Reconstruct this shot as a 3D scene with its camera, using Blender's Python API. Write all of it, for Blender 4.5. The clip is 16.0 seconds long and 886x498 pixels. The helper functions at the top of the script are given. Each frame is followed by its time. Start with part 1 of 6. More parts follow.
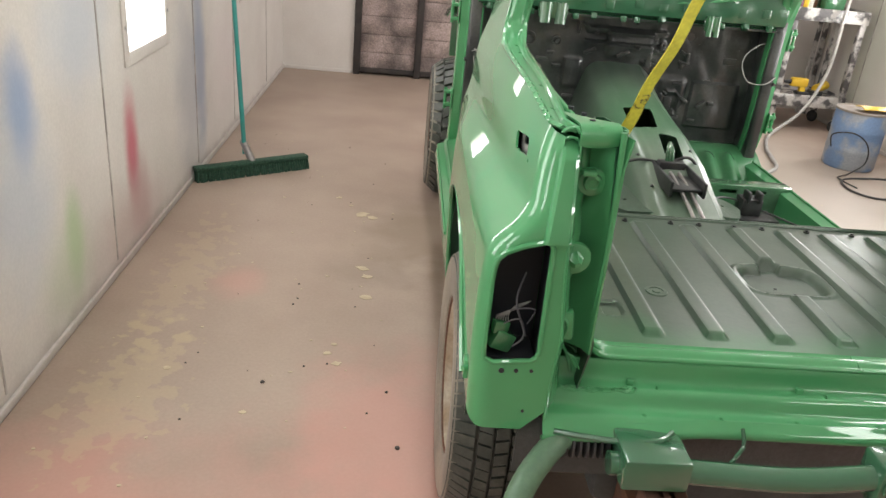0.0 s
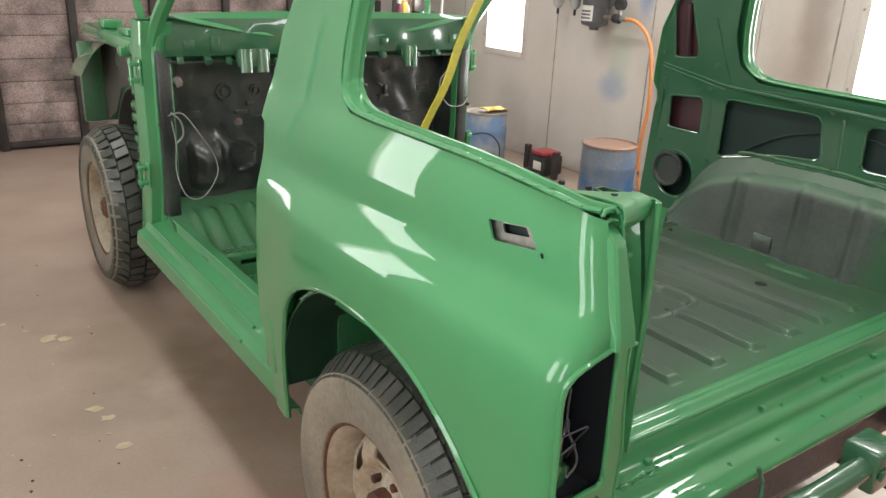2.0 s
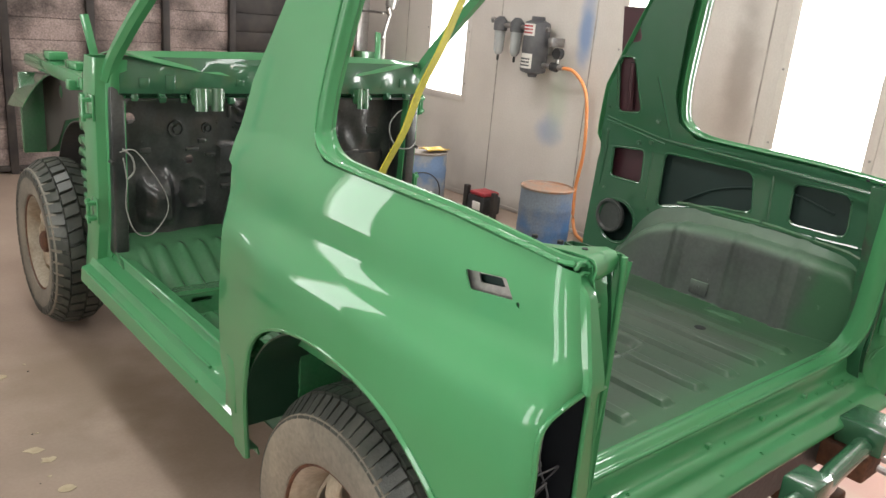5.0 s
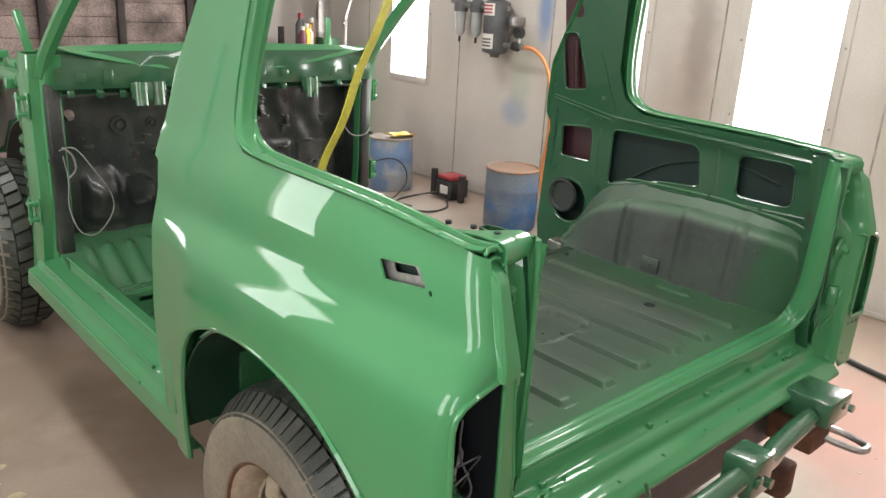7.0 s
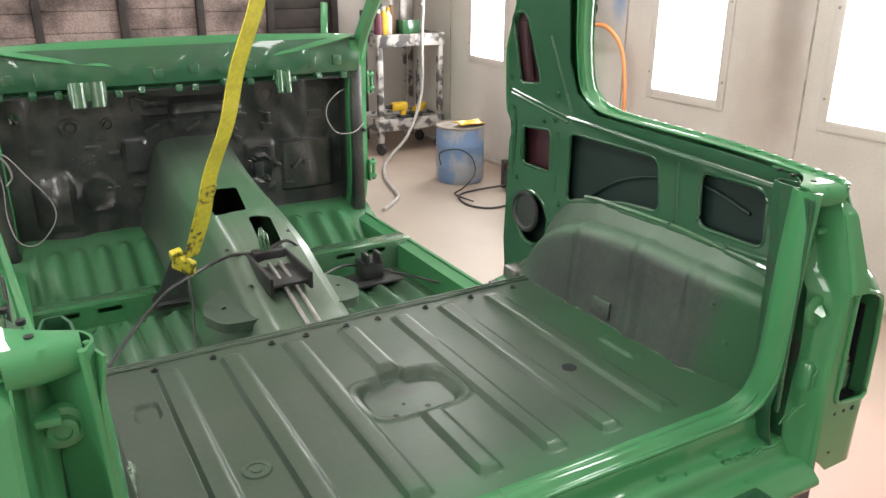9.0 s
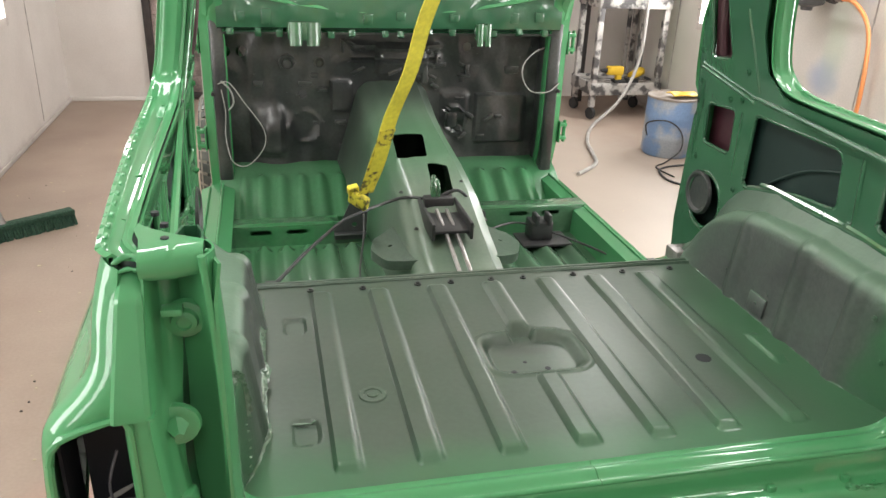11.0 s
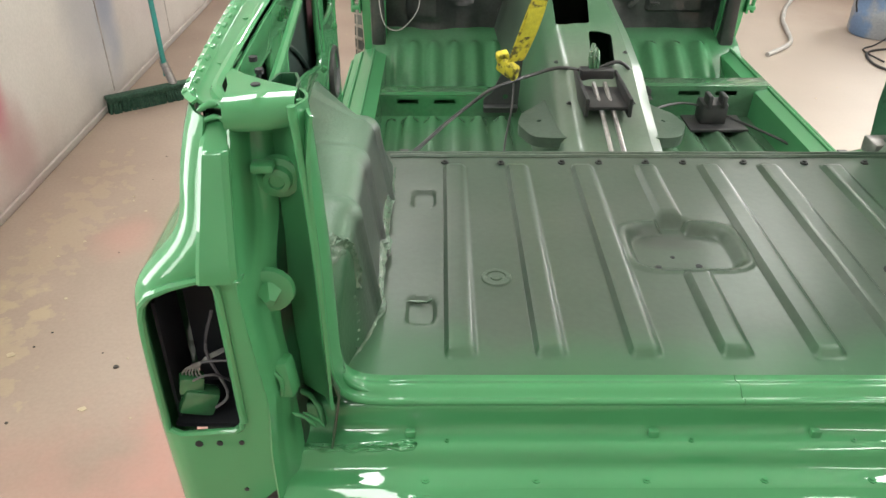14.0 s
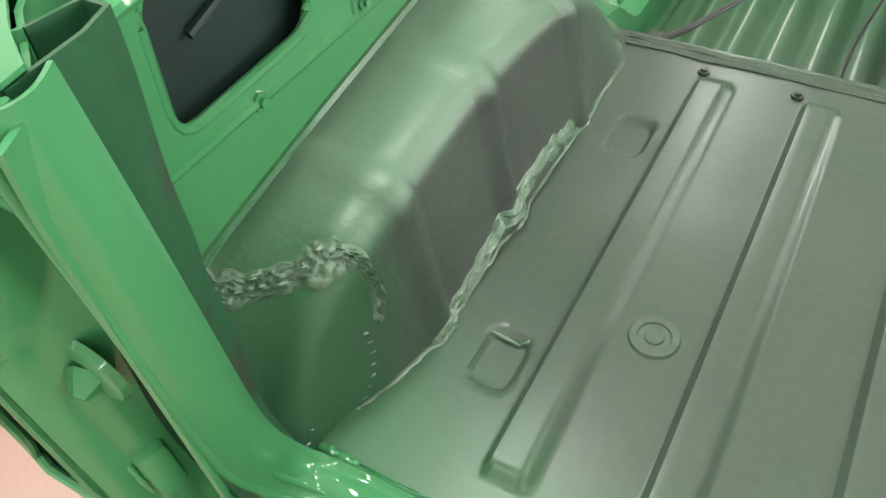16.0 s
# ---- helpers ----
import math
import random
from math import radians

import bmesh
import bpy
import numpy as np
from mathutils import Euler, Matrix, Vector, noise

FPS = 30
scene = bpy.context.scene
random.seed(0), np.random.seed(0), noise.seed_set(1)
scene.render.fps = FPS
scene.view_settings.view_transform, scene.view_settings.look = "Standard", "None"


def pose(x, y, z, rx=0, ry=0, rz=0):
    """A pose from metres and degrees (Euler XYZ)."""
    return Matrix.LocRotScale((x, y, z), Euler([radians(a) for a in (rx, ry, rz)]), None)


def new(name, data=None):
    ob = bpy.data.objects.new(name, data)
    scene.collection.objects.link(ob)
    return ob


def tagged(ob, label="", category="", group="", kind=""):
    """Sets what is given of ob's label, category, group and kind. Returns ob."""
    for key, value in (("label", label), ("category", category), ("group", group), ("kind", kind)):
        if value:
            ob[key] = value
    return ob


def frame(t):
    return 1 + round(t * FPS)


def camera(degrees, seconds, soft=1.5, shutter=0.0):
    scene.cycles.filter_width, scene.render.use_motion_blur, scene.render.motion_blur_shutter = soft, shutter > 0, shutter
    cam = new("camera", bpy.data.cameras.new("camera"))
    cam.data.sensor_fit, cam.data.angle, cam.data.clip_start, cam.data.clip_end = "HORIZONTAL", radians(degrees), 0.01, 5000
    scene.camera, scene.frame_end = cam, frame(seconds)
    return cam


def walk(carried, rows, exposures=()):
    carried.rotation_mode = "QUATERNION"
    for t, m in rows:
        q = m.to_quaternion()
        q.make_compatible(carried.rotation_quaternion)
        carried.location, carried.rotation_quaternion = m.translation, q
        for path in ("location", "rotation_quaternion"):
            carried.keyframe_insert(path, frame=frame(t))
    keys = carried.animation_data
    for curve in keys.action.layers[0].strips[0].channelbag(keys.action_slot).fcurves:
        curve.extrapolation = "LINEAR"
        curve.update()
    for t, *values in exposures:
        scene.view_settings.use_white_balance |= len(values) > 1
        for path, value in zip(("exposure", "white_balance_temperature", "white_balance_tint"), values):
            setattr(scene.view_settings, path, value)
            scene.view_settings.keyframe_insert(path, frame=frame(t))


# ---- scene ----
cam = camera(59.7, 16.0)
METRES, EYE, TILT, LEAN, TURN = 2.85, 1.4136, -24.0, -5.0, -1.9
EX, EY = -0.912, -1.14
ROWS = [
    (0.0, 0.0, 0.0, 0.0, -0.0, -0.0, -0.0),
    (0.5, -0.08, 0.0285, 0.0213, -5.25, -1.76, 3.23),
    (1.0, -0.1093, 0.0801, 0.0422, -13.01, -4.6, 6.19),
    (1.5, -0.1378, 0.1222, 0.0715, -14.17, -0.75, 6.43),
    (2.0, -0.1759, 0.1568, 0.0827, -30.03, -2.21, 14.4),
    (2.5, -0.1912, 0.1601, 0.0829, -38.16, -4.66, 15.33),
    (3.0, -0.2053, 0.1559, 0.0906, -36.9, -2.04, 13.74),
    (3.5, -0.2083, 0.1545, 0.0928, -35.65, -1.24, 13.33),
    (6.0, -0.2086, 0.1461, 0.0984, -35.34, -0.55, 13.62),
    (6.5, -0.203, 0.1435, 0.0958, -35.97, -0.68, 14.75),
    (7.0, -0.1703, 0.1385, 0.0895, -36.66, -2.43, 15.81),
    (7.5, -0.1084, 0.1224, 0.0815, -33.47, -4.21, 14.77),
    (8.0, -0.0488, 0.1255, 0.0739, -29.25, -3.61, 15.47),
    (8.5, 0.0388, 0.1526, 0.0799, -29.58, -3.37, 16.54),
    (9.0, 0.1102, 0.1389, 0.0694, -24.29, -0.74, 14.92),
    (9.5, 0.1543, 0.119, 0.0647, -14.6, 2.28, 10.41),
    (10.0, 0.1494, 0.1131, 0.0614, -10.6, 1.4, 7.26),
    (12.5, 0.1492, 0.1231, 0.0586, -7.48, -1.78, 7.09),
    (13.0, 0.1528, 0.1279, 0.057, -6.16, -2.42, 6.68),
    (13.5, 0.1576, 0.1343, 0.0538, -0.04, -4.22, 5.24),
    (14.0, 0.1699, 0.1613, 0.0509, 3.59, -8.35, 3.73),
    (14.5, 0.1931, 0.2291, 0.0678, 9.03, -11.34, 2.67),
    (15.0, 0.2261, 0.2737, 0.0793, 21.68, -14.07, 0.86),
    (15.5, 0.2432, 0.313, 0.0916, 32.61, -18.81, -2.3),
    (16.0, 0.2192, 0.3727, 0.102, 32.47, -25.47, -4.26),
]
walk(cam, [(t, pose(EX, EY, EYE, TILT, LEAN, TURN) @ pose(METRES * x, METRES * y, METRES * z, 90 + pitch, roll, yaw)) for t, x, y, z, yaw, pitch, roll in ROWS],
     [(0.0, -0.02, 6400, 9), (1.5, -0.16, 6400, 8), (3.0, -0.17, 6400, 8), (6.5, -0.23, 6400, 8), (8.0, -0.12, 6400, 9), (10.0, 0.15, 6400, 9), (13.0, 0.28, 6400, 8),
      (14.5, 0.3, 6400, 6), (15.5, 0.25, 6400, 5), (16.0, 0.55, 6400, 3)])
from mathutils import geometry

# ---------------- world and light ----------------
world = bpy.data.worlds.new("world")
scene.world = world
world.use_nodes = True
world.node_tree.nodes["Background"].inputs[0].default_value = (0.9, 0.95, 1.0, 1)
world.node_tree.nodes["Background"].inputs[1].default_value = 0.05
scene.view_settings.exposure = 0.0

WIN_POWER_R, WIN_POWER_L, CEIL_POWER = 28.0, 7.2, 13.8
WALL_L, WALL_R, WALL_N, WALL_S, CEIL = -1.97, 2.7, 5.72, -3.2, 2.6


def area_light(name, loc, rot, sx, sy, power, colour=(1, 0.98, 0.95)):
    data = bpy.data.lights.new(name, "AREA")
    data.shape, data.size, data.size_y, data.energy, data.color = "RECTANGLE", sx, sy, power, colour
    ob = new(name, data)
    ob.matrix_world = pose(*loc, *rot)
    return ob


# ---------------- materials ----------------
def material(name, colour, rough=0.5, metal=0.0, colour2=None, scale=6.0, bump=0.0, bump_scale=80.0, coat=0.0, contrast=(0.35, 0.65), grain=0.0, spec=0.5):
    m = bpy.data.materials.new(name)
    m.use_nodes = True
    nt = m.node_tree
    b = nt.nodes["Principled BSDF"]
    b.inputs["Base Color"].default_value = (*colour, 1)
    b.inputs["Roughness"].default_value = rough
    b.inputs["Metallic"].default_value = metal
    b.inputs["Coat Weight"].default_value = coat
    b.inputs["Coat Roughness"].default_value = 0.03
    b.inputs["Specular IOR Level"].default_value = spec
    geo = nt.nodes.new("ShaderNodeNewGeometry")
    if colour2:
        n = nt.nodes.new("ShaderNodeTexNoise")
        n.inputs["Scale"].default_value, n.inputs["Detail"].default_value = scale, 6
        nt.links.new(geo.outputs["Position"], n.inputs["Vector"])
        ramp = nt.nodes.new("ShaderNodeValToRGB")
        ramp.color_ramp.elements[0].position, ramp.color_ramp.elements[1].position = contrast
        ramp.color_ramp.elements[0].color, ramp.color_ramp.elements[1].color = (*colour, 1), (*colour2, 1)
        nt.links.new(n.outputs["Fac"], ramp.inputs["Fac"])
        out = ramp.outputs["Color"]
        if grain:
            n2 = nt.nodes.new("ShaderNodeTexNoise")
            n2.inputs["Scale"].default_value, n2.inputs["Detail"].default_value = 90, 4
            nt.links.new(geo.outputs["Position"], n2.inputs["Vector"])
            mr = nt.nodes.new("ShaderNodeMapRange")
            mr.inputs["From Min"].default_value, mr.inputs["From Max"].default_value = 0.3, 0.7
            mr.inputs["To Min"].default_value, mr.inputs["To Max"].default_value = 1 - grain, 1 + grain
            nt.links.new(n2.outputs["Fac"], mr.inputs["Value"])
            mx = nt.nodes.new("ShaderNodeVectorMath")
            mx.operation = "SCALE"
            nt.links.new(out, mx.inputs[0])
            nt.links.new(mr.outputs["Result"], mx.inputs["Scale"])
            out = mx.outputs["Vector"]
        nt.links.new(out, b.inputs["Base Color"])
    if bump:
        n = nt.nodes.new("ShaderNodeTexNoise")
        n.inputs["Scale"].default_value, n.inputs["Detail"].default_value = bump_scale, 3
        nt.links.new(geo.outputs["Position"], n.inputs["Vector"])
        bp = nt.nodes.new("ShaderNodeBump")
        bp.inputs["Strength"].default_value, bp.inputs["Distance"].default_value = bump, 0.003
        nt.links.new(n.outputs["Fac"], bp.inputs["Height"])
        nt.links.new(bp.outputs["Normal"], b.inputs["Normal"])
    return m


def glow(name, colour, strength):
    m = bpy.data.materials.new(name)
    m.use_nodes = True
    b = m.node_tree.nodes["Principled BSDF"]
    b.inputs["Base Color"].default_value = (0.8, 0.8, 0.8, 1)
    b.inputs["Emission Color"].default_value = (*colour, 1)
    b.inputs["Emission Strength"].default_value = strength
    return m


GREEN = material("fresh_green_paint", (0.066, 0.272, 0.11), 0.5, 0, (0.06, 0.25, 0.1), 3, 0.02, 220, 1.0, spec=0.15)
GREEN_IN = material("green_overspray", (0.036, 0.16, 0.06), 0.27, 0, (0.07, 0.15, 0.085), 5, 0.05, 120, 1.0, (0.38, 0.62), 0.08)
# the body's green paint again, darkened for faces in shade
GREEN_SHADED = material("shaded_green_paint", (0.028, 0.11, 0.052), 0.26, 0, (0.036, 0.114, 0.062), 6, 0.1, 140, 0.9)
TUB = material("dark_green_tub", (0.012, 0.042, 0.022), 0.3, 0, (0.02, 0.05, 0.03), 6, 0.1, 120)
GREY = material("grey_floor_coating", (0.062, 0.108, 0.073), 0.3, 0, (0.096, 0.122, 0.098), 2.2, 0.22, 190, 0.0, (0.3, 0.7), 0.14)
DARK = material("dark_grey_sealer", (0.034, 0.038, 0.038), 0.45, 0, (0.06, 0.064, 0.062), 6, 0.35, 120, 0.0, (0.3, 0.7), 0.15)
# black colour in place of the shade inside wells and holes
BLACK = material("black_cavity_shade", (0.012, 0.014, 0.018), 0.6)
RUBBER = material("worn_tyre_rubber", (0.17, 0.158, 0.132), 0.5, 0, (0.31, 0.27, 0.21), 5, 0.3, 90, 0, (0.4, 0.75), 0.15)
TREAD = material("tread_rubber", (0.03, 0.036, 0.03), 0.42, 0, (0.075, 0.08, 0.066), 12, 0.3, 120, 0, (0.4, 0.7), 0.15)
FIREWALL = material("dark_firewall_coating", (0.018, 0.02, 0.021), 0.3, 0, (0.062, 0.066, 0.063), 5, 0.4, 60, 0.2, (0.35, 0.68), 0.2)
CAVITY = material("teal_cavity_shade", (0.005, 0.018, 0.015), 0.6, 0, (0.008, 0.026, 0.022), 6)
RIM = material("cream_rim_paint", (0.45, 0.4, 0.31), 0.45, 0, (0.24, 0.16, 0.09), 8, 0.15, 60, 0, (0.42, 0.72), 0.15)
RUST = material("rusty_steel", (0.16, 0.07, 0.035), 0.75, 0.2, (0.07, 0.035, 0.025), 20, 0.5, 90, 0, (0.3, 0.7), 0.2)
GREEN_DUST = material("green_dusted_sealer", (0.10, 0.17, 0.11), 0.45, 0, (0.075, 0.15, 0.085), 5, 0.18, 170, 0.0, (0.3, 0.7), 0.12)
WOOD = material("weathered_planks", (0.1, 0.078, 0.072), 0.8, 0, (0.36, 0.28, 0.26), 4.5, 0.6, 40, 0, (0.35, 0.62), 0.35)
FRAME_DARK = material("dark_steel_frame", (0.035, 0.03, 0.03), 0.6, 0.3, (0.06, 0.05, 0.045), 9, 0.2, 60)
PANEL_GLOW = glow("lit_window", (1, 0.98, 0.95), 3.2)
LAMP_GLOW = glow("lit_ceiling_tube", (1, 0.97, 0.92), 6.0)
STEEL = material("bare_steel", (0.42, 0.41, 0.4), 0.38, 0.85, (0.28, 0.26, 0.25), 14, 0.15, 60, 0, (0.35, 0.7), 0.15)
SPLASHED = material("paint_splashed_cart", (0.5, 0.48, 0.46), 0.5, 0.2, (0.09, 0.085, 0.085), 11, 0.2, 60, 0, (0.47, 0.56), 0.15)
YELLOW = material("yellow_webbing", (0.78, 0.7, 0.06), 0.65, 0, (0.66, 0.58, 0.05), 20, 0.5, 260, 0, (0.3, 0.7), 0.1)
YELLOW_DIRTY = material("soiled_yellow_webbing", (0.7, 0.6, 0.05), 0.7, 0, (0.12, 0.1, 0.03), 60, 0.5, 200, 0, (0.5, 0.62), 0.1)
TEAL = material("teal_handle", (0.03, 0.3, 0.27), 0.45, 0, (0.04, 0.26, 0.23), 10)
BROOM = material("green_bristles", (0.012, 0.05, 0.03), 0.8, 0, (0.03, 0.08, 0.05), 60, 0.6, 200, 0, (0.4, 0.6), 0.3)
BLUE = material("scuffed_blue_plastic", (0.04, 0.12, 0.28), 0.5, 0, (0.16, 0.19, 0.24), 4, 0.1, 60, 0, (0.42, 0.62), 0.12)
PAIL = material("grey_blue_pail", (0.3, 0.32, 0.35), 0.55, 0, (0.16, 0.25, 0.42), 5, 0.1, 50, 0, (0.48, 0.58), 0.1)
BLACK_PLASTIC = material("black_plastic", (0.02, 0.02, 0.022), 0.45, 0, (0.04, 0.04, 0.04), 20)
GREY_PLASTIC = material("dusty_grey_housing", (0.075, 0.075, 0.085), 0.55, 0, (0.12, 0.12, 0.125), 12, 0.1, 80)
CLEAR = material("cloudy_bowl", (0.5, 0.52, 0.53), 0.25, 0, (0.4, 0.42, 0.43), 9)
RED = material("red_plastic", (0.42, 0.03, 0.04), 0.45, 0, (0.3, 0.03, 0.04), 14)
ORANGE = material("orange_hose", (0.8, 0.28, 0.08), 0.5, 0, (0.7, 0.3, 0.12), 20)
WHITE = material("white_label", (0.75, 0.73, 0.7), 0.5, 0, (0.68, 0.66, 0.62), 20)
GOLD = material("yellow_bottle", (0.75, 0.5, 0.03), 0.45, 0, (0.68, 0.42, 0.03), 16)
PURPLE = material("dark_red_can", (0.16, 0.03, 0.06), 0.4, 0, (0.12, 0.03, 0.05), 16)
WIRE = material("white_wire_sheath", (0.3, 0.3, 0.28), 0.5, 0, (0.22, 0.22, 0.21), 20)
GREY_HOSE = material("grey_air_hose", (0.42, 0.4, 0.38), 0.5, 0, (0.34, 0.33, 0.31), 20)
SEALER = material("green_seam_sealer", (0.10, 0.18, 0.115), 0.22, 0, (0.15, 0.23, 0.165), 40, 0.8, 120, 0.5)
PLUM = material("primer_red_cavity", (0.05, 0.016, 0.022), 0.5, 0, (0.07, 0.02, 0.03), 6)


def stained(name, colour, colour2, stains, rough, scale=2.5, streak=1.0):
    """Noise between two colours, then soft-edged spots: (centre, radii, colour, strength, raggedness)."""
    m = material(name, colour, rough, 0, colour2, scale, 0.08, 45, 0, (0.3, 0.7), 0.05)
    nt = m.node_tree
    b = nt.nodes["Principled BSDF"]
    src = b.inputs["Base Color"].links[0].from_socket
    geo = nt.nodes.new("ShaderNodeNewGeometry")
    rag = nt.nodes.new("ShaderNodeTexNoise")
    rag.inputs["Scale"].default_value, rag.inputs["Detail"].default_value = 7, 8
    nt.links.new(geo.outputs["Position"], rag.inputs["Vector"])
    fine = nt.nodes.new("ShaderNodeTexNoise")
    fine.inputs["Scale"].default_value, fine.inputs["Detail"].default_value = 16, 10
    nt.links.new(geo.outputs["Position"], fine.inputs["Vector"])
    for (cx, cy, cz), (rx, ry, rz), col, amount, ragged in stains:
        sub = nt.nodes.new("ShaderNodeVectorMath")
        sub.operation = "SUBTRACT"
        nt.links.new(geo.outputs["Position"], sub.inputs[0])
        sub.inputs[1].default_value = (cx, cy, cz)
        div = nt.nodes.new("ShaderNodeVectorMath")
        div.operation = "DIVIDE"
        nt.links.new(sub.outputs[0], div.inputs[0])
        div.inputs[1].default_value = (rx * 1.25, ry * 1.25, rz * 1.25)
        ln = nt.nodes.new("ShaderNodeVectorMath")
        ln.operation = "LENGTH"
        nt.links.new(div.outputs[0], ln.inputs[0])
        ad = nt.nodes.new("ShaderNodeMath")
        ad.operation = "MULTIPLY_ADD"
        nt.links.new((fine if ragged > 1.5 else rag).outputs["Fac"], ad.inputs[0])
        ad.inputs[1].default_value = ragged
        nt.links.new(ln.outputs["Value"], ad.inputs[2])
        mr = nt.nodes.new("ShaderNodeMapRange")
        mr.interpolation_type = "SMOOTHSTEP"
        edge = 0.2 if ragged > 1.5 else 0.85
        mr.inputs["From Min"].default_value, mr.inputs["From Max"].default_value = 0.5 * ragged + 1.0 - edge, 0.5 * ragged + 1.0
        mr.inputs["To Min"].default_value, mr.inputs["To Max"].default_value = amount, 0.0
        nt.links.new(ad.outputs[0], mr.inputs["Value"])
        mix = nt.nodes.new("ShaderNodeMix")
        mix.data_type = "RGBA"
        nt.links.new(mr.outputs["Result"], mix.inputs["Factor"])
        nt.links.new(src, mix.inputs[6])
        mix.inputs[7].default_value = (*col, 1)
        src = mix.outputs[2]
    nt.links.new(src, b.inputs["Base Color"])
    return m


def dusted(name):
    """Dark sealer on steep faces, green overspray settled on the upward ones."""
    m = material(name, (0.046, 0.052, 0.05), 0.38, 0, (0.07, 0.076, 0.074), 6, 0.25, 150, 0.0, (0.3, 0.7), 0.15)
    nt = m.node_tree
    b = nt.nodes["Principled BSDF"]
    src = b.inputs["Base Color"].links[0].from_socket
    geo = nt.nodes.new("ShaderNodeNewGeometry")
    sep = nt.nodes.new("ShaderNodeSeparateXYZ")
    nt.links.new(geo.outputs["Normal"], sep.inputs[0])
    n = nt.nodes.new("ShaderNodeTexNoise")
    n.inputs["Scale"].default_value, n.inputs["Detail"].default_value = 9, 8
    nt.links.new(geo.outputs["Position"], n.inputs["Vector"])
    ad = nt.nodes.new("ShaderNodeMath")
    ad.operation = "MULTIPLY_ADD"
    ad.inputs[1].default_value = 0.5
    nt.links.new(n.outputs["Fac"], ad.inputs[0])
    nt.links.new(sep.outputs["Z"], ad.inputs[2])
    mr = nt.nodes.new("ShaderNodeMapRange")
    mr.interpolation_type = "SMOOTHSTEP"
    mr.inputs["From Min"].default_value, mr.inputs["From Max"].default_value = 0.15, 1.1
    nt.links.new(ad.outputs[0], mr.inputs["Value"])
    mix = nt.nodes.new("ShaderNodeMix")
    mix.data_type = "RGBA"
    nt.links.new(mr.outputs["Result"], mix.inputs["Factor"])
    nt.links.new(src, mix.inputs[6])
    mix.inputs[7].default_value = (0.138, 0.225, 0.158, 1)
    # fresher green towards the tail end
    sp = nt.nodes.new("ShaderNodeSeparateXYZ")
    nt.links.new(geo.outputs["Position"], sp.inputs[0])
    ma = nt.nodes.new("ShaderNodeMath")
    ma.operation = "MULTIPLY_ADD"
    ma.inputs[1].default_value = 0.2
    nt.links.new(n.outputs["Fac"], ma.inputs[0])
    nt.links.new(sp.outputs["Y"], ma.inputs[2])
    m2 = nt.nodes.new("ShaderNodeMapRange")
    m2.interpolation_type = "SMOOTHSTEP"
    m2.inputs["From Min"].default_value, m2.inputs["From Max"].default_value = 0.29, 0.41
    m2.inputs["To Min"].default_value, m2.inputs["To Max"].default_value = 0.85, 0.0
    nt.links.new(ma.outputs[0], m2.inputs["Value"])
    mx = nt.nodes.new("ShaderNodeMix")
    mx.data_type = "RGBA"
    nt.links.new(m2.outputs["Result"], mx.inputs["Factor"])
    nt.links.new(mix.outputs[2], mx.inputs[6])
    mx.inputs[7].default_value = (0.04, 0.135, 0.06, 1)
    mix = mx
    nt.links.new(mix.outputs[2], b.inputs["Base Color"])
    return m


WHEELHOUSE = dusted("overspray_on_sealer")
MIST = (0.055, 0.16, 0.076)
CARGO = stained("coated_cargo_floor", (0.062, 0.098, 0.07), (0.094, 0.118, 0.096), [
    ((0.05, 0.12, 0.66), (1.2, 0.13, 1), MIST, 0.75, 0.5), ((0.6, 0.4, 0.66), (0.24, 0.5, 1), MIST, 0.85, 0.5), ((-0.56, 0.16, 0.66), (0.2, 0.2, 1), MIST, 0.6, 0.5),
    # this spot paints shading into the far half of the floor recess
    ((0.02, 0.53, 0.65), (0.09, 0.035, 1), (0.05, 0.06, 0.05), 0.6, 0.3)], 0.3)
CARGO.node_tree.nodes["Principled BSDF"].inputs["Specular IOR Level"].default_value = 0.35
# grey overspray towards the rear, a darker spot around the seat bracket
CABIN = stained("oversprayed_cabin_floor", (0.045, 0.175, 0.072), (0.075, 0.165, 0.092), [((0.0, 1.15, 0.42), (1.0, 0.45, 1), (0.115, 0.165, 0.122), 0.8, 0.5), ((0.45, 1.55, 0.42), (0.25, 0.2, 1), (0.03, 0.045, 0.034), 0.5, 0.6)], 0.25)
# greener at mid-length, darker towards the firewall and the left foot
TUNNEL = stained("oversprayed_tunnel", (0.09, 0.15, 0.1), (0.14, 0.185, 0.142), [
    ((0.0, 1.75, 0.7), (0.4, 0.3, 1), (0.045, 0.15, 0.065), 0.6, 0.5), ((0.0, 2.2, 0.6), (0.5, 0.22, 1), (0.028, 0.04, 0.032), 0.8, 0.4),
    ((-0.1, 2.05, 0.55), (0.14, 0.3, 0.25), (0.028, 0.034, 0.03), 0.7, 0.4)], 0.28)

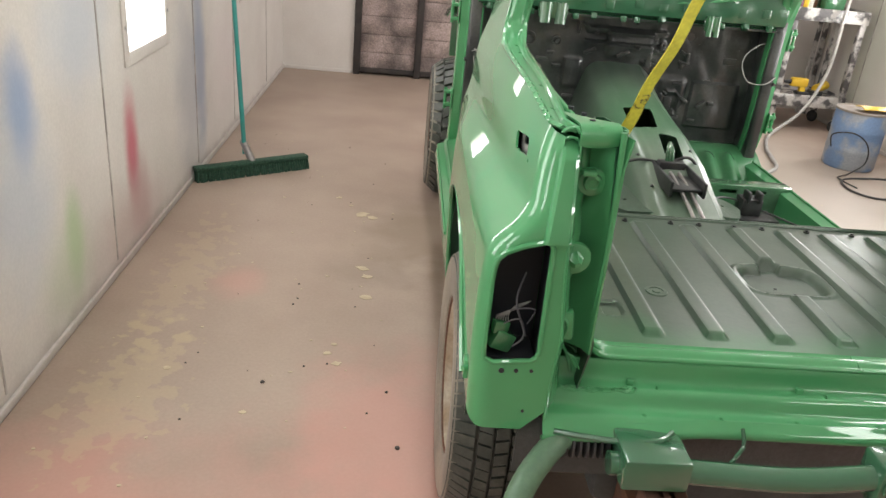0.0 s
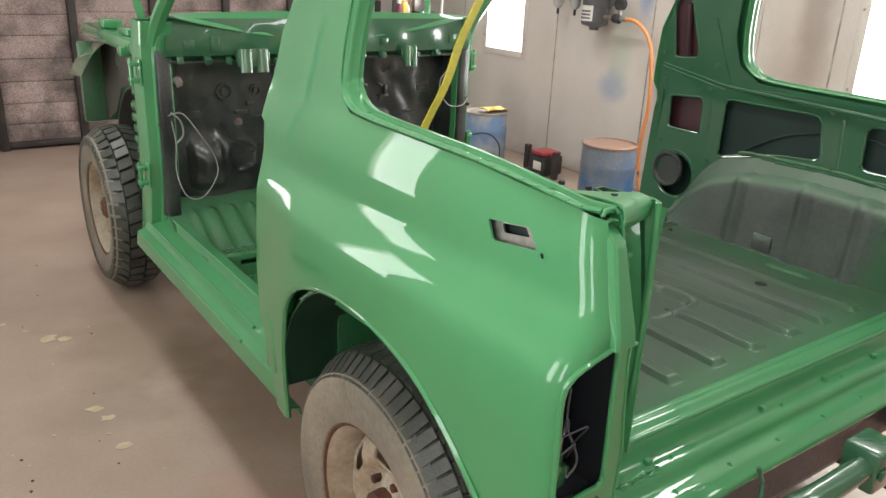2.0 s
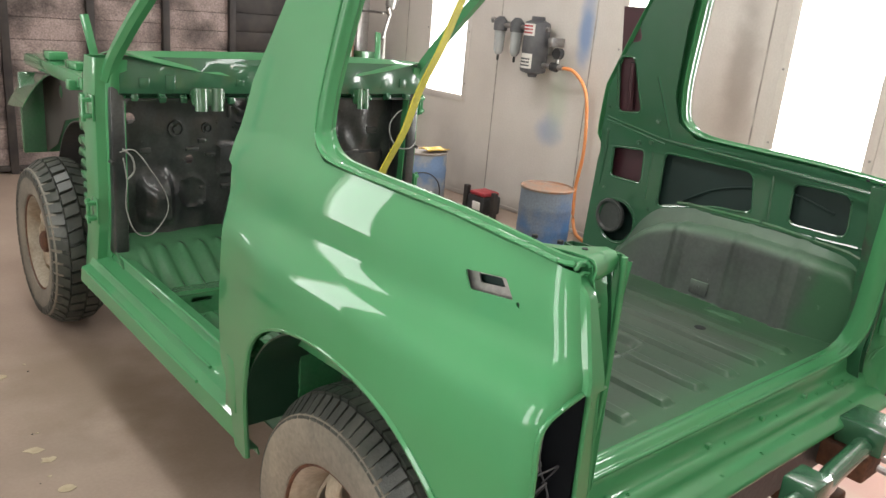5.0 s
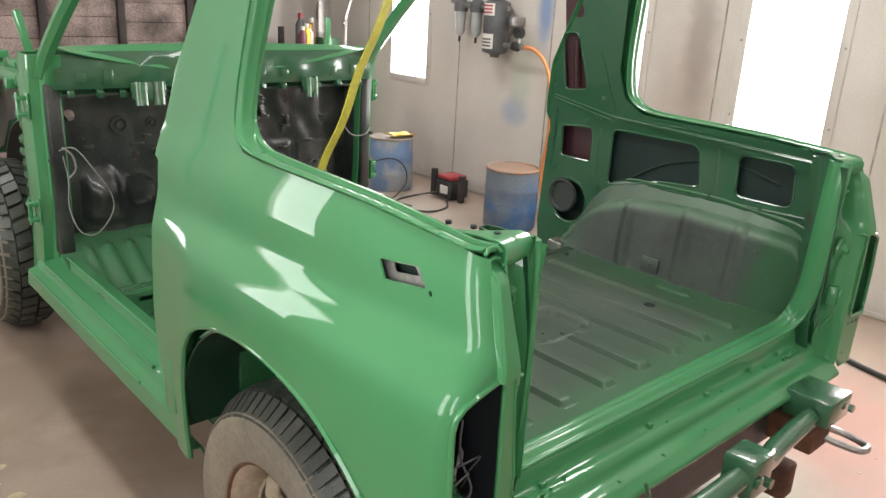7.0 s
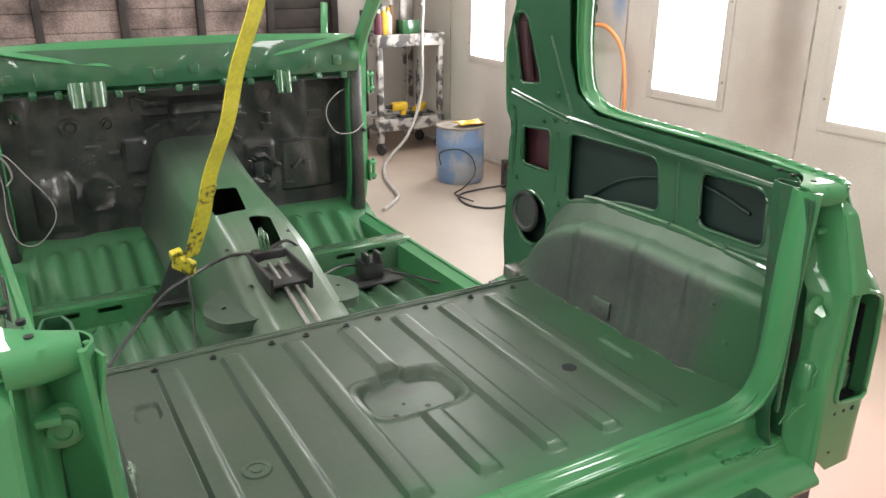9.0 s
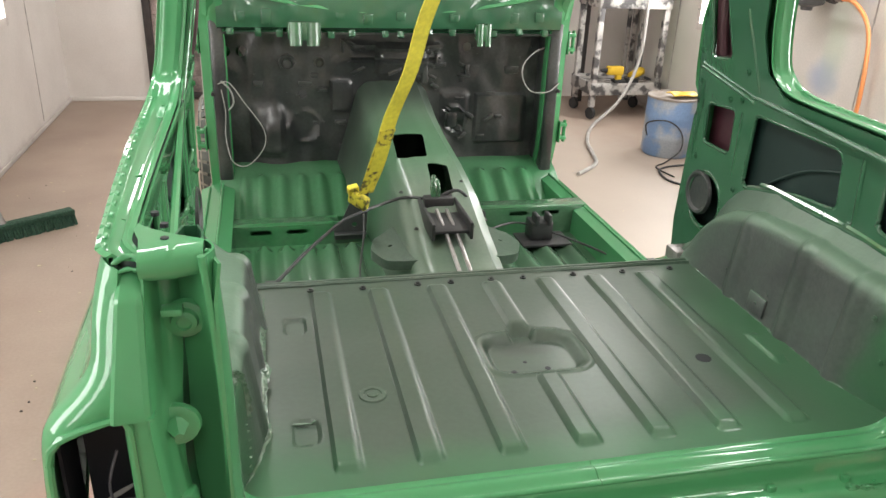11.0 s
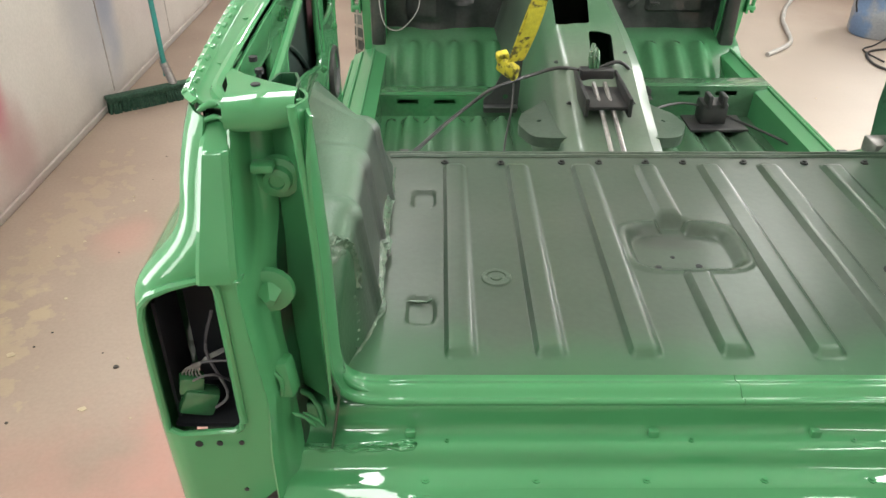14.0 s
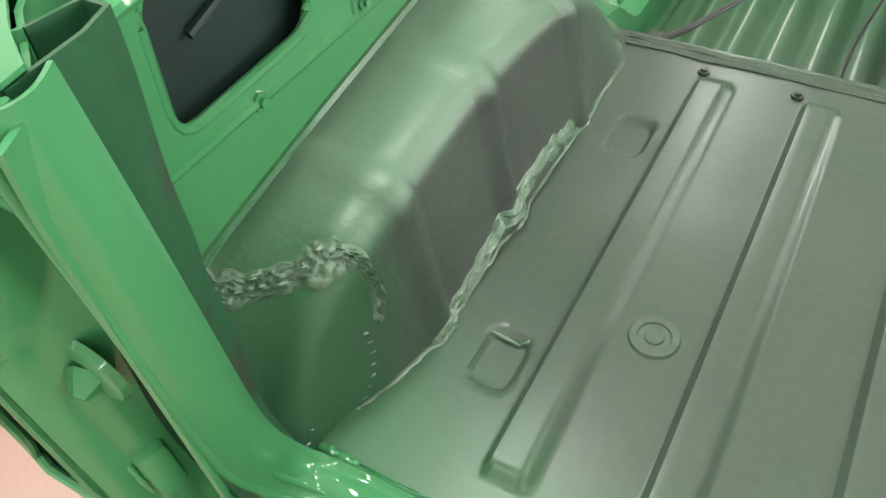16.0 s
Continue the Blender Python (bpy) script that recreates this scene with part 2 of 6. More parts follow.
# darker green holds the recess shade; brown primer shows in patches
RECESS = material("shaded_green_over_brown_primer", (0.02, 0.092, 0.04), 0.4, 0, (0.04, 0.05, 0.036), 9, 0.1, 120, 0.25, (0.5, 0.62), 0.1)
# primer on the pillar patch, engine bay shade on the fender apron
BROWN = material("brown_primer_and_bay_shade", (0.04, 0.037, 0.03), 0.55, 0, (0.06, 0.05, 0.042), 9)
PINK, TAN = (0.56, 0.26, 0.22), (0.5, 0.4, 0.25)
FLOOR = stained("concrete_floor", (0.32, 0.24, 0.192), (0.40, 0.315, 0.255), [
    ((-0.9, 0.7, 0), (0.35, 0.5, 1), PINK, 0.5, 0.8), ((-1.75, 0.4, 0), (0.3, 0.35, 1), PINK, 0.4, 0.8), ((-1.3, 0.1, 0), (0.9, 0.6, 1), PINK, 0.35, 0.8),
    ((1.4, 0.1, 0), (0.7, 0.9, 1), PINK, 0.6, 0.8), ((-1.5, 1.6, 0), (0.12, 0.15, 1), PINK, 0.35, 0.8), ((0.6, -0.7, 0), (1.2, 0.7, 1), PINK, 0.6, 0.8),
    ((0.85, 0.25, 0), (0.28, 0.3, 1), (0.42, 0.38, 0.31), 0.9, 0.6),
    # darker brown patches below and beside the car's left sill
    ((-0.75, 2.2, 0), (0.35, 0.5, 1), (0.2, 0.15, 0.1), 0.5, 1.0), ((-0.5, 1.7, 0), (0.3, 0.6, 1), (0.19, 0.13, 0.08), 0.5, 1.0), ((-1.0, 1.75, 0), (0.2, 0.16, 1), (0.22, 0.17, 0.13), 0.4, 1.0),
    ((-1.68, 0.85, 0), (0.1, 0.27, 1), TAN, 0.35, 5.0), ((-1.71, 1.6, 0), (0.07, 0.4, 1), TAN, 0.25, 6.0),
    ((1.5, 3.2, 0), (1.0, 2.2, 1), (0.4, 0.36, 0.31), 0.6, 0.6)], 0.5, 2.0)
WHITE_A, WHITE_B = (0.70, 0.66, 0.625), (0.62, 0.575, 0.54)
WALL = material("white_booth_wall", WHITE_A, 0.5, 0, WHITE_B, 2.2, 0.05, 30, 0, (0.35, 0.7), 0.03)
RED_S, BLUE_S, GREEN_S, SOOT = (0.5, 0.08, 0.13), (0.14, 0.26, 0.52), (0.3, 0.5, 0.2), (0.2, 0.17, 0.15)
WALL_WEST = stained("white_wall_with_overspray", WHITE_A, WHITE_B, [
    ((-1.97, 1.87, 0.43), (1, 0.09, 0.25), RED_S, 0.85, 0.35), ((-1.97, 1.93, 0.2), (1, 0.16, 0.22), (0.42, 0.2, 0.22), 0.5, 0.4), ((-1.97, 1.8, 0.1), (1, 0.5, 0.22), (0.5, 0.34, 0.32), 0.45, 0.5),
    ((-1.97, 1.27, 0.3), (1, 0.08, 0.2), GREEN_S, 0.6, 0.4), ((-1.97, 1.2, 0.2), (1, 0.22, 0.2), (0.45, 0.55, 0.36), 0.4, 0.4),
    ((-1.97, 1.02, 0.8), (1, 0.1, 0.2), BLUE_S, 0.65, 0.4), ((-1.97, 0.95, 0.55), (1, 0.25, 0.35), (0.35, 0.45, 0.6), 0.4, 0.5), ((-1.97, 1.45, 0.95), (1, 0.3, 0.25), (0.4, 0.48, 0.6), 0.45, 0.5),
    ((-1.97, 2.95, 0.6), (1, 0.14, 0.55), (0.2, 0.28, 0.46), 0.65, 0.5), ((-1.97, 2.75, 0.5), (1, 0.3, 0.5), (0.33, 0.34, 0.4), 0.5, 0.5), ((-1.97, 3.5, 0.5), (1, 0.5, 0.4), (0.5, 0.38, 0.4), 0.3, 0.5),
    ((-1.97, 2.5, 0.0), (1, 3.5, 0.07), (0.3, 0.25, 0.22), 0.5, 0.8)], 0.5)
WALL_EAST = stained("white_wall_with_soot", WHITE_A, WHITE_B, [
    ((2.7, 2.92, 1.4), (1, 0.08, 0.3), BLUE_S, 0.8, 0.6), ((2.7, 3.15, 0.68), (1, 0.14, 0.13), BLUE_S, 0.5, 0.6), ((2.7, 3.1, 0.9), (1, 0.12, 0.3), (0.45, 0.55, 0.42), 0.45, 0.5),
    ((2.7, 1.75, 1.2), (1, 0.12, 0.6), SOOT, 0.55, 0.6), ((2.7, 1.8, 0.9), (1, 0.25, 0.6), (0.4, 0.3, 0.25), 0.4, 0.5), ((2.7, 0.6, 1.2), (1, 0.2, 0.6), (0.42, 0.33, 0.28), 0.35, 0.5),
    ((2.7, 4.2, 0.25), (1, 0.25, 0.3), (0.38, 0.35, 0.33), 0.5, 0.5), ((2.7, 4.9, 0.6), (1, 0.4, 0.7), (0.5, 0.56, 0.45), 0.45, 0.5), ((2.7, 3.0, 0.0), (1, 3.5, 0.1), (0.3, 0.26, 0.23), 0.5, 0.8)], 0.5)


# ---------------- helpers ----------------
def thing(name, label, category, loc=(0, 0, 0), group="", kind=""):
    e = new(name)
    e.location = loc
    e.empty_display_size = 0.1
    return tagged(e, label, category, group, kind)


def mesh_of(name, bm, mat, sharp=35):
    me = bpy.data.meshes.new(name)
    bmesh.ops.recalc_face_normals(bm, faces=bm.faces)
    for f in bm.faces:
        f.smooth = True
    bm.to_mesh(me)
    bm.free()
    me.set_sharp_from_angle(angle=radians(sharp))
    for mm in mat if isinstance(mat, (list, tuple)) else [mat]:
        me.materials.append(mm)
    return me


def part(name, bm, mat, parent=None, label="", sharp=35):
    ob = new(name, mesh_of(name, bm, mat, sharp))
    if parent:
        ob.parent = parent
        p, off = parent, Vector((0, 0, 0))
        while p:
            off += Vector(p.location)
            p = p.parent
        ob.location = -off
    if label:
        ob["label"] = label
    return ob


def pieces(name, bm, mat, parent, sharp=35):
    """Each loose island of bm becomes a part of its own."""
    left = set(bm.verts)
    while left:
        todo, isle = [left.pop()], []
        while todo:
            v = todo.pop()
            isle.append(v)
            for e in v.link_edges:
                o = e.other_vert(v)
                if o in left:
                    left.discard(o)
                    todo.append(o)
        b2 = bmesh.new()
        mp = {v: b2.verts.new(v.co) for v in isle}
        for f in {f for v in isle for f in v.link_faces}:
            b2.faces.new([mp[v] for v in f.verts])
        part(name, b2, mat, parent, "", sharp)
    bm.free()


def box(bm, x0, x1, y0, y1, z0, z1, bevel=0.0, m=None):
    g = bmesh.ops.create_cube(bm, size=1.0)
    vs = g["verts"]
    for v in vs:
        v.co = Vector(((x0 + x1) / 2 + v.co.x * (x1 - x0), (y0 + y1) / 2 + v.co.y * (y1 - y0), (z0 + z1) / 2 + v.co.z * (z1 - z0)))
    if bevel:
        es = {e for v in vs for e in v.link_edges}
        r = bmesh.ops.bevel(bm, geom=list(es), offset=bevel, segments=2, affect="EDGES", profile=0.5)
        vs = list({v for f in r["faces"] for v in f.verts} | {v for v in vs if v.is_valid})
    if m is not None:
        bmesh.ops.transform(bm, matrix=m, verts=vs)
    return vs


def cyl(bm, a, b, r, seg=16, r2=None, caps=True):
    a, b = Vector(a), Vector(b)
    d = b - a
    q = d.to_track_quat("Z", "Y").to_matrix().to_4x4()
    g = bmesh.ops.create_cone(bm, cap_ends=caps, segments=seg, radius1=r, radius2=r if r2 is None else r2, depth=d.length)
    bmesh.ops.transform(bm, matrix=Matrix.Translation((a + b) / 2) @ q, verts=g["verts"])
    return g["verts"]


def smooth_path(pts, n=6):
    pts = [Vector(p) for p in pts]
    out = []
    for i in range(len(pts) - 1):
        p0, p1, p2, p3 = pts[max(i - 1, 0)], pts[i], pts[i + 1], pts[min(i + 2, len(pts) - 1)]
        for k in range(n):
            t = k / n
            out.append(0.5 * ((2 * p1) + (p2 - p0) * t + (2 * p0 - 5 * p1 + 4 * p2 - p3) * t * t + (3 * p1 - p0 - 3 * p2 + p3) * t ** 3))
    out.append(pts[-1])
    return out


def tube(bm, pts, r, seg=8, n=6, close=False):
    ps = smooth_path(pts, n) if n > 1 else [Vector(p) for p in pts]
    rings = []
    up = Vector((0.13, 0.27, 0.95)).normalized()
    for i, p in enumerate(ps):
        d = (ps[min(i + 1, len(ps) - 1)] - ps[max(i - 1, 0)]).normalized()
        a = d.cross(up)
        a = a.normalized() if a.length > 1e-4 else Vector((1, 0, 0))
        b = a.cross(d)
        rings.append([bm.verts.new(p + r * (math.cos(2 * math.pi * k / seg) * a + math.sin(2 * math.pi * k / seg) * b)) for k in range(seg)])
    for r0, r1 in zip(rings, rings[1:]):
        for k in range(seg):
            bm.faces.new((r0[k], r0[(k + 1) % seg], r1[(k + 1) % seg], r1[k]))
    bm.faces.new(rings[0][::-1])
    bm.faces.new(rings[-1])


def lathe(bm, profile, m=None, seg=40):
    """profile: (radius, height) pairs about z."""
    rings = []
    for r, h in profile:
        rings.append([bm.verts.new((r * math.cos(2 * math.pi * k / seg), r * math.sin(2 * math.pi * k / seg), h)) for k in range(seg)] if r > 1e-5 else [bm.verts.new((0, 0, h))])
    for a, b in zip(rings, rings[1:]):
        for k in range(seg):
            j = (k + 1) % seg
            if len(a) == 1 and len(b) > 1:
                bm.faces.new((a[0], b[k], b[j]))
            elif len(b) == 1 and len(a) > 1:
                bm.faces.new((a[k], b[0], a[j]))
            elif len(a) > 1:
                bm.faces.new((a[k], b[k], b[j], a[j]))
    vs = [v for r in rings for v in r]
    if m is not None:
        bmesh.ops.transform(bm, matrix=m, verts=vs)
    return vs


def solid(bm, t):
    bmesh.ops.recalc_face_normals(bm, faces=bm.faces)
    bmesh.ops.solidify(bm, geom=list(bm.faces), thickness=t)


def grid_sheet(f, us, vs, t=0.0):
    """A sheet through f(u, v)."""
    bm = bmesh.new()
    g = [[bm.verts.new(f(u, v)) for v in vs] for u in us]
    for i in range(len(us) - 1):
        for j in range(len(vs) - 1):
            bm.faces.new((g[i][j], g[i + 1][j], g[i + 1][j + 1], g[i][j + 1]))
    if t:
        solid(bm, t)
    return bm


def span(a, b, n):
    return [a + (b - a) * i / n for i in range(n + 1)]


def round_poly(pts, r, n=4):
    """A polygon with its corners rounded; r is one radius or one a corner."""
    out = []
    k = len(pts)
    for i in range(k):
        p0, p, p1 = Vector(pts[i - 1]), Vector(pts[i]), Vector(pts[(i + 1) % k])
        rr = r[i] if isinstance(r, (list, tuple)) else r
        a, b = (p0 - p), (p1 - p)
        d = min(rr, a.length * 0.45, b.length * 0.45)
        if d < 1e-4:
            out.append(tuple(p))
            continue
        s, e = p + a.normalized() * d, p + b.normalized() * d
        for j in range(n + 1):
            t = j / n
            out.append(tuple((1 - t) ** 2 * s + 2 * t * (1 - t) * p + t * t * e))
    return out


def circle2(cx, cy, r, n=16, ry=None):
    return [(cx + r * math.cos(2 * math.pi * k / n), cy + (ry or r) * math.sin(2 * math.pi * k / n)) for k in range(n)]


def inside(p, poly):
    c = False
    for (x0, y0), (x1, y1) in zip(poly, poly[1:] + poly[:1]):
        if (y0 > p[1]) != (y1 > p[1]) and p[0] < (x1 - x0) * (p[1] - y0) / (y1 - y0) + x0:
            c = not c
    return c


def dense(poly, step):
    out = []
    for p, q in zip(poly, poly[1:] + poly[:1]):
        n = max(1, int(math.dist(p, q) / step))
        out += [(p[0] + (q[0] - p[0]) * k / n, p[1] + (q[1] - p[1]) * k / n) for k in range(n)]
    return out


def plate(outline, holes, f, t=0.0, step=0.03):
    """A sheet cut to an outline with holes in (u, v), carried to space by f."""
    loops = [dense(list(outline), step)] + [dense(list(h), step) for h in holes]
    pts, edges = [], []
    for lp in loops:
        b = len(pts)
        pts += lp
        edges += [(b + i, b + (i + 1) % len(lp)) for i in range(len(lp))]
    us, vs = [p[0] for p in loops[0]], [p[1] for p in loops[0]]
    rim = np.array(pts)
    u = min(us) + step
    while u < max(us):
        v = min(vs) + step
        while v < max(vs):
            p = (u + 0.0007, v + 0.0003)
            if inside(p, loops[0]) and not any(inside(p, h) for h in loops[1:]) and np.hypot(*(rim - p).T).min() > step * 0.45:
                pts.append(p)
            v += step
        u += step
    co, _, fs, *_ = geometry.delaunay_2d_cdt([Vector(p) for p in pts], edges, [], 0, 1e-5)
    bm = bmesh.new()
    vv = [bm.verts.new(f(c.x, c.y)) for c in co]
    for fc in fs:
        c = sum((co[i] for i in fc), Vector((0, 0))) / len(fc)
        if inside((c.x, c.y), loops[0]) and not any(inside((c.x, c.y), h) for h in loops[1:]):
            bm.faces.new([vv[i] for i in fc])
    loose = [v for v in bm.verts if not v.link_faces]
    bmesh.ops.delete(bm, geom=loose, context="VERTS")
    if t:
        solid(bm, t)
    return bm


def lerp_table(tab, z):
    if z <= tab[0][0]:
        return tab[0][1]
    for (a, p), (b, q) in zip(tab, tab[1:]):
        if z <= b:
            k = (z - a) / (b - a)
            return p + (q - p) * k
    return tab[-1][1]


def step01(a, b, x):
    k = min(1, max(0, (x - a) / (b - a)))
    return k * k * (3 - 2 * k)


# ---------------- the room ----------------
bm = bmesh.new()
box(bm, WALL_L - 0.2, WALL_R + 0.2, WALL_S - 0.2, WALL_N + 0.2, -0.2, 0)
tagged(part("floor", bm, FLOOR), "worn concrete booth floor with pink overspray", "floor", kind="structure")
bm = bmesh.new()
box(bm, WALL_L - 0.2, WALL_R + 0.2, WALL_S - 0.2, WALL_N + 0.2, CEIL, CEIL + 0.15)
tagged(part("ceiling", bm, WALL), "plain white booth ceiling", "ceiling", kind="structure")

WIN_Z0, WIN_Z1 = 0.79, 1.85
# windows below y 0.5 are unseen, added to light the tail end
WINS_R = [(-0.15, 0.35), (0.98, 1.48), (2.12, 2.6), (4.12, 4.58)]
WINS_L = [(-1.3, -0.8), (-0.15, 0.35), (1.9, 2.39), (4.0, 4.45)]


def side_wall(name, x, sgn, wins, mat):
    out = [(WALL_S, 0), (WALL_N, 0), (WALL_N, CEIL), (WALL_S, CEIL)]
    holes = [[(a, WIN_Z0), (b, WIN_Z0), (b, WIN_Z1), (a, WIN_Z1)] for a, b in wins]
    bm = plate(out, holes, lambda u, v: Vector((x, u, v)), 0.0, 0.6)
    g = bmesh.ops.extrude_face_region(bm, geom=list(bm.faces))
    for v in g["geom"]:
        if isinstance(v, bmesh.types.BMVert):
            v.co.x += sgn * 0.12
    tagged(part(name, bm, mat, sharp=20), "white booth wall with coloured overspray stains", "wall", kind="structure")
    for k, (a, b) in enumerate(wins):
        bm = bmesh.new()
        box(bm, *sorted((x + sgn * 0.05, x + sgn * 0.08)), a + 0.001, b - 0.001, WIN_Z0 + 0.001, WIN_Z1 - 0.001)
        w = tagged(part("window_%d" % (k + (1 if sgn > 0 else 11)), bm, PANEL_GLOW), "brightly lit translucent booth window panel", "window", kind="structure")
        for yy0, yy1, zz0, zz1 in ((a - 0.045, a + 0.006, WIN_Z0 - 0.045, WIN_Z1 + 0.045), (b - 0.006, b + 0.045, WIN_Z0 - 0.045, WIN_Z1 + 0.045), (a + 0.006, b - 0.006, WIN_Z0 - 0.045, WIN_Z0 + 0.006), (a + 0.006, b - 0.006, WIN_Z1 - 0.006, WIN_Z1 + 0.045)):
            bm = bmesh.new()
            box(bm, *sorted((x - sgn * 0.007, x - sgn * 0.001)), yy0, yy1, zz0, zz1, 0.002)
            part("window_frame", bm, WALL, w, "white painted frame strip")
        bm = bmesh.new()
        for k2 in range(3):
            for yy in (a - 0.025, b + 0.025):
                cyl(bm, (x - sgn * 0.006, yy, WIN_Z0 + 0.1 + k2 * 0.4), (x - sgn * 0.010, yy, WIN_Z0 + 0.1 + k2 * 0.4), 0.007, 8)
        pieces("frame_screw", bm, STEEL, w)
        area_light("window_light", (x + sgn * 0.04, (a + b) / 2, (WIN_Z0 + WIN_Z1) / 2), (0, 90 * sgn, 0), WIN_Z1 - WIN_Z0, b - a, WIN_POWER_R if sgn > 0 else WIN_POWER_L)
    # panel seams and the skirting board
    for k, yy in enumerate((-1.9, -0.55, 0.72, 1.62, 2.85, 3.75, 4.9)):
        bm = bmesh.new()
        box(bm, *sorted((x - sgn * 0.0035, x + sgn * 0.001)), yy - 0.004, yy + 0.004, 0.05, CEIL)
        tagged(part("trim_%d" % (k + (1 if sgn > 0 else 11)), bm, SEAM), "thin dirty seam between wall panels", "trim", kind="structure")
    bm = bmesh.new()
    box(bm, *sorted((x - sgn * 0.014, x - sgn * 0.0005)), WALL_S, WALL_N, 0.001, 0.03, 0.004)
    tagged(part("baseboard_%s" % ("east" if sgn > 0 else "west"), bm, mat), "dirty white skirting strip at the wall foot", "baseboard", kind="structure")


SEAM = material("dirty_seam", (0.3, 0.27, 0.25), 0.7, 0, (0.5, 0.46, 0.43), 12, 0, 80, 0, (0.4, 0.6))
side_wall("wall_west", WALL_L, -1, WINS_L, WALL_WEST)
side_wall("wall_east", WALL_R, 1, WINS_R, WALL_EAST)
bm = bmesh.new()
box(bm, WALL_L, WALL_R, WALL_S - 0.12, WALL_S, 0, CEIL)
tagged(part("wall_south", bm, WALL), "plain white booth wall", "wall", kind="structure")
bm = bmesh.new()
box(bm, WALL_L, -1.36, WALL_N, WALL_N + 0.12, 0, CEIL)
box(bm, 2.05, WALL_R, WALL_N, WALL_N + 0.12, 0, CEIL)
box(bm, -1.36, 2.05, WALL_N, WALL_N + 0.12, 2.3, CEIL)
tagged(part("wall_north", bm, WALL), "white booth end wall beside the plank door", "wall", kind="structure")
bm = bmesh.new()
box(bm, WALL_L + 0.015, -1.37, WALL_N - 0.012, WALL_N - 0.0005, 0.001, 0.03, 0.003)
tagged(part("baseboard_north", bm, WALL), "dirty white skirting strip", "baseboard", kind="structure")

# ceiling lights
# fixtures are out of view; the dimmer row at y -1.5 is added fill
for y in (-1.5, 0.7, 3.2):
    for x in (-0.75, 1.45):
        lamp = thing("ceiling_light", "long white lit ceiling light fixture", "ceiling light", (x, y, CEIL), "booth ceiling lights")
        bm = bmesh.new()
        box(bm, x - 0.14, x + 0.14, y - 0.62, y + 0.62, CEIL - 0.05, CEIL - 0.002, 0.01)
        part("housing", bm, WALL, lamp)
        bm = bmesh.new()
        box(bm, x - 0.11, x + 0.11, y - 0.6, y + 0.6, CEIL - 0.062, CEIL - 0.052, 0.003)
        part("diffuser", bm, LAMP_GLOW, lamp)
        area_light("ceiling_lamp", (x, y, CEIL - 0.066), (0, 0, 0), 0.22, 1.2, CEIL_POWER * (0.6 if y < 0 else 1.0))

# ---------------- plank door ----------------
door = thing("door_1", "closed dark weathered plank door with steel frame bars", "door", (0.35, WALL_N, 0), kind="structure")
DOOR_BARS = (-1.33, -0.8, -0.25, 0.33, 0.9, 1.46, 2.02)
for x in DOOR_BARS:
    bm = bmesh.new()
    box(bm, x - 0.028, x + 0.028, WALL_N - 0.035, WALL_N + 0.03, 0.0, 2.3, 0.004)
    part("frame_bar", bm, FRAME_DARK, door)
for z in (0.02, 2.26):
    bm = bmesh.new()
    box(bm, -1.30, 1.99, WALL_N - 0.022, WALL_N + 0.02, z, z + 0.04, 0.004)
    part("frame_rail", bm, FRAME_DARK, door)
for x0, x1 in zip(DOOR_BARS, DOOR_BARS[1:]):
    z = 0.03
    while z < 2.25:
        h = 0.155 + random.uniform(-0.01, 0.01)
        bm = bmesh.new()
        dy = random.uniform(-0.006, 0.006)
        box(bm, x0 + 0.029, x1 - 0.029, WALL_N + 0.002 + dy, WALL_N + 0.025 + dy, z + 0.003, min(z + h, 2.27), 0.003)
        part("plank", bm, FRAME_DARK if x0 > 1.4 else WOOD, door)
        z += h
bm = bmesh.new()
box(bm, -1.36, 2.05, WALL_N + 0.05, WALL_N + 0.1, 0.0, 2.3)
part("backing", bm, FRAME_DARK, door)

# ---------------- car body ----------------
car = thing("car_body", "stripped car body in glossy green paint on four wheels", "car body", (0, 1.2, 0))

XT = [(0.3, 0.748), (0.5, 0.765), (0.7, 0.772), (0.82, 0.771), (0.88, 0.7665), (0.895, 0.764), (0.908, 0.760), (0.918, 0.755), (0.93, 0.747), (0.945, 0.7365), (0.958, 0.7275), (0.97, 0.7215), (0.985, 0.7185), (1.01, 0.7165), (1.04, 0.7135), (1.07, 0.7075), (1.1, 0.699), (1.14, 0.685), (1.2, 0.673), (1.3, 0.658), (1.5, 0.632), (1.7, 0.606)]
FRONT_EDGE = [(0.36, 0.965), (0.5, 0.99), (0.57, 1.04), (0.7, 1.045), (1.0, 1.05), (1.05, 1.055), (1.06, 1.075), (1.12, 1.07), (1.25, 1.045), (1.45, 0.935), (1.68, 0.8)]
PILLAR_REAR = [(1.2, 0.755), (1.3, 0.75), (1.46, 0.725), (1.68, 0.69)]
RC = 0.036
ARC = RC * math.pi / 2


def side_x(z):
    return sum(lerp_table(XT, z + d) for d in (-0.007, -0.0035, 0, 0.0035, 0.007)) / 5


def plain_x(z):
    return lerp_table([(0.3, 0.735), (0.7, 0.743), (0.9, 0.733), (1.0, 0.7172), (1.04, 0.7135)], z)


def body_x(u, z):
    """Half width of the side: the wheel flare dies away towards the door edge."""
    X = side_x(z)
    return X - max(0, X - plain_x(z)) * 0.8 * step01(0.74, 1.06, u) * step01(1.04, 1.0, z)


def lean(z):
    """The rear face leans forward above the lamps."""
    return 0.31 * max(0, z - 0.945)


def tail_drop(u, z):
    """The side bows in towards the tail."""
    k = max(0, 0.74 - max(u, 0.05)) / 0.69
    return (0.010 + 0.018 * step01(0.9, 1.0, z)) * k * k


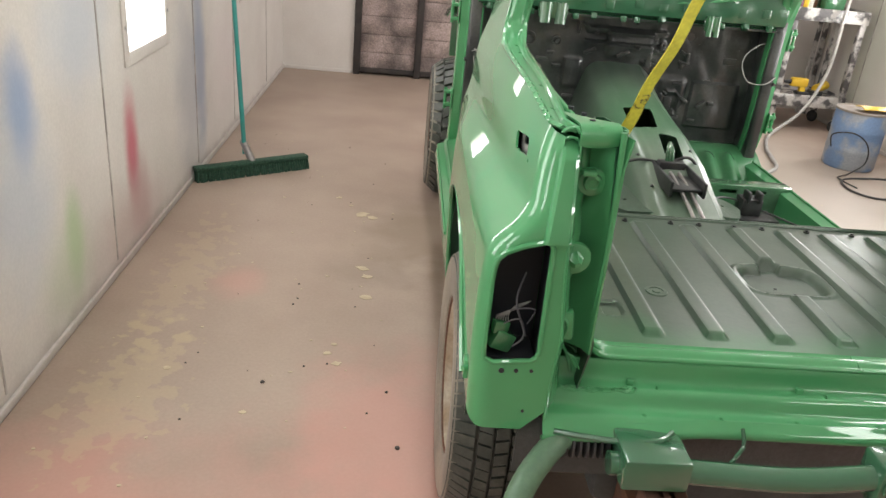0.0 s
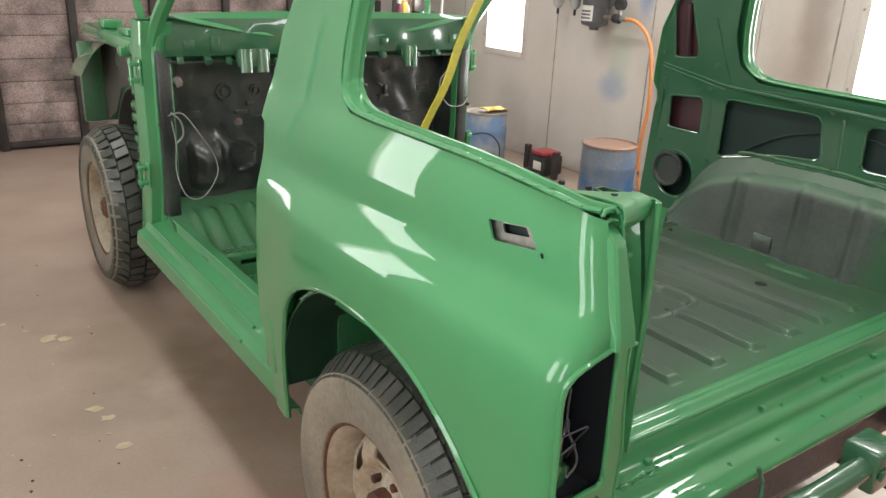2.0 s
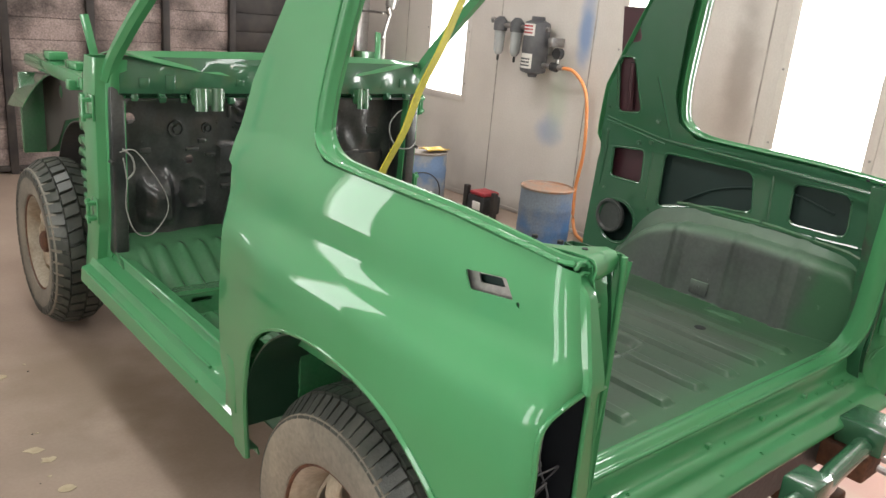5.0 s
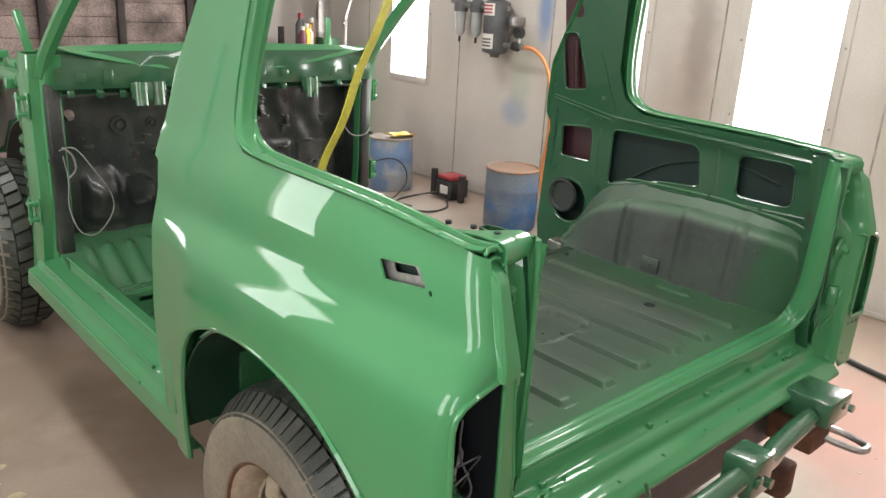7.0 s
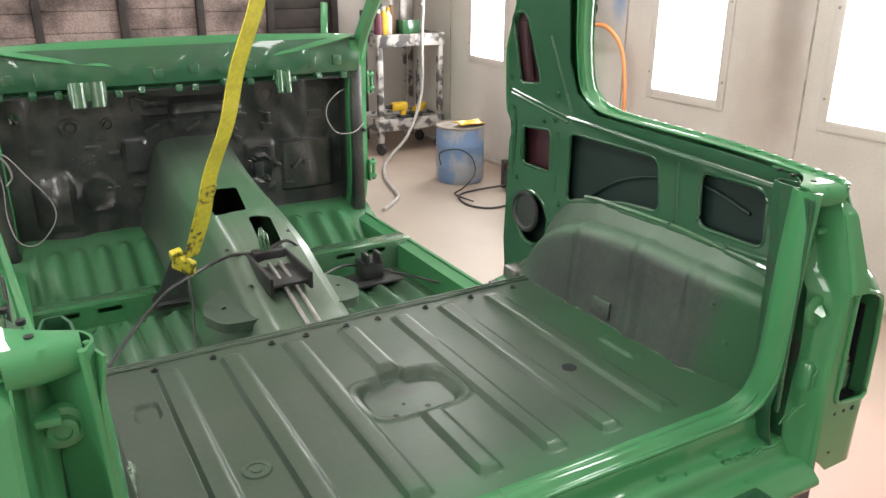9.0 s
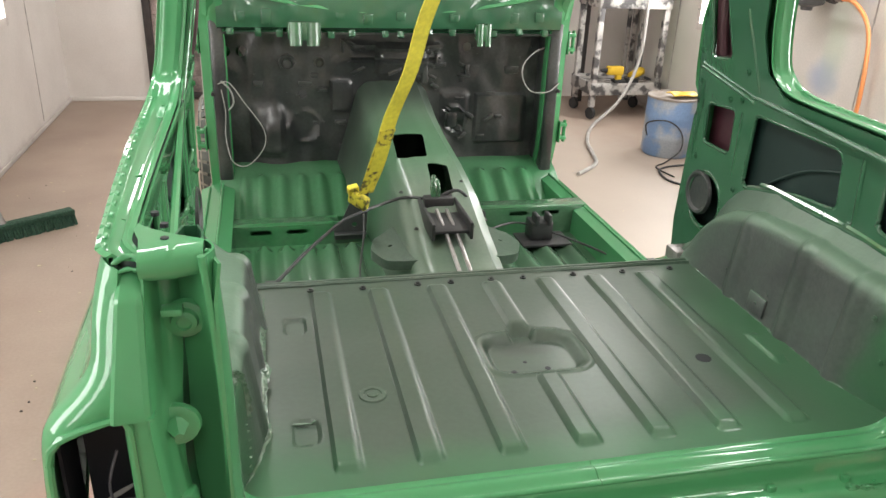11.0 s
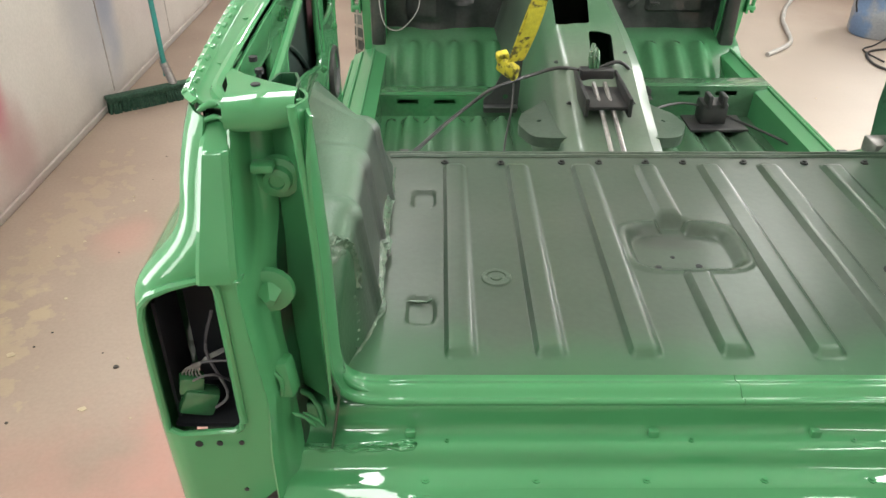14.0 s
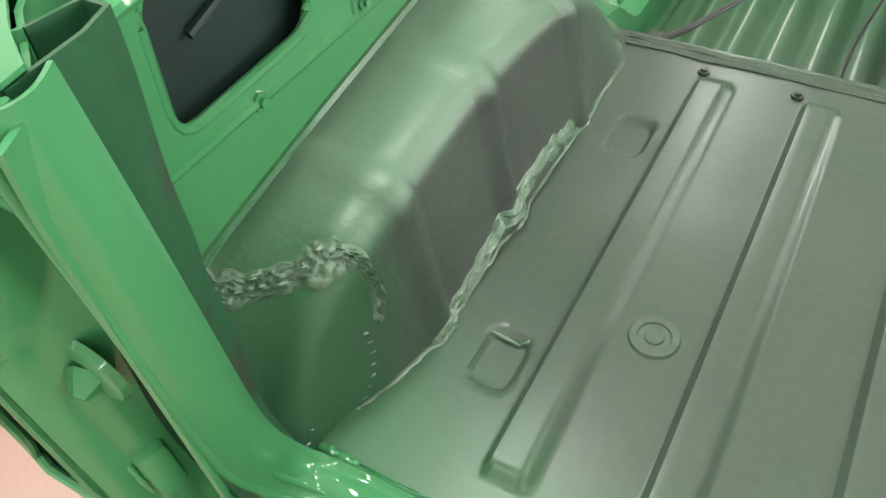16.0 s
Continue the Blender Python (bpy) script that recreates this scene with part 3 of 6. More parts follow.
def skin(s, u, z):
    """Outer skin: u runs along the side and round the rear corner."""
    X = body_x(u, z) - tail_drop(u, z)
    if u >= RC:
        return Vector((s * X, u + lean(z) * step01(0.35, RC, u), z))
    if u >= RC - ARC:
        a = (RC - u) / RC
        return Vector((s * (X - RC + RC * math.cos(a)), RC - RC * math.sin(a) + lean(z), z))
    return Vector((s * (X - RC - (RC - ARC - u)), lean(z), z))


def rear_u(x, z):
    X = side_x(z) - tail_drop(0, z)
    if x > X - RC:
        return RC - RC * math.acos(min(1, (x - X + RC) / RC))
    return RC - ARC - (X - RC - x)


ARCH = [(0.90, 0.36), (0.90, 0.50), (0.887, 0.60), (0.855, 0.68), (0.80, 0.737), (0.73, 0.772), (0.65, 0.792), (0.57, 0.80), (0.48, 0.797), (0.38, 0.78), (0.30, 0.752), (0.22, 0.705), (0.16, 0.655), (0.11, 0.605)]


def inner_x(u, v):
    return 0.648 - max(0, v - 1.05) * 0.16 - 0.1 * (1 - step01(0.045, 0.15, u))


def recess_x(z):
    """Where the rear face turns into the pillar recess."""
    return lerp_table([(0.58, 0.62), (0.667, 0.620), (0.75, 0.614), (0.85, 0.624), (0.92, 0.629), (0.94, 0.626), (1.11, 0.623)], z)


def bead(bm, pts, r=0.006, jit=0.003, n=5):
    tube(bm, [Vector(p) + Vector((random.uniform(-jit, jit), random.uniform(-jit, jit), random.uniform(-jit * 0.5, jit * 0.5))) for p in pts], r, 6, n)


def lump(bm, pts, r, n=3):
    """Uneven smeared ridge of sealer along a line, half sunk."""
    path = smooth_path([Vector(p) for p in pts], n)
    rings = []
    for i, p in enumerate(path):
        d = (path[min(i + 1, len(path) - 1)] - path[max(i - 1, 0)]).normalized()
        a = d.cross(Vector((0.3, 0.2, 1))).normalized()
        b = d.cross(a)
        w = random.uniform(0.7, 1.1)
        e = 0.35 if i in (0, len(path) - 1) else 1.0
        c = p + a * random.uniform(-0.3, 0.3) * r
        rings.append([bm.verts.new(c + (a * math.cos(t) + b * math.sin(t) * 0.75) * r * e * random.uniform(0.72, 1.08) * w) for t in [k * 2 * math.pi / 7 for k in range(7)]])
    for r0, r1 in zip(rings, rings[1:]):
        for k in range(7):
            bm.faces.new((r0[k], r0[(k + 1) % 7], r1[(k + 1) % 7], r1[k]))
    bm.faces.new(rings[0])
    bm.faces.new(rings[-1])


def smear(bm, f, path, width, h, n=90, m=20):
    """Hand-smeared sealer on a surface f(u, v): a ragged strip of ridges along a path."""
    uv = smooth_path([(u, v, 0) for u, v in path], max(2, n // (len(path) - 1)))
    ps = [f(p.x, p.y) for p in uv]
    grid = []
    for i, p in enumerate(ps):
        e = 0.004
        nr = (f(uv[i].x + e, uv[i].y) - p).cross(f(uv[i].x, uv[i].y + e) - p).normalized()
        if nr.z < 0:
            nr = -nr
        d = (ps[min(i + 1, len(ps) - 1)] - ps[max(i - 1, 0)]).normalized()
        side = nr.cross(d).normalized()
        w = width * (0.55 + 0.9 * abs(noise.noise(p * 38))) * min(1, (i + 1) / 5, (len(ps) - i) / 5)
        row = []
        for j in range(m + 1):
            t = 2 * j / m - 1
            k = 0.1 + 1.9 * abs(noise.noise(Vector((t * 6.5, i * 0.13, p.x * 50)))) + 0.5 * abs(noise.noise(p * 210 + Vector((t * 5, 0, 0))))
            row.append(bm.verts.new(p + side * t * w + nr * (h * k * (1 - t * t) - 0.0015 * (abs(t) > 0.99))))
        grid.append(row)
    for r0, r1 in zip(grid, grid[1:]):
        for j in range(m):
            bm.faces.new((r0[j], r0[j + 1], r1[j + 1], r1[j]))


def screw(bm, p, axis, r=0.006, h=0.004):
    p, axis = Vector(p), Vector(axis)
    cyl(bm, p, p + axis * h, r, 8)
    cyl(bm, p + axis * h, p + axis * h * 2, r * 0.55, 6)


for s in (-1, 1):
    side = "left" if s < 0 else "right"
    belt = [(0.69, 1.132), (0.62, 1.128), (0.3, 1.122), (0.03, 1.105)]
    out = [(y, z) for z, y in FRONT_EDGE]
    out += [(y, z) for z, y in reversed(PILLAR_REAR)] + [(0.735, 1.155)] + belt
    out += [(rear_u(0.665 - 0.11 * (z - 0.94), z), z) for z in span(1.095, 0.936, 10)] + [(rear_u(recess_x(z), z), z) for z in span(0.93, 0.60, 20)] + [(rear_u(0.66, 0.56), 0.56), (0.0, 0.56), (0.045, 0.585)]
    arch = [(p.x, p.y) for p in smooth_path([(y, z, 0) for y, z in ARCH], 3)]
    out += list(reversed(arch)) + [(0.91, 0.355)]
    lamp = [(rear_u(0.742, 0.872), 0.872), (rear_u(0.738, 0.892), 0.892), (rear_u(0.726, 0.908), 0.908), (rear_u(0.70, 0.921), 0.921), (rear_u(0.665, 0.931), 0.931), (rear_u(0.655, 0.931), 0.931)]
    lamp += [(rear_u(0.650 - 0.003 * (0.92 - z) / 0.2, z), z) for z in span(0.92, 0.722, 9)] + [(rear_u(0.652, 0.712), 0.712), (rear_u(0.66, 0.706), 0.706), (rear_u(0.725, 0.700), 0.700), (rear_u(0.741, 0.706), 0.706)]
    lamp += [(rear_u(0.743, z), z) for z in span(0.725, 0.855, 6)]
    slot = [(0.229, 1.050), (0.128, 1.060), (0.110, 1.032), (0.214, 1.022)]
    holes = [lamp] + ([round_poly(slot, 0.005), circle2(0.1, 1.028, 0.004, 8)] if s < 0 else [])
    q = part("quarter_panel", plate(out, holes, lambda u, v: skin(s, u, v), 0.004, 0.0125), GREEN, car, "glossy green quarter panel with wheel arch")
    # rolled wheel arch lip
    bm = bmesh.new()
    tube(bm, [(s * (body_x(y, z) - 0.006), y, z) for y, z in ARCH], 0.007, 6, 3)
    part("arch_lip", bm, GREEN, q)
    bm = bmesh.new()
    lp = [skin(s, u, z) for u, z in lamp]
    tube(bm, [p + Vector((0, -0.001, 0)) for p in lp] + [lp[0] + Vector((0, -0.001, 0))], 0.005, 8, 1)
    part("lamp_bezel", bm, GREEN, q)
    strip = [(0.669, 0.004), (0.6665, -0.009), (0.662, -0.0125), (0.630, -0.010), (0.624, -0.005), (0.621, 0.012), (0.618, 0.026)]
    bm = grid_sheet(lambda v, z: Vector((s * (strip[v][0] - 0.11 * (z - 0.94) * (v < 3)), strip[v][1] + lean(z) + 0.026 * step01(1.062, 1.095, z) * (strip[v][1] < 0.01), z)), range(7), [0.9305, 0.932] + span(0.935, 1.06, 8) + span(1.064, 1.09, 6), 0.003)
    box(bm, *sorted((s * 0.620, s * 0.668)), -0.009, 0.012, 0.930, 0.9335, 0.001)
    part("corner_strip", bm, GREEN, q, "bevelled green corner strip above the lamp", 25)
    bm = bmesh.new()
    lump(bm, [(s * 0.655, 0.055, 1.100), (s * 0.64, 0.058, 1.106), (s * 0.63, 0.055, 1.108), (s * 0.622, 0.052, 1.1)], 0.006)
    lump(bm, [(s * 0.650, 0.05, 1.09), (s * 0.638, 0.052, 1.094), (s * 0.626, 0.05, 1.092)], 0.005)
    pieces("joint_sealer", bm, GREEN, q, 120)
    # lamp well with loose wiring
    # black panels paint the shade inside the lamp opening
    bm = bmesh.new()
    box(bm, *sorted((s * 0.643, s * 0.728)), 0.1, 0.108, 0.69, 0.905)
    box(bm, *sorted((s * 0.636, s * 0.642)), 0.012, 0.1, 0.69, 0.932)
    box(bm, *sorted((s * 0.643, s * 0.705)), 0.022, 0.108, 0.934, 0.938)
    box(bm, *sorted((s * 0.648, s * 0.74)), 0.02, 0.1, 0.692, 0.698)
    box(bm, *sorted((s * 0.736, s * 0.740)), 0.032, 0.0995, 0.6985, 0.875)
    pieces("well_shade_panel", bm, BLACK, q)
    bm = bmesh.new()
    bead(bm, [(s * 0.66, 0.06, 0.72), (s * 0.68, 0.03, 0.77), (s * 0.71, 0.03, 0.76), (s * 0.725, 0.05, 0.73)], 0.0016, 0.002, 6)
    bead(bm, [(s * 0.665, 0.05, 0.75), (s * 0.66, 0.03, 0.79), (s * 0.69, 0.03, 0.79), (s * 0.72, 0.06, 0.76)], 0.0016, 0.002, 6)
    bead(bm, [(s * 0.68, 0.05, 0.85), (s * 0.69, 0.04, 0.8), (s * 0.672, 0.03, 0.74), (s * 0.69, 0.03, 0.715)], 0.002, 0.001, 6)
    pieces("loose_wire", bm, GREY_PLASTIC, q)
    bm = bmesh.new()
    box(bm, -0.022, 0.022, -0.012, 0.012, -0.018, 0.018, 0.005, pose(s * 0.71, 0.035, 0.725, 0, 25, 20))
    box(bm, -0.015, 0.015, -0.009, 0.009, -0.012, 0.012, 0.003, pose(s * 0.715, 0.035, 0.752, 0, 10, 20))
    part("wire_plug", bm, GREEN_IN, q, "overspray-coated plug")
    bm = bmesh.new()
    for k in range(6):
        tube(bm, [(s * (0.70 + k * 0.005), 0.036, 0.758), (s * (0.703 + k * 0.003), 0.034, 0.775), (s * (0.69 - k * 0.002), 0.045, 0.788), (s * 0.66, 0.07, 0.786)], 0.0012, 5, 3)
    pieces("plug_wire", bm, WIRE, q)
    if s < 0:
        bm = plate([(0.238, 1.018), (0.238, 1.066), (0.102, 1.066), (0.102, 1.018)], [round_poly([(0.207, 1.047), (0.15, 1.053), (0.14, 1.041), (0.2, 1.034)], 0.004)], lambda u, v: skin(-1, u, v) + Vector((0.012, 0, 0)), 0.003, 0.02)
        part("slot_backing", bm, STEEL, q, "pale plate seen through the slot")
    bm = bmesh.new()
    box(bm, -0.012, 0.012, -0.014, 0.014, -0.02, 0.02, 0.004, pose(s * 0.755, 0.075, 0.64, 0, 0, 0))
    cyl(bm, (s * 0.75, 0.062, 0.65), (s * 0.77, 0.05, 0.65), 0.006, 8)
    part("arch_clip", bm, GREEN, q)
    bm = bmesh.new()
    # black discs drawn for the dark of small holes
    for x, z, r in ((0.708, 0.683, 0.005), (0.682, 0.684, 0.004), (0.655, 0.685, 0.0035), (0.66, 0.60, 0.003)):
        p = skin(s, rear_u(x, z), z)
        cyl(bm, p + Vector((0, 0.002, 0)), p + Vector((0, -0.0012, 0)), r, 10)
    pieces("panel_hole", bm, BLACK, q)
    # inner panel
    def inner(u, v, s=s):
        return Vector((s * inner_x(u, v), u, v))
    out = [(0.04, 0.70), (0.95, 0.66), (1.06, 0.58), (1.075, 0.7), (1.055, 1.1), (1.03, 1.25), (0.92, 1.45), (0.79, 1.68), (0.70, 1.68), (0.75, 1.46), (0.775, 1.25), (0.755, 1.17), (0.69, 1.128), (0.3, 1.118), (0.04, 1.1)]
    h1 = round_poly([(0.80, 1.068), (0.49, 1.068), (0.47, 0.945), (0.60, 0.935), (0.68, 0.915), (0.80, 0.885)], 0.028)
    h2 = round_poly([(0.37, 1.065), (0.205, 1.065), (0.195, 0.945), (0.365, 0.945)], 0.028)
    h3 = round_poly([(1.0, 1.344), (0.935, 1.355), (0.895, 1.175), (0.995, 1.165)], 0.025)
    h4 = round_poly([(1.005, 1.05), (0.875, 1.06), (0.87, 0.945), (1.0, 0.945)], 0.018)
    h6 = round_poly([(0.975, 1.48), (0.93, 1.48), (0.91, 1.40), (0.965, 1.39)], 0.018)
    h5 = circle2(0.945, 0.80, 0.07, 20)
    # right panel takes the shaded copy of the left panel's paint
    ip = part("inner_panel", plate(out, [h1, h2, h3, h4, h5, h6], inner, 0.004, 0.025), GREEN if s < 0 else GREEN_SHADED, car, "green inner side panel with cut-outs")
    bm = bmesh.new()
    for hh in (h1, h2, h3, h4):
        lp = [inner(u, v) for u, v in hh]
        tube(bm, lp + [lp[0]], 0.0055, 8, 1)
    for a, b in (((1.03, 1.145), (0.80, 1.105)), ((0.80, 1.105), (0.1, 1.085)), ((1.035, 1.135), (0.80, 1.092)), ((0.845, 1.06), (0.845, 0.9)), ((0.43, 1.07), (0.42, 0.92)), ((1.04, 0.9), (1.03, 1.1)), ((0.78, 1.12), (0.84, 1.3)), ((0.14, 0.93), (0.6, 0.915))):
        tube(bm, [inner(*a), inner(*b)], 0.0065, 8, 3)
    ring = [inner(u, v) for u, v in circle2(0.945, 0.80, 0.078, 20)]
    tube(bm, ring + [ring[0]], 0.006, 6, 1)
    pieces("pressed_bead", bm, GREEN if s < 0 else GREEN_SHADED, ip)
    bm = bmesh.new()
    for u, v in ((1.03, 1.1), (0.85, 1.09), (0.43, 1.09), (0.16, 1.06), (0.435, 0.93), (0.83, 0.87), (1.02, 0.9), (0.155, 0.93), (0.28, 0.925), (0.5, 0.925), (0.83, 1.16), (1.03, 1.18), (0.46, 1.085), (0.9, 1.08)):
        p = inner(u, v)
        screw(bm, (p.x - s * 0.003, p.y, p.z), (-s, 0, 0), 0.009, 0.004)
    pieces("panel_stud", bm, GREEN if s < 0 else GREEN_SHADED, ip)
    # dark disc hanging in the speaker hole
    bm = bmesh.new()
    lathe(bm, [(0.0, 0.004), (0.044, 0.004), (0.05, 0.010), (0.056, 0.010), (0.06, 0.004), (0.06, 0.0)], pose(s * 0.648, 0.975, 0.812, 0, -s * 90, 0), 28)
    part("speaker_cover", bm, DARK, ip, "dark round cover, off centre")
    bm = bmesh.new()
    box(bm, *sorted((s * 0.682, s * 0.686)), 0.84, 1.03, 0.9, 1.08)
    part("pillar_lining", bm, PLUM, ip, "dark red primer inside the pillar")
    bm = grid_sheet(lambda u, z: Vector((s * (inner_x(u, z) + 0.014), u, z)), span(0.87, 1.0, 3), span(1.12, 1.5, 6), 0.002)
    tube(bm, [(s * 0.628, 0.945, 1.18), (s * 0.615, 0.945, 1.25), (s * 0.605, 0.945, 1.33)], 0.010, 8)
    part("pillar_lining", bm, PLUM, ip)
    # added dark sheets paint the shade seen through the cut-outs
    bm = bmesh.new()
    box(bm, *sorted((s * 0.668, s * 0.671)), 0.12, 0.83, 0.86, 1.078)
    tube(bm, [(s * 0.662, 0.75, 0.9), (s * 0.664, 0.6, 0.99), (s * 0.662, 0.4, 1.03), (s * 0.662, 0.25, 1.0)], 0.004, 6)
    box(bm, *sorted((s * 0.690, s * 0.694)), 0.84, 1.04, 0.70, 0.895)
    part("cavity_shade_sheet", bm, CAVITY, ip, "dark sheets standing for shade behind the cut-outs")
    # wheelhouse
    xf = 0.57 if s > 0 else 0.505
    xc = 0.59 if s > 0 else 0.53
    HT = [(0.1, 0.68), (0.125, 0.705), (0.17, 0.79), (0.225, 0.838), (0.3, 0.858), (0.42, 0.868), (0.52, 0.864), (0.62, 0.85), (0.7, 0.825), (0.765, 0.78), (0.81, 0.73), (0.84, 0.69)] if s < 0 else \
        [(0.105, 0.72), (0.12, 0.84), (0.14, 0.868), (0.22, 0.878), (0.42, 0.885), (0.55, 0.882), (0.66, 0.87), (0.75, 0.845), (0.82, 0.80), (0.87, 0.745), (0.9, 0.69)]

    JT = [(0.1, 0.815), (0.15, 0.832), (0.35, 0.862), (0.55, 0.885), (0.69, 0.90), (0.76, 0.88), (0.81, 0.80), (0.85, 0.70)] if s < 0 else \
        [(0.105, 0.885), (0.17, 0.905), (0.41, 0.923), (0.7, 0.918), (0.79, 0.895), (0.86, 0.82), (0.9, 0.72)]

    def house(u, v, s=s, xf=xf, xc=xc, HT=HT, JT=JT):
        h = sum(lerp_table(HT, u + d) for d in (-0.02, 0, 0.02)) / 3
        foot = xf + 0.04 * step01(0.3, 0.12, u)
        xr = xc + 0.02 * step01(0.3, 0.12, u)
        rib = 0.0
        for c in (0.30, 0.46, 0.66):
            rib += 0.008 * (1 - step01(0.008, 0.02, abs(u - c)))
        if v < 0.55:
            k = v / 0.55
            x, z = foot + (xr - foot) * k, 0.655 + max(h - 0.03 - 0.655, 0.001) * k
            x -= rib
        elif v < 0.75:
            k = (v - 0.55) / 0.2
            a = k * math.pi / 2
            x, z = xr + 0.035 * (1 - math.cos(a)) - rib, h - 0.03 + 0.03 * math.sin(a) + rib * 0.5
        else:
            k = (v - 0.75) / 0.25
            x0 = xr + 0.035
            x, z = x0 + (max(inner_x(u, 0.9), x0 + 0.01) + 0.004 - x0) * k, h + (max(sum(lerp_table(JT, u + d) for d in (-0.02, 0, 0.02)) / 3, h) - h) * k + rib * 0.5
        return Vector((s * x, u, z))
    us = span(0.1, 0.86 if s < 0 else 0.92, 90)
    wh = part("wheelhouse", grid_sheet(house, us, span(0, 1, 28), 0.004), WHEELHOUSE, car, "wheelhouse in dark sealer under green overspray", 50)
    bm = bmesh.new()
    lump(bm, [house(u, 0.01) + Vector((0, 0, 0.008)) for u in span(0.12, 0.82, 24)], 0.0045)
    if s < 0:
        ring = [(-0.47, 0.325), (-0.43, 0.32), (-0.405, 0.35), (-0.398, 0.40), (-0.402, 0.46), (-0.41, 0.51), (-0.44, 0.545), (-0.475, 0.55)]
        for a, b in ((0, 2), (1, 4), (3, 6), (5, 8)):
            lump(bm, [(x, y, 0.664) for x, y in ring[a:b]], 0.003)
        for x, y in ((-0.42, 0.40), (-0.435, 0.47), (-0.39, 0.44), (-0.36, 0.52), (-0.40, 0.60), (-0.44, 0.38)):
            lump(bm, [(x, y, 0.664), (x + 0.006, y + 0.009, 0.664), (x + 0.003, y + 0.018, 0.663)], 0.0035)
        for k in range(22):
            a = 2.2 + 4.3 * k / 21
            q_ = house(0.165 + 0.052 * math.cos(a), 0.30 + 0.26 * math.sin(a))
            lump(bm, [q_, q_ + Vector((0.002, 0.003, 0.001)), q_ + Vector((0.003, 0.006, 0.0))], random.uniform(0.0012, 0.0024), 2)
    pieces("seam_sealer", bm, SEALER, wh, 120)
    if s < 0:
        for nm, path, wd, hh in (("corner_smear", [(0.15, 0.98), (0.175, 0.88), (0.205, 0.76), (0.235, 0.66)], 0.022, 0.006), ("edge_smear", [(0.225, 0.72), (0.24, 0.6), (0.245, 0.45), (0.235, 0.34)], 0.010, 0.005),
                                 ("seam_smear", [(0.28, 0.04), (0.36, 0.06), (0.44, 0.10), (0.54, 0.12), (0.64, 0.07)], 0.018, 0.006), ("foot_smear", [(0.33, 0.005), (0.45, 0.01), (0.6, 0.01)], 0.007, 0.006)):
            bm = bmesh.new()
            smear(bm, house, path, wd, hh)
            part(nm, bm, SEALER, wh, "smeared glossy seam sealer", 80)
    bm = bmesh.new()
    tube(bm, [(s * (inner_x(u, 0.9) - 0.004), u, lerp_table(JT, u) + 0.006) for u in span(0.14, 0.72, 14)], 0.006, 6, 1)
    part("wheelhouse_flange", bm, GREEN_IN, wh)
    if s > 0:
        bm = bmesh.new()
        box(bm, -0.003, 0.003, -0.03, 0.03, -0.022, 0.022, 0.0025, pose(0.567, 0.55, 0.70, 0, 6, 0))
        cyl(bm, (0.566, 0.55, 0.702), (0.562, 0.55, 0.702), 0.004, 8)
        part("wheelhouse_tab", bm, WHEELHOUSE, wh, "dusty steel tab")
        bm = bmesh.new()
        for yy, zz in ((0.2, 0.76), (0.53, 0.73), (0.24, 0.83), (0.69, 0.72)):
            screw(bm, (0.578, yy, zz), (-1, 0, 0.1), 0.006, 0.003)
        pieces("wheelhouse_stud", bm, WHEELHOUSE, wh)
    # window ledge
    path = [(0.056, 1.102), (0.3, 1.12), (0.6, 1.127), (0.69, 1.135), (0.735, 1.16), (0.752, 1.2), (0.75, 1.3), (0.725, 1.46), (0.69, 1.68)]
    pp = smooth_path([(0, y, z) for y, z in path], 6)

    def ledge(u, v, s=s, pp=pp):
        i = min(int(u), len(pp) - 2)
        p = pp[i].lerp(pp[i + 1], u - i)
        X = side_x(p.z) - tail_drop(p.y, p.z) + 0.002
        yy = p.y - lean(p.z)
        if yy < RC:
            X += -RC + RC * math.cos(math.asin(min(1, (RC - yy) / RC)))
        xi = 0.648 - max(0, p.z - 1.05) * 0.16 - 0.03 * (1 - step01(0.03, 0.1, p.y))
        x = X + (xi - X) * v
        d = 0.006 * math.sin(v * math.pi) - 0.010 * step01(0.12, 0.3, v) * (1 - step01(0.7, 0.85, v))
        flat = step01(1.19, 1.13, p.z)
        return Vector((s * x, p.y + d * (1 - flat), p.z + 0.004 + d * flat))
    lg = part("window_ledge", grid_sheet(ledge, span(0, len(pp) - 1, len(pp) * 3), span(0, 1, 16), 0.003), GREEN, car, "glossy green window ledge")
    bm = bmesh.new()
    for k in range(26):
        p = ledge(1 + k * 0.7, 0.12)
        box(bm, -0.006, 0.006, -0.008, 0.008, -0.003, 0.003, 0.0025, Matrix.Translation(p))
    for k in (3, 6, 12, 16):
        p = ledge(k, 0.6)
        screw(bm, p, (0, 0, 1), 0.008, 0.002)
    pieces("ledge_dimple", bm, GREEN, lg)
    # rear pillar recess with hinge stubs
    def pil(v, z, s=s, lift=0.0):
        rim = lerp_table([(0.58, 0.56), (0.66, 0.545), (0.71, 0.537), (0.75, 0.545), (0.8, 0.548), (0.95, 0.549), (1.115, 0.557)], z)
        xo = recess_x(z)
        sway = 0.005 * math.sin((z - 0.7) * 13)
        prof = [(xo + 0.001, -0.001), (xo - 0.004, 0.006), (xo - 0.009, 0.024), (xo - 0.016, 0.036), (0.603 + sway, 0.046), (0.597 + sway, 0.056), (0.592 + sway, 0.098), (0.585, 0.116), (rim + 0.009, 0.116), (rim + 0.002, 0.1), (rim, 0.05)]
        deep = 0.034 * step01(0.915, 0.97, z)
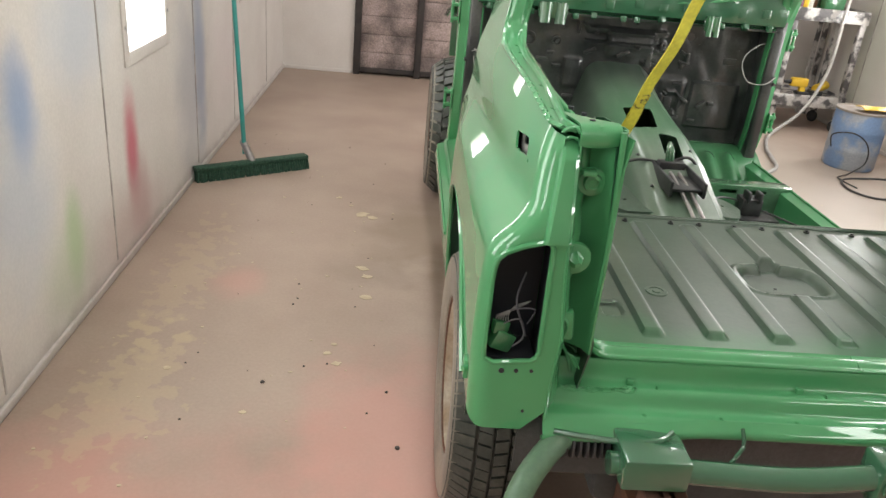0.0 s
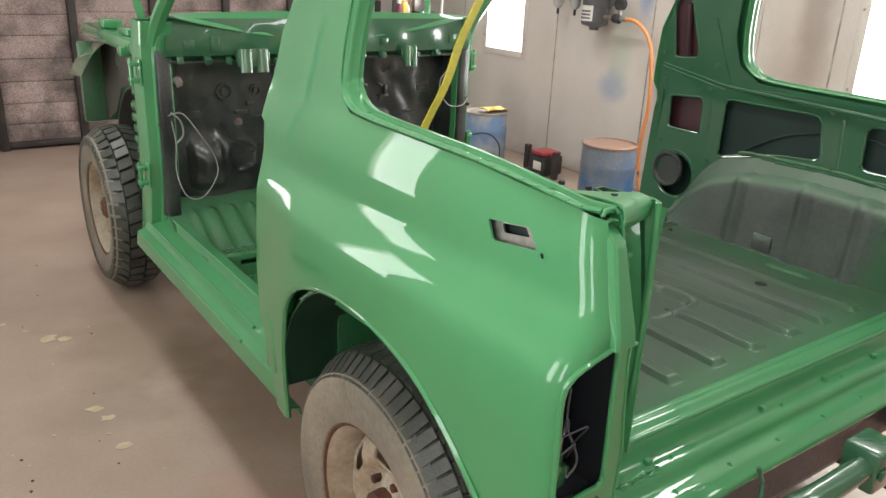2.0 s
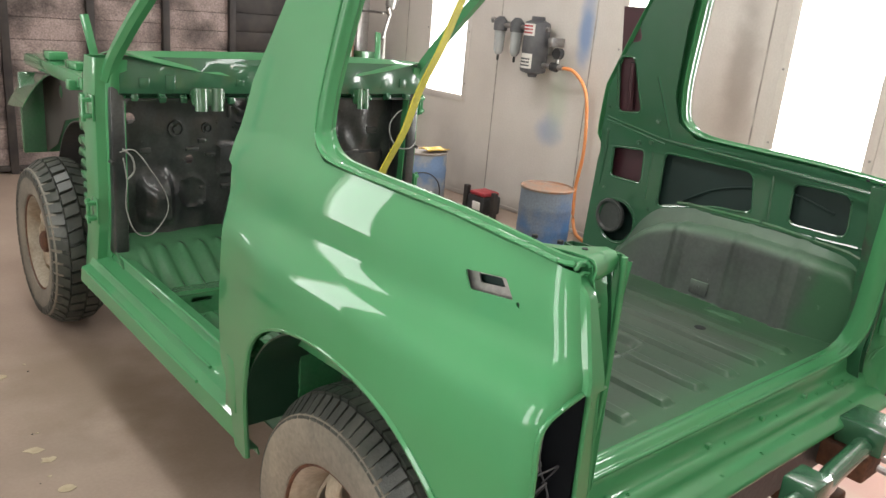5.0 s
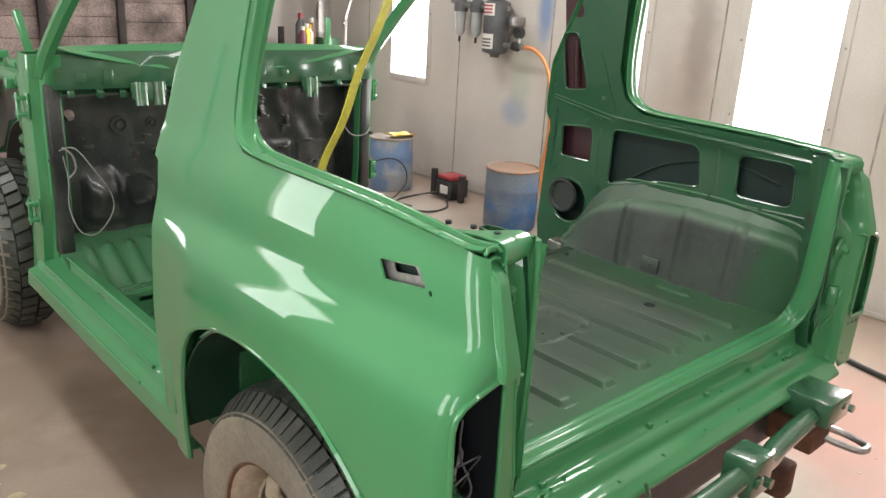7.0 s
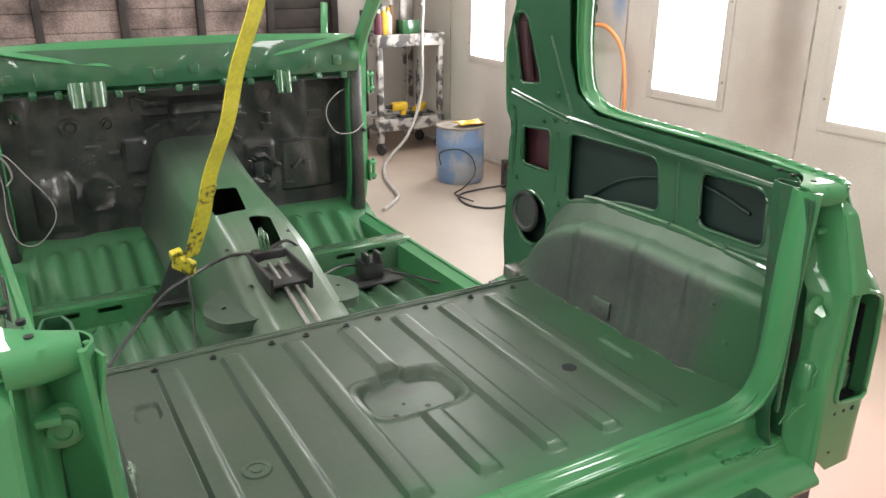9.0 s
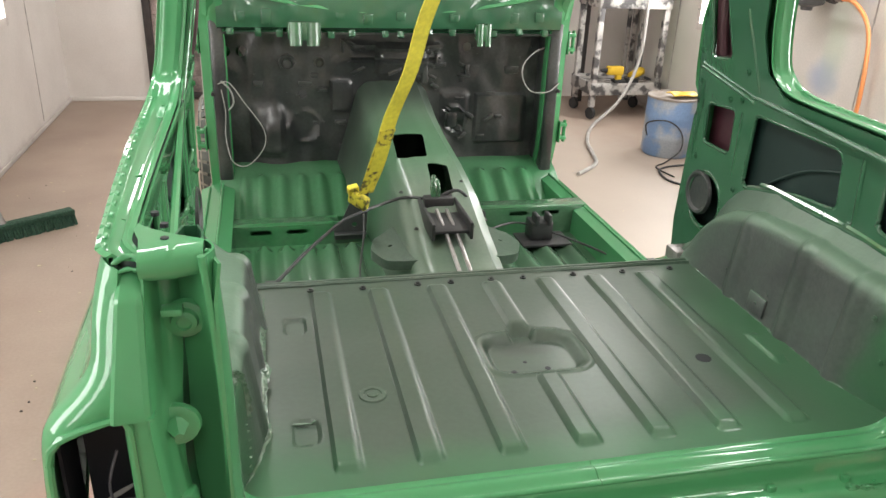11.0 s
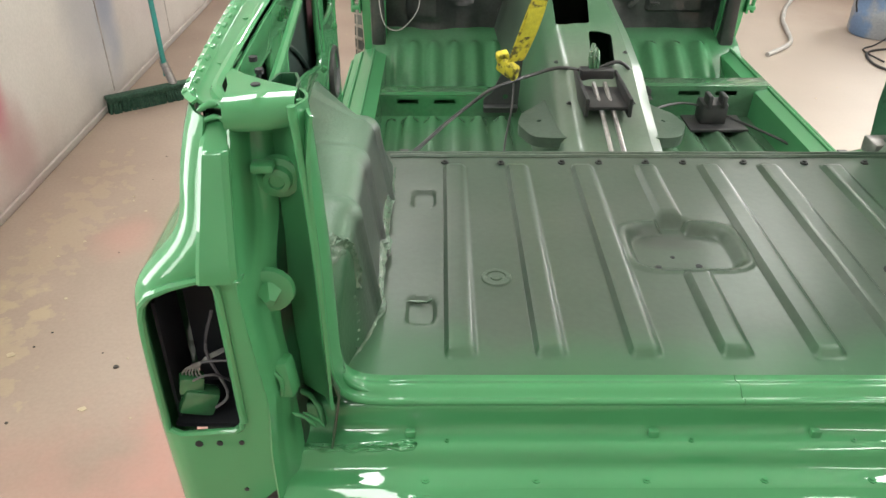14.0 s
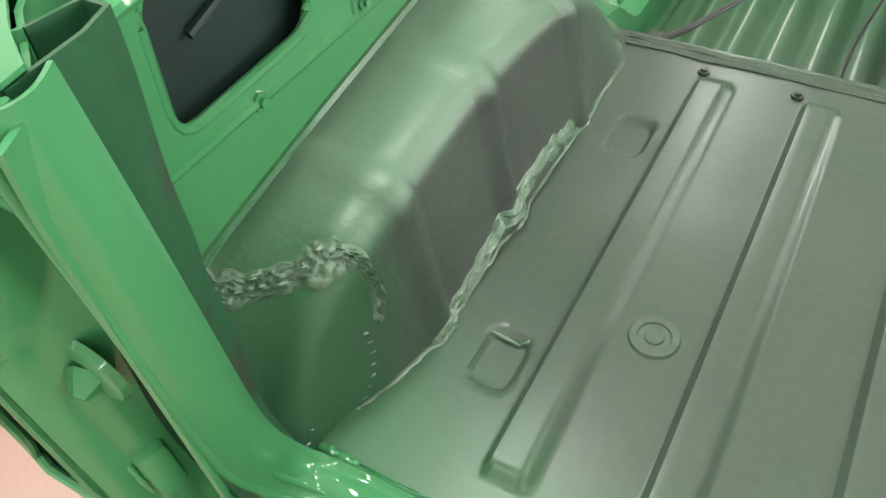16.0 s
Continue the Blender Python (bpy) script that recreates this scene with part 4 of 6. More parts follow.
        prof = [(x, y + deep * (0, 0.3, 0.9, 1, 1, 1, 0.5, 0.2, 0.2, 0, 0)[n]) for n, (x, y) in enumerate(prof)]
        for n in range(1, len(prof)):
            prof[n] = (min(prof[n][0], prof[n - 1][0] - 0.0015), prof[n][1])
        i = min(int(v), 9)
        a, b = prof[i], prof[i + 1]
        k = v - i
        return Vector((s * (a[0] + (b[0] - a[0]) * k), a[1] + (b[1] - a[1]) * k - lift + 0.003 * math.sin(z * 30) * step01(2, 4, v) + lean(z) * (1 - 0.75 * step01(1, 4, v)), z))
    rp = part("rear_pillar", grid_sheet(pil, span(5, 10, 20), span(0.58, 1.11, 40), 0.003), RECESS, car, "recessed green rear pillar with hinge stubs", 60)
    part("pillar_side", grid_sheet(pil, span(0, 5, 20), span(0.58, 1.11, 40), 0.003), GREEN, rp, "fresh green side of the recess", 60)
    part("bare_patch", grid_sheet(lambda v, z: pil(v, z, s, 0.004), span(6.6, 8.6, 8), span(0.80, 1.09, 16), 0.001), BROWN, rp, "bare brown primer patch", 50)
    fl = smooth_path([(0.557, 0.042, 1.108), (0.551, 0.044, 1.0), (0.548, 0.046, 0.9), (0.548, 0.05, 0.8), (0.547, 0.056, 0.75), (0.540, 0.068, 0.708), (0.522, 0.080, 0.680), (0.49, 0.086, 0.669), (0.44, 0.087, 0.668), (0.2, 0.087, 0.668), (0.0005, 0.087, 0.668)], 5)
    bm = grid_sheet(lambda u, v: Vector((s * (fl[u].x - 0.010 * math.sin(v * math.pi) * step01(0.69, 0.75, fl[u].z)), fl[u].y + 0.048 * v, fl[u].z + 0.002 + (0.004 * v - 0.0035 * math.sin(v * 3 * math.pi)) * step01(0.75, 0.68, fl[u].z))), range(len(fl)), span(0, 1, 18), 0.003)
    for off in (0.0, 0.018):
        tube(bm, [(s * (p.x - off * 0.3), p.y + off, p.z + 0.002) for p in fl], 0.005 if off == 0 else 0.0035, 8, 1)
    part("pillar_flange", bm, GREEN, rp, "swept green sealing flange", 50)
    bm = bmesh.new()
    lathe(bm, [(0.026, 0.0), (0.024, 0.007), (0.017, 0.009), (0.015, 0.016), (0.009, 0.018), (0.008, 0.014), (0.0, 0.014)], pose(s * 0.586, 0.08, 1.014, 90, 0, 0), 16)
    box(bm, *sorted((s * 0.585, s * 0.61)), 0.05, 0.07, 1.030, 1.040, 0.003)
    part("hinge_stub", bm, GREEN, rp)
    bm = bmesh.new()
    lathe(bm, [(0.030, 0.0), (0.028, 0.006), (0.022, 0.008), (0.0, 0.008)], pose(s * 0.604, 0.042, 0.889, 90, 0, 0), 20)
    cyl(bm, (s * 0.604, 0.036, 0.889), (s * 0.6, 0.02, 0.884), 0.018, 5, 0.006)
    part("hinge_stub", bm, GREEN, rp, "round boss with a three-sided peak")
    bm = bmesh.new()
    box(bm, -0.018, 0.018, -0.016, 0.01, -0.028, 0.028, 0.007, pose(s * 0.603, 0.038, 0.765, 0, s * 6, s * 14))
    tube(bm, [(s * 0.611, 0.02, 0.785), (s * 0.6, 0.018, 0.77), (s * 0.602, 0.02, 0.745)], 0.003, 6, 4)
    part("hinge_stub", bm, GREEN, rp, "blocky green bracket")
    bm = bmesh.new()
    for n in range(2):
        lump(bm, [(s * (0.592 - 0.010 * n), 0.02 + 0.012 * n, 0.715 - 0.010 * n), (s * (0.580 - 0.011 * n), 0.03 + 0.010 * n, 0.698 - 0.012 * n), (s * (0.568 - 0.009 * n), 0.036 + 0.008 * n, 0.675 - 0.008 * n)], 0.0035)
    pieces("recess_sealer", bm, GREEN, rp, 120)
    hood = [(0.006, 1.082), (0.001, 1.088), (-0.001, 1.098), (0.001, 1.107), (0.008, 1.114), (0.025, 1.1155)]
    def cap(a, b, s=s):
        if b < 6:
            y, z = hood[b][0] + 0.038 + 0.016 * a, hood[b][1]
        else:
            y, z = 0.063 + 0.016 * a + (0.2 - 0.063 - 0.016 * a) * (b - 5) / 6, 1.1155 - 0.002 * (b - 5) / 6
        xi = inner_x(y, 1.1) - 0.001 if b > 5 else 0.556
        ox = 0.626 + 0.035 * step01(0.06, 0.2, y)
        return Vector((s * (ox + (xi - ox) * a), y, z - 0.003 * math.sin(a * math.pi) * (b < 4)))
    part("top_tab", grid_sheet(cap, span(0, 1, 10), range(12), 0.003), GREEN, rp, "rolled tab at the pillar top", 50)
    bm = bmesh.new()
    for x, y in ((0.6, 0.085), (0.605, 0.13), (0.62, 0.17)):
        cyl(bm, (s * x, y, 1.112), (s * x, y, 1.1172), 0.005, 10)
    pieces("tab_hole", bm, BLACK, rp)
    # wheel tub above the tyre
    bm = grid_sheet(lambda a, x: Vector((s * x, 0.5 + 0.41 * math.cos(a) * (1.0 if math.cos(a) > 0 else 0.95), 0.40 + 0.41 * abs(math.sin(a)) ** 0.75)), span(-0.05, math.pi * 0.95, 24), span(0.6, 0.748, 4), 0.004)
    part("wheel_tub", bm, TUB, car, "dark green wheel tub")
    bm = bmesh.new()
    box(bm, *sorted((s * 0.48, s * 0.5)), 0.1, 0.9, 0.42, 0.66)
    part("tub_wall", bm, DARK, car)
    # rocker sill and door aperture
    def rocker(u, v, s=s):
        prof = [(0.60, 0.40), (0.605, 0.49), (0.645, 0.50), (0.655, 0.475), (0.70, 0.462), (0.712, 0.44), (0.74, 0.43), (0.745, 0.38), (0.725, 0.36), (0.70, 0.355), (0.695, 0.335)]
        i = min(int(v), len(prof) - 2)
        a, b = prof[i], prof[i + 1]
        k = v - i
        rise = 0.10 * step01(1.2, 1.03, u) if v < 4 else 0
        return Vector((s * (a[0] + (b[0] - a[0]) * k), u, a[1] + (b[1] - a[1]) * k + rise))
    rk = part("rocker_sill", grid_sheet(rocker, span(0.93, 2.24, 40), span(0, 10, 20), 0.004), GREEN, car, "stepped glossy green door sill")
    for xx, zz in ((0.648, 0.502), (0.703, 0.464), (0.7415, 0.431)):
        bm = bmesh.new()
        tube(bm, [(s * xx, y, zz) for y in (1.2, 1.5, 1.9, 2.16)], 0.005, 8, 2)
        part("sill_bead", bm, GREEN, rk)
    bm = bmesh.new()
    for k in range(8):
        screw(bm, (s * 0.715, 1.0 + k * 0.15, 0.352), (0, 0, -1), 0.006, 0.005)
    pieces("sill_bolt", bm, RUST, rk)
    bm = bmesh.new()
    box(bm, *sorted((s * 0.742, s * 0.752)), 0.945, 1.0, 0.46, 0.60, 0.004)
    part("sill_end_plate", bm, GREEN, rk)
    # lock pillar face towards the door opening
    part("lock_pillar", grid_sheet(lambda a, z: Vector((s * (inner_x(1.0, z) + (body_x(1.05, z) - inner_x(1.0, z) - 0.002) * a), lerp_table(FRONT_EDGE, z) + 0.004 - 0.01 * math.sin(a * math.pi), z)), span(0, 1, 6), span(0.5, 1.66, 40), 0.003), GREEN, car)
    # front hinge pillar
    HP = [(0.36, 2.2), (0.5, 2.16), (0.6, 2.13), (0.75, 2.12), (0.95, 2.12), (1.1, 2.11), (1.2, 2.08)]
    bm = bmesh.new()
    prof = [(0.605, 0.03), (0.605, -0.005), (0.63, -0.012), (0.655, -0.004), (0.665, 0.02), (0.695, 0.028), (0.70, 0.05), (0.695, 0.16), (0.60, 0.165)]
    bmh = grid_sheet(lambda z, v: Vector((s * prof[int(v)][0], lerp_table(HP, z) + prof[int(v)][1], z)), span(0.36, 1.19, 30), range(len(prof)), 0.003)
    bm.free()
    hp = part("hinge_pillar", bmh, GREEN, car, "green front door pillar")
    for zz in (1.02, 0.66):
        bm = bmesh.new()
        box(bm, *sorted((s * 0.70, s * 0.735)), 2.15, 2.19, zz - 0.035, zz - 0.02, 0.003)
        box(bm, *sorted((s * 0.70, s * 0.735)), 2.15, 2.19, zz + 0.02, zz + 0.035, 0.003)
        box(bm, *sorted((s * 0.698, s * 0.705)), 2.14, 2.2, zz - 0.045, zz + 0.045, 0.003)
        cyl(bm, (s * 0.728, 2.165, zz - 0.045), (s * 0.728, 2.165, zz + 0.045), 0.007, 10)
        part("door_hinge", bm, GREEN, hp)
    bm = bmesh.new()
    cyl(bm, (s * 0.66, 2.125, 0.84), (s * 0.66, 2.09, 0.84), 0.007, 8)
    part("door_switch", bm, BLACK_PLASTIC, hp)
    bm = bmesh.new()
    WP = smooth_path([(s * 0.655, 2.13, 1.12), (s * 0.648, 2.07, 1.20), (s * 0.632, 1.93, 1.32), (s * 0.617, 1.8, 1.42), (s * 0.59, 1.52, 1.64)], 5)
    cs = [(-0.02, -0.018), (0.0, -0.022), (0.006, -0.015), (0.014, -0.02), (0.022, -0.012), (0.024, 0.008), (0.016, 0.014), (0.008, 0.02), (-0.016, 0.018)]
    rings = []
    for i, p in enumerate(WP):
        d = (WP[min(i + 1, len(WP) - 1)] - WP[max(i - 1, 0)]).normalized()
        n = Vector((1, 0, 0)).cross(d).normalized()
        rings.append([bm.verts.new(p + Vector((s, 0, 0)) * a + n * b) for a, b in cs])
    for r0, r1 in zip(rings, rings[1:]):
        for k in range(9):
            bm.faces.new((r0[k], r0[(k + 1) % 9], r1[(k + 1) % 9], r1[k]))
    part("windscreen_pillar", bm, GREEN, car, "green windscreen pillar")
    # bonnet hinge strut
    bm = bmesh.new()
    box(bm, -0.015, 0.015, -0.004, 0.004, 0, 0.15, 0.003, pose(s * 0.62, 2.38, 1.17, -14, s * 8, 0))
    part("bonnet_hinge", bm, GREEN, car)
    # front apron and upper rail
    aw = [(2.26, 1.05), (2.26, 0.62), (2.40, 0.62), (2.46, 0.74), (2.6, 0.84), (2.83, 0.88), (3.06, 0.83), (3.2, 0.7), (3.42, 0.62), (3.45, 1.0), (3.2, 1.05)]
    # dark brown stands for the shadowy engine bay
    ap_ = part("fender_apron", plate(aw, [circle2(2.5, 0.98, 0.02, 12), circle2(3.1, 0.95, 0.03, 12)], lambda u, v: Vector((s * (0.56 + 0.008 * math.sin(v * 150) * step01(2.62, 2.5, u)), u, v)), 0.004, 0.025), BROWN, car, "inner fender apron coloured dark as bay shade")
    bm = bmesh.new()
    box(bm, *sorted((s * 0.53, s * 0.63)), 2.26, 3.42, 1.03, 1.085, 0.012)
    box(bm, *sorted((s * 0.55, s * 0.66)), 2.3, 2.42, 1.085, 1.11, 0.006)
    box(bm, *sorted((s * 0.54, s * 0.60)), 2.7, 2.86, 1.085, 1.115, 0.006)
    box(bm, *sorted((s * 0.52, s * 0.60)), 3.1, 3.2, 1.085, 1.12, 0.006)
    part("upper_rail", bm, GREEN, ap_)
    for k in range(6):
        bm = bmesh.new()
        zz = 0.63 + k * 0.042
        box(bm, *sorted((s * 0.57, s * (0.672 - 0.003 * (k % 2)))), 2.255, 2.43 + 0.008 * k, zz, zz + 0.036, 0.012)
        part("apron_rib", bm, GREEN, ap_)
    bm = bmesh.new()
    box(bm, *sorted((s * 0.57, s * 0.655)), 2.36, 2.5, 0.885, 1.03, 0.014)
    box(bm, *sorted((s * 0.6, s * 0.675)), 2.255, 2.35, 0.885, 0.95, 0.006)
    box(bm, *sorted((s * 0.6, s * 0.69)), 2.255, 2.32, 0.965, 1.03, 0.006)
    pieces("apron_box", bm, GREEN, ap_)
    bm = grid_sheet(lambda a, x: Vector((s * x, 2.83 + 0.42 * math.cos(a), 0.42 + 0.44 * math.sin(a))), span(0.1, 2.9, 20), span(0.3, 0.56, 4), 0.004)
    part("front_wheelhouse", bm, DARK, ap_)
    bm = grid_sheet(lambda a, b: Vector((s * (0.56 + 0.14 * a), 3.42 - 0.3 * b + 0.06 * a, 1.0 - 0.16 * a * a + 0.03 * b)), span(0, 1, 8), span(0, 1, 6), 0.004)
    part("headlamp_support", bm, GREEN_IN, ap_)
    bm = bmesh.new()
    box(bm, *sorted((s * 0.35, s * 0.66)), 3.4, 3.44, 0.62, 1.0, 0.01)
    part("front_support", bm, GREEN_IN, ap_)
    bm = bmesh.new()
    for yy, zz in ((2.3, 0.97), (2.34, 0.93), (2.48, 1.04), (2.45, 0.9), (2.6, 1.02)):
        box(bm, *sorted((s * 0.60, s * (0.64 + random.uniform(0, 0.02)))), yy, yy + 0.05, zz, zz + 0.04, 0.006)
    pieces("apron_bracket", bm, GREEN, ap_)

# cargo floor
RIB_EDGES = (-0.36, -0.228, -0.09, 0.043, 0.178, 0.305, 0.44)


def floor_z(x, y):
    z = 0.663
    for c in RIB_EDGES:
        k = step01(0.178, 0.196, y) * (1 - step01(0.785, 0.81, y))
        if 0 < c < 0.1:
            k *= 1 - step01(0.385, 0.405, y) * (1 - step01(0.575, 0.595, y))
        z += 0.012 * k * step01(c - 0.042, c - 0.034, x) * (1 - step01(c - 0.009, c + 0.007, x))
    k2 = step01(-0.012, 0.004, x) * (1 - step01(0.044, 0.058, x)) * step01(0.5, 0.52, y) * (1 - step01(0.572, 0.586, y))
    d = ((x - 0.024) / 0.096) ** 4 + ((y - 0.485) / 0.073) ** 4
    z -= 0.018 * max(1 - step01(0.55, 1.25, d), k2)
    z += 0.003 * max(0, 1 - abs(d - 1.6) / 0.45) * (1 - k2)
    k3 = (1 - step01(0.009, 0.016, abs(x - 0.515))) * step01(0.36, 0.38, y) * (1 - step01(0.46, 0.49, y))
    z += 0.007 * k3
    for cx, cy in ((-0.44, 0.295), (-0.442, 0.66)):
        k = (1 - step01(0.5, 1.5, ((x - cx) / 0.024) ** 4 + ((y - cy) / 0.034) ** 4))
        z -= 0.008 * k
    return z + 0.0009 * noise.noise(Vector((x * 9, y * 9, 0)))


out = [(-0.55, 0.135), (0.62, 0.135), (0.62, 0.875), (-0.55, 0.875)]
xs = sorted(set([round(v, 4) for v in span(-0.55, 0.62, 391)]))
ys = span(0.135, 0.875, 149)
cf = part("cargo_floor", grid_sheet(lambda x, y: Vector((x, y, floor_z(x, y))), xs, ys, -0.004), CARGO, car, "ribbed cargo floor with grey-green coating")
# flat black discs give the floor holes their shade
for x, y, r in ((0.36, 0.405, 0.016), (-0.028, 0.442, 0.006), (0.044, 0.446, 0.006), (0.005, 0.475, 0.004)):
    bm = bmesh.new()
    zz = floor_z(x, y)
    cyl(bm, (x, y, zz - 0.002), (x, y, zz + 0.0047), r, 16)
    part("floor_hole", bm, BLACK, cf)
bm = bmesh.new()
lathe(bm, [(0.026, 0), (0.024, 0.003), (0.017, 0.003), (0.016, 0.001), (0.010, 0.001), (0.009, 0.003), (0.0, 0.003)], pose(-0.316, 0.384, 0.667), 20)
part("floor_plug", bm, GREY, cf, "pressed round floor plug")
bm = bmesh.new()
for x in (-0.40, -0.28, -0.15, -0.07, 0.03, 0.11, 0.24, 0.37, 0.5):
    screw(bm, (x, 0.815 + random.uniform(-0.004, 0.004), 0.667), (0, 0, 1), 0.008, 0.004)
pieces("floor_bolt", bm, DARK, cf)
bm = bmesh.new()
bead(bm, [(x, 0.848, 0.667) for x in span(-0.52, 0.58, 30)], 0.006, 0.002, 2)
bead(bm, [(x, 0.862, 0.667) for x in span(-0.52, 0.58, 30)], 0.005, 0.002, 2)
pieces("front_lip", bm, GREY, cf)

# tailgate sill
SILL = [(p.x, p.y) for p in smooth_path([(0.15, 0.660, 0), (0.139, 0.667, 0), (0.122, 0.668, 0), (0.115, 0.663, 0), (0.109, 0.665, 0), (0.09, 0.668, 0), (0.083, 0.662, 0), (0.081, 0.634, 0), (0.074, 0.625, 0), (0.056, 0.622, 0), (0.047, 0.614, 0), (0.04, 0.597, 0), (0.03, 0.592, 0), (0.014, 0.59, 0), (0.004, 0.583, 0), (-0.008, 0.571, 0), (-0.017, 0.562, 0), (-0.016, 0.55, 0), (0.0, 0.545, 0)], 3)]


def sill(u, v):
    i = min(int(v), len(SILL) - 2)
    a, b = SILL[i], SILL[i + 1]
    k = v - i
    z = a[1] + (b[1] - a[1]) * k
    if v > 42:
        z += 0.022 * step01(0.5, 0.3, abs(u))
    return Vector((u, a[0] + (b[0] - a[0]) * k, z))


sl = part("rear_sill", grid_sheet(sill, span(-0.62, 0.62, 60), range(len(SILL)), 0.004), GREEN, car, "stepped glossy green tailgate sill", 50)
bm = bmesh.new()
for x in (-0.45, -0.12, 0.1, 0.3, 0.44):
    box(bm, x - 0.007, x + 0.007, 0.066, 0.076, 0.620, 0.634, 0.002)
    screw(bm, (x + 0.05, 0.062, 0.622), (0, 0, 1), 0.004, 0.003)
for k in range(15):
    x = -0.52 + k * 0.074 + random.uniform(-0.006, 0.006)
    screw(bm, (x, 0.101, 0.666), (0, 0, 1), 0.005, 0.0015)
    if k % 2:
        screw(bm, (x + 0.02, 0.022, 0.5905), (0, 0, 1), 0.006, 0.0015)
pieces("sill_clip", bm, GREEN, sl)
for k, path in enumerate(([(-0.615, 27), (-0.54, 28), (-0.44, 27)], [(0.43, 27), (0.52, 28), (0.61, 27)], [(-0.5, 3), (-0.2, 3), (0.0, 3)], [(0.15, 3), (0.3, 3), (0.5, 3)])):
    bm = bmesh.new()
    smear(bm, sill, path, 0.008 if k < 2 else 0.004, 0.004 if k < 2 else 0.002)
    part("sill_sealer", bm, GREEN, sl, "brushed sealer under green paint", 80)
bm = bmesh.new()
for s in (-1, 1):
    lump(bm, [(s * x, y, z) for x, y, z in ((0.60, 0.075, 0.705), (0.585, 0.082, 0.69), (0.572, 0.08, 0.668), (0.565, 0.074, 0.64))], 0.007)
    lump(bm, [(s * x, 0.137, 0.668) for x in span(0.545, 0.50, 5)], 0.006)
pieces("corner_sealer", bm, GREEN, sl, 120)
# dark plate standing for the shadow below the sill
bm = bmesh.new()
box(bm, -0.66, 0.66, 0.02, 0.025, 0.45, 0.575)
part("undersill_shade_plate", bm, DARK, car)

# cabin floor
def foot_z(x, y):
    z = 0.40 + 0.135 * step01(1.85, 2.2, y)
    k = 0.5 + 0.5 * math.cos((x + 0.507) * 2 * math.pi / 0.0735) if x < 0 else 0.5 + 0.5 * math.cos((x - 0.355) * 2 * math.pi / 0.088)
    side = step01(0.18, 0.2, abs(x - 0.02)) * (1 - step01(0.56, 0.59, abs(x)))
    rows = step01(0.95, 0.97, y) * (1 - step01(1.64, 1.67, y)) + step01(1.82, 1.85, y) * (1 - step01(2.08, 2.13, y))
    return z + 0.026 * k * side * rows


cab = part("cabin_floor", grid_sheet(lambda x, y: Vector((x, y, foot_z(x, y))), span(-0.66, 0.68, 260), span(0.84, 2.24, 70), -0.004), CABIN, car, "ribbed green cabin floor")
bm = bmesh.new()
box(bm, -0.62, 0.64, 0.866, 0.876, 0.4, 0.658)
part("floor_step", bm, GREEN_IN, car)

# firewall
def fw_y(x, z):
    y = 2.235
    y -= 0.03 * step01(0.07, 0.04, abs(x + 0.47)) * step01(0.8, 0.7, z) * step01(0.56, 0.6, z)
    y += 0.014 * noise.noise(Vector((x * 6, z * 6, 1.3))) + 0.009 * noise.noise(Vector((x * 17, z * 11, 4.1)))
    for zc in (0.925, 0.955, 0.99):
        y -= 0.009 * (1 - step01(0.004, 0.011, abs(z - zc))) * (1 - step01(0.17, 0.185, abs(x - 0.03)))
    y -= 0.026 * (1 - step01(0.03, 0.09, abs(x + 0.44))) * step01(0.76, 0.66, z)
    y -= 0.005 * (1 - step01(0.004, 0.01, abs(math.hypot(x + 0.33, z - 0.68) - 0.06)))
    y -= 0.008 * (1 - step01(0.003, 0.008, abs(math.hypot((x - 0.27) * 1.3, z - 0.7) - 0.055)))
    y -= 0.02 * (1 - step01(0.09, 0.1, abs(x - 0.05))) * step01(0.86, 0.9, z) * (1 - step01(0.98, 1.0, z))
    y -= 0.012 * (1 - step01(0.1, 0.105, abs(x - 0.46))) * step01(0.6, 0.61, z) * (1 - step01(0.8, 0.81, z))
    y -= 0.014 * (1 - step01(0.035, 0.04, abs(x + 0.19))) * step01(0.74, 0.745, z) * (1 - step01(0.86, 0.865, z))
    y -= 0.012 * (1 - step01(0.045, 0.06, abs(x - 0.27))) * step01(0.68, 0.7, z) * (1 - step01(0.8, 0.82, z))
    return y


fw = part("firewall", plate([(-0.66, 0.5), (0.68, 0.5), (0.68, 1.1), (-0.66, 1.1)], [circle2(-0.615, 0.97, 0.02), circle2(-0.555, 0.97, 0.02), circle2(-0.335, 0.81, 0.017), circle2(0.31, 0.99, 0.018), circle2(0.19, 0.83, 0.01, 10)], lambda x, z: Vector((x, fw_y(x, z), z)), 0.004, 0.011), FIREWALL, car, "bare dark firewall with holes and brackets")
bm = bmesh.new()
for x, z, r in ((-0.39, 0.93, 0.032), (-0.27, 0.93, 0.022), (-0.1, 0.98, 0.012), (0.08, 0.93, 0.012)):
    m = pose(x, fw_y(x, z) - 0.002, z, 90, 0, 0)
    lathe(bm, [(r, 0), (r * 0.95, 0.012), (r * 0.75, 0.012), (r * 0.7, 0.004), (r * 0.45, 0.004), (r * 0.4, 0.016), (0, 0.016)], m, 16)
pieces("firewall_boss", bm, FIREWALL, fw)
bm = bmesh.new()
for x, z in ((-0.16, 0.69), (-0.15, 0.64), (-0.17, 0.6), (0.13, 0.87), (0.15, 0.75), (-0.12, 0.9), (0.02, 0.9), (0.2, 0.92)):
    box(bm, -0.028, 0.028, -0.012, 0.004, -0.008, 0.008, 0.003, pose(x, fw_y(x, z), z, 0, random.uniform(-35, 35), 0))
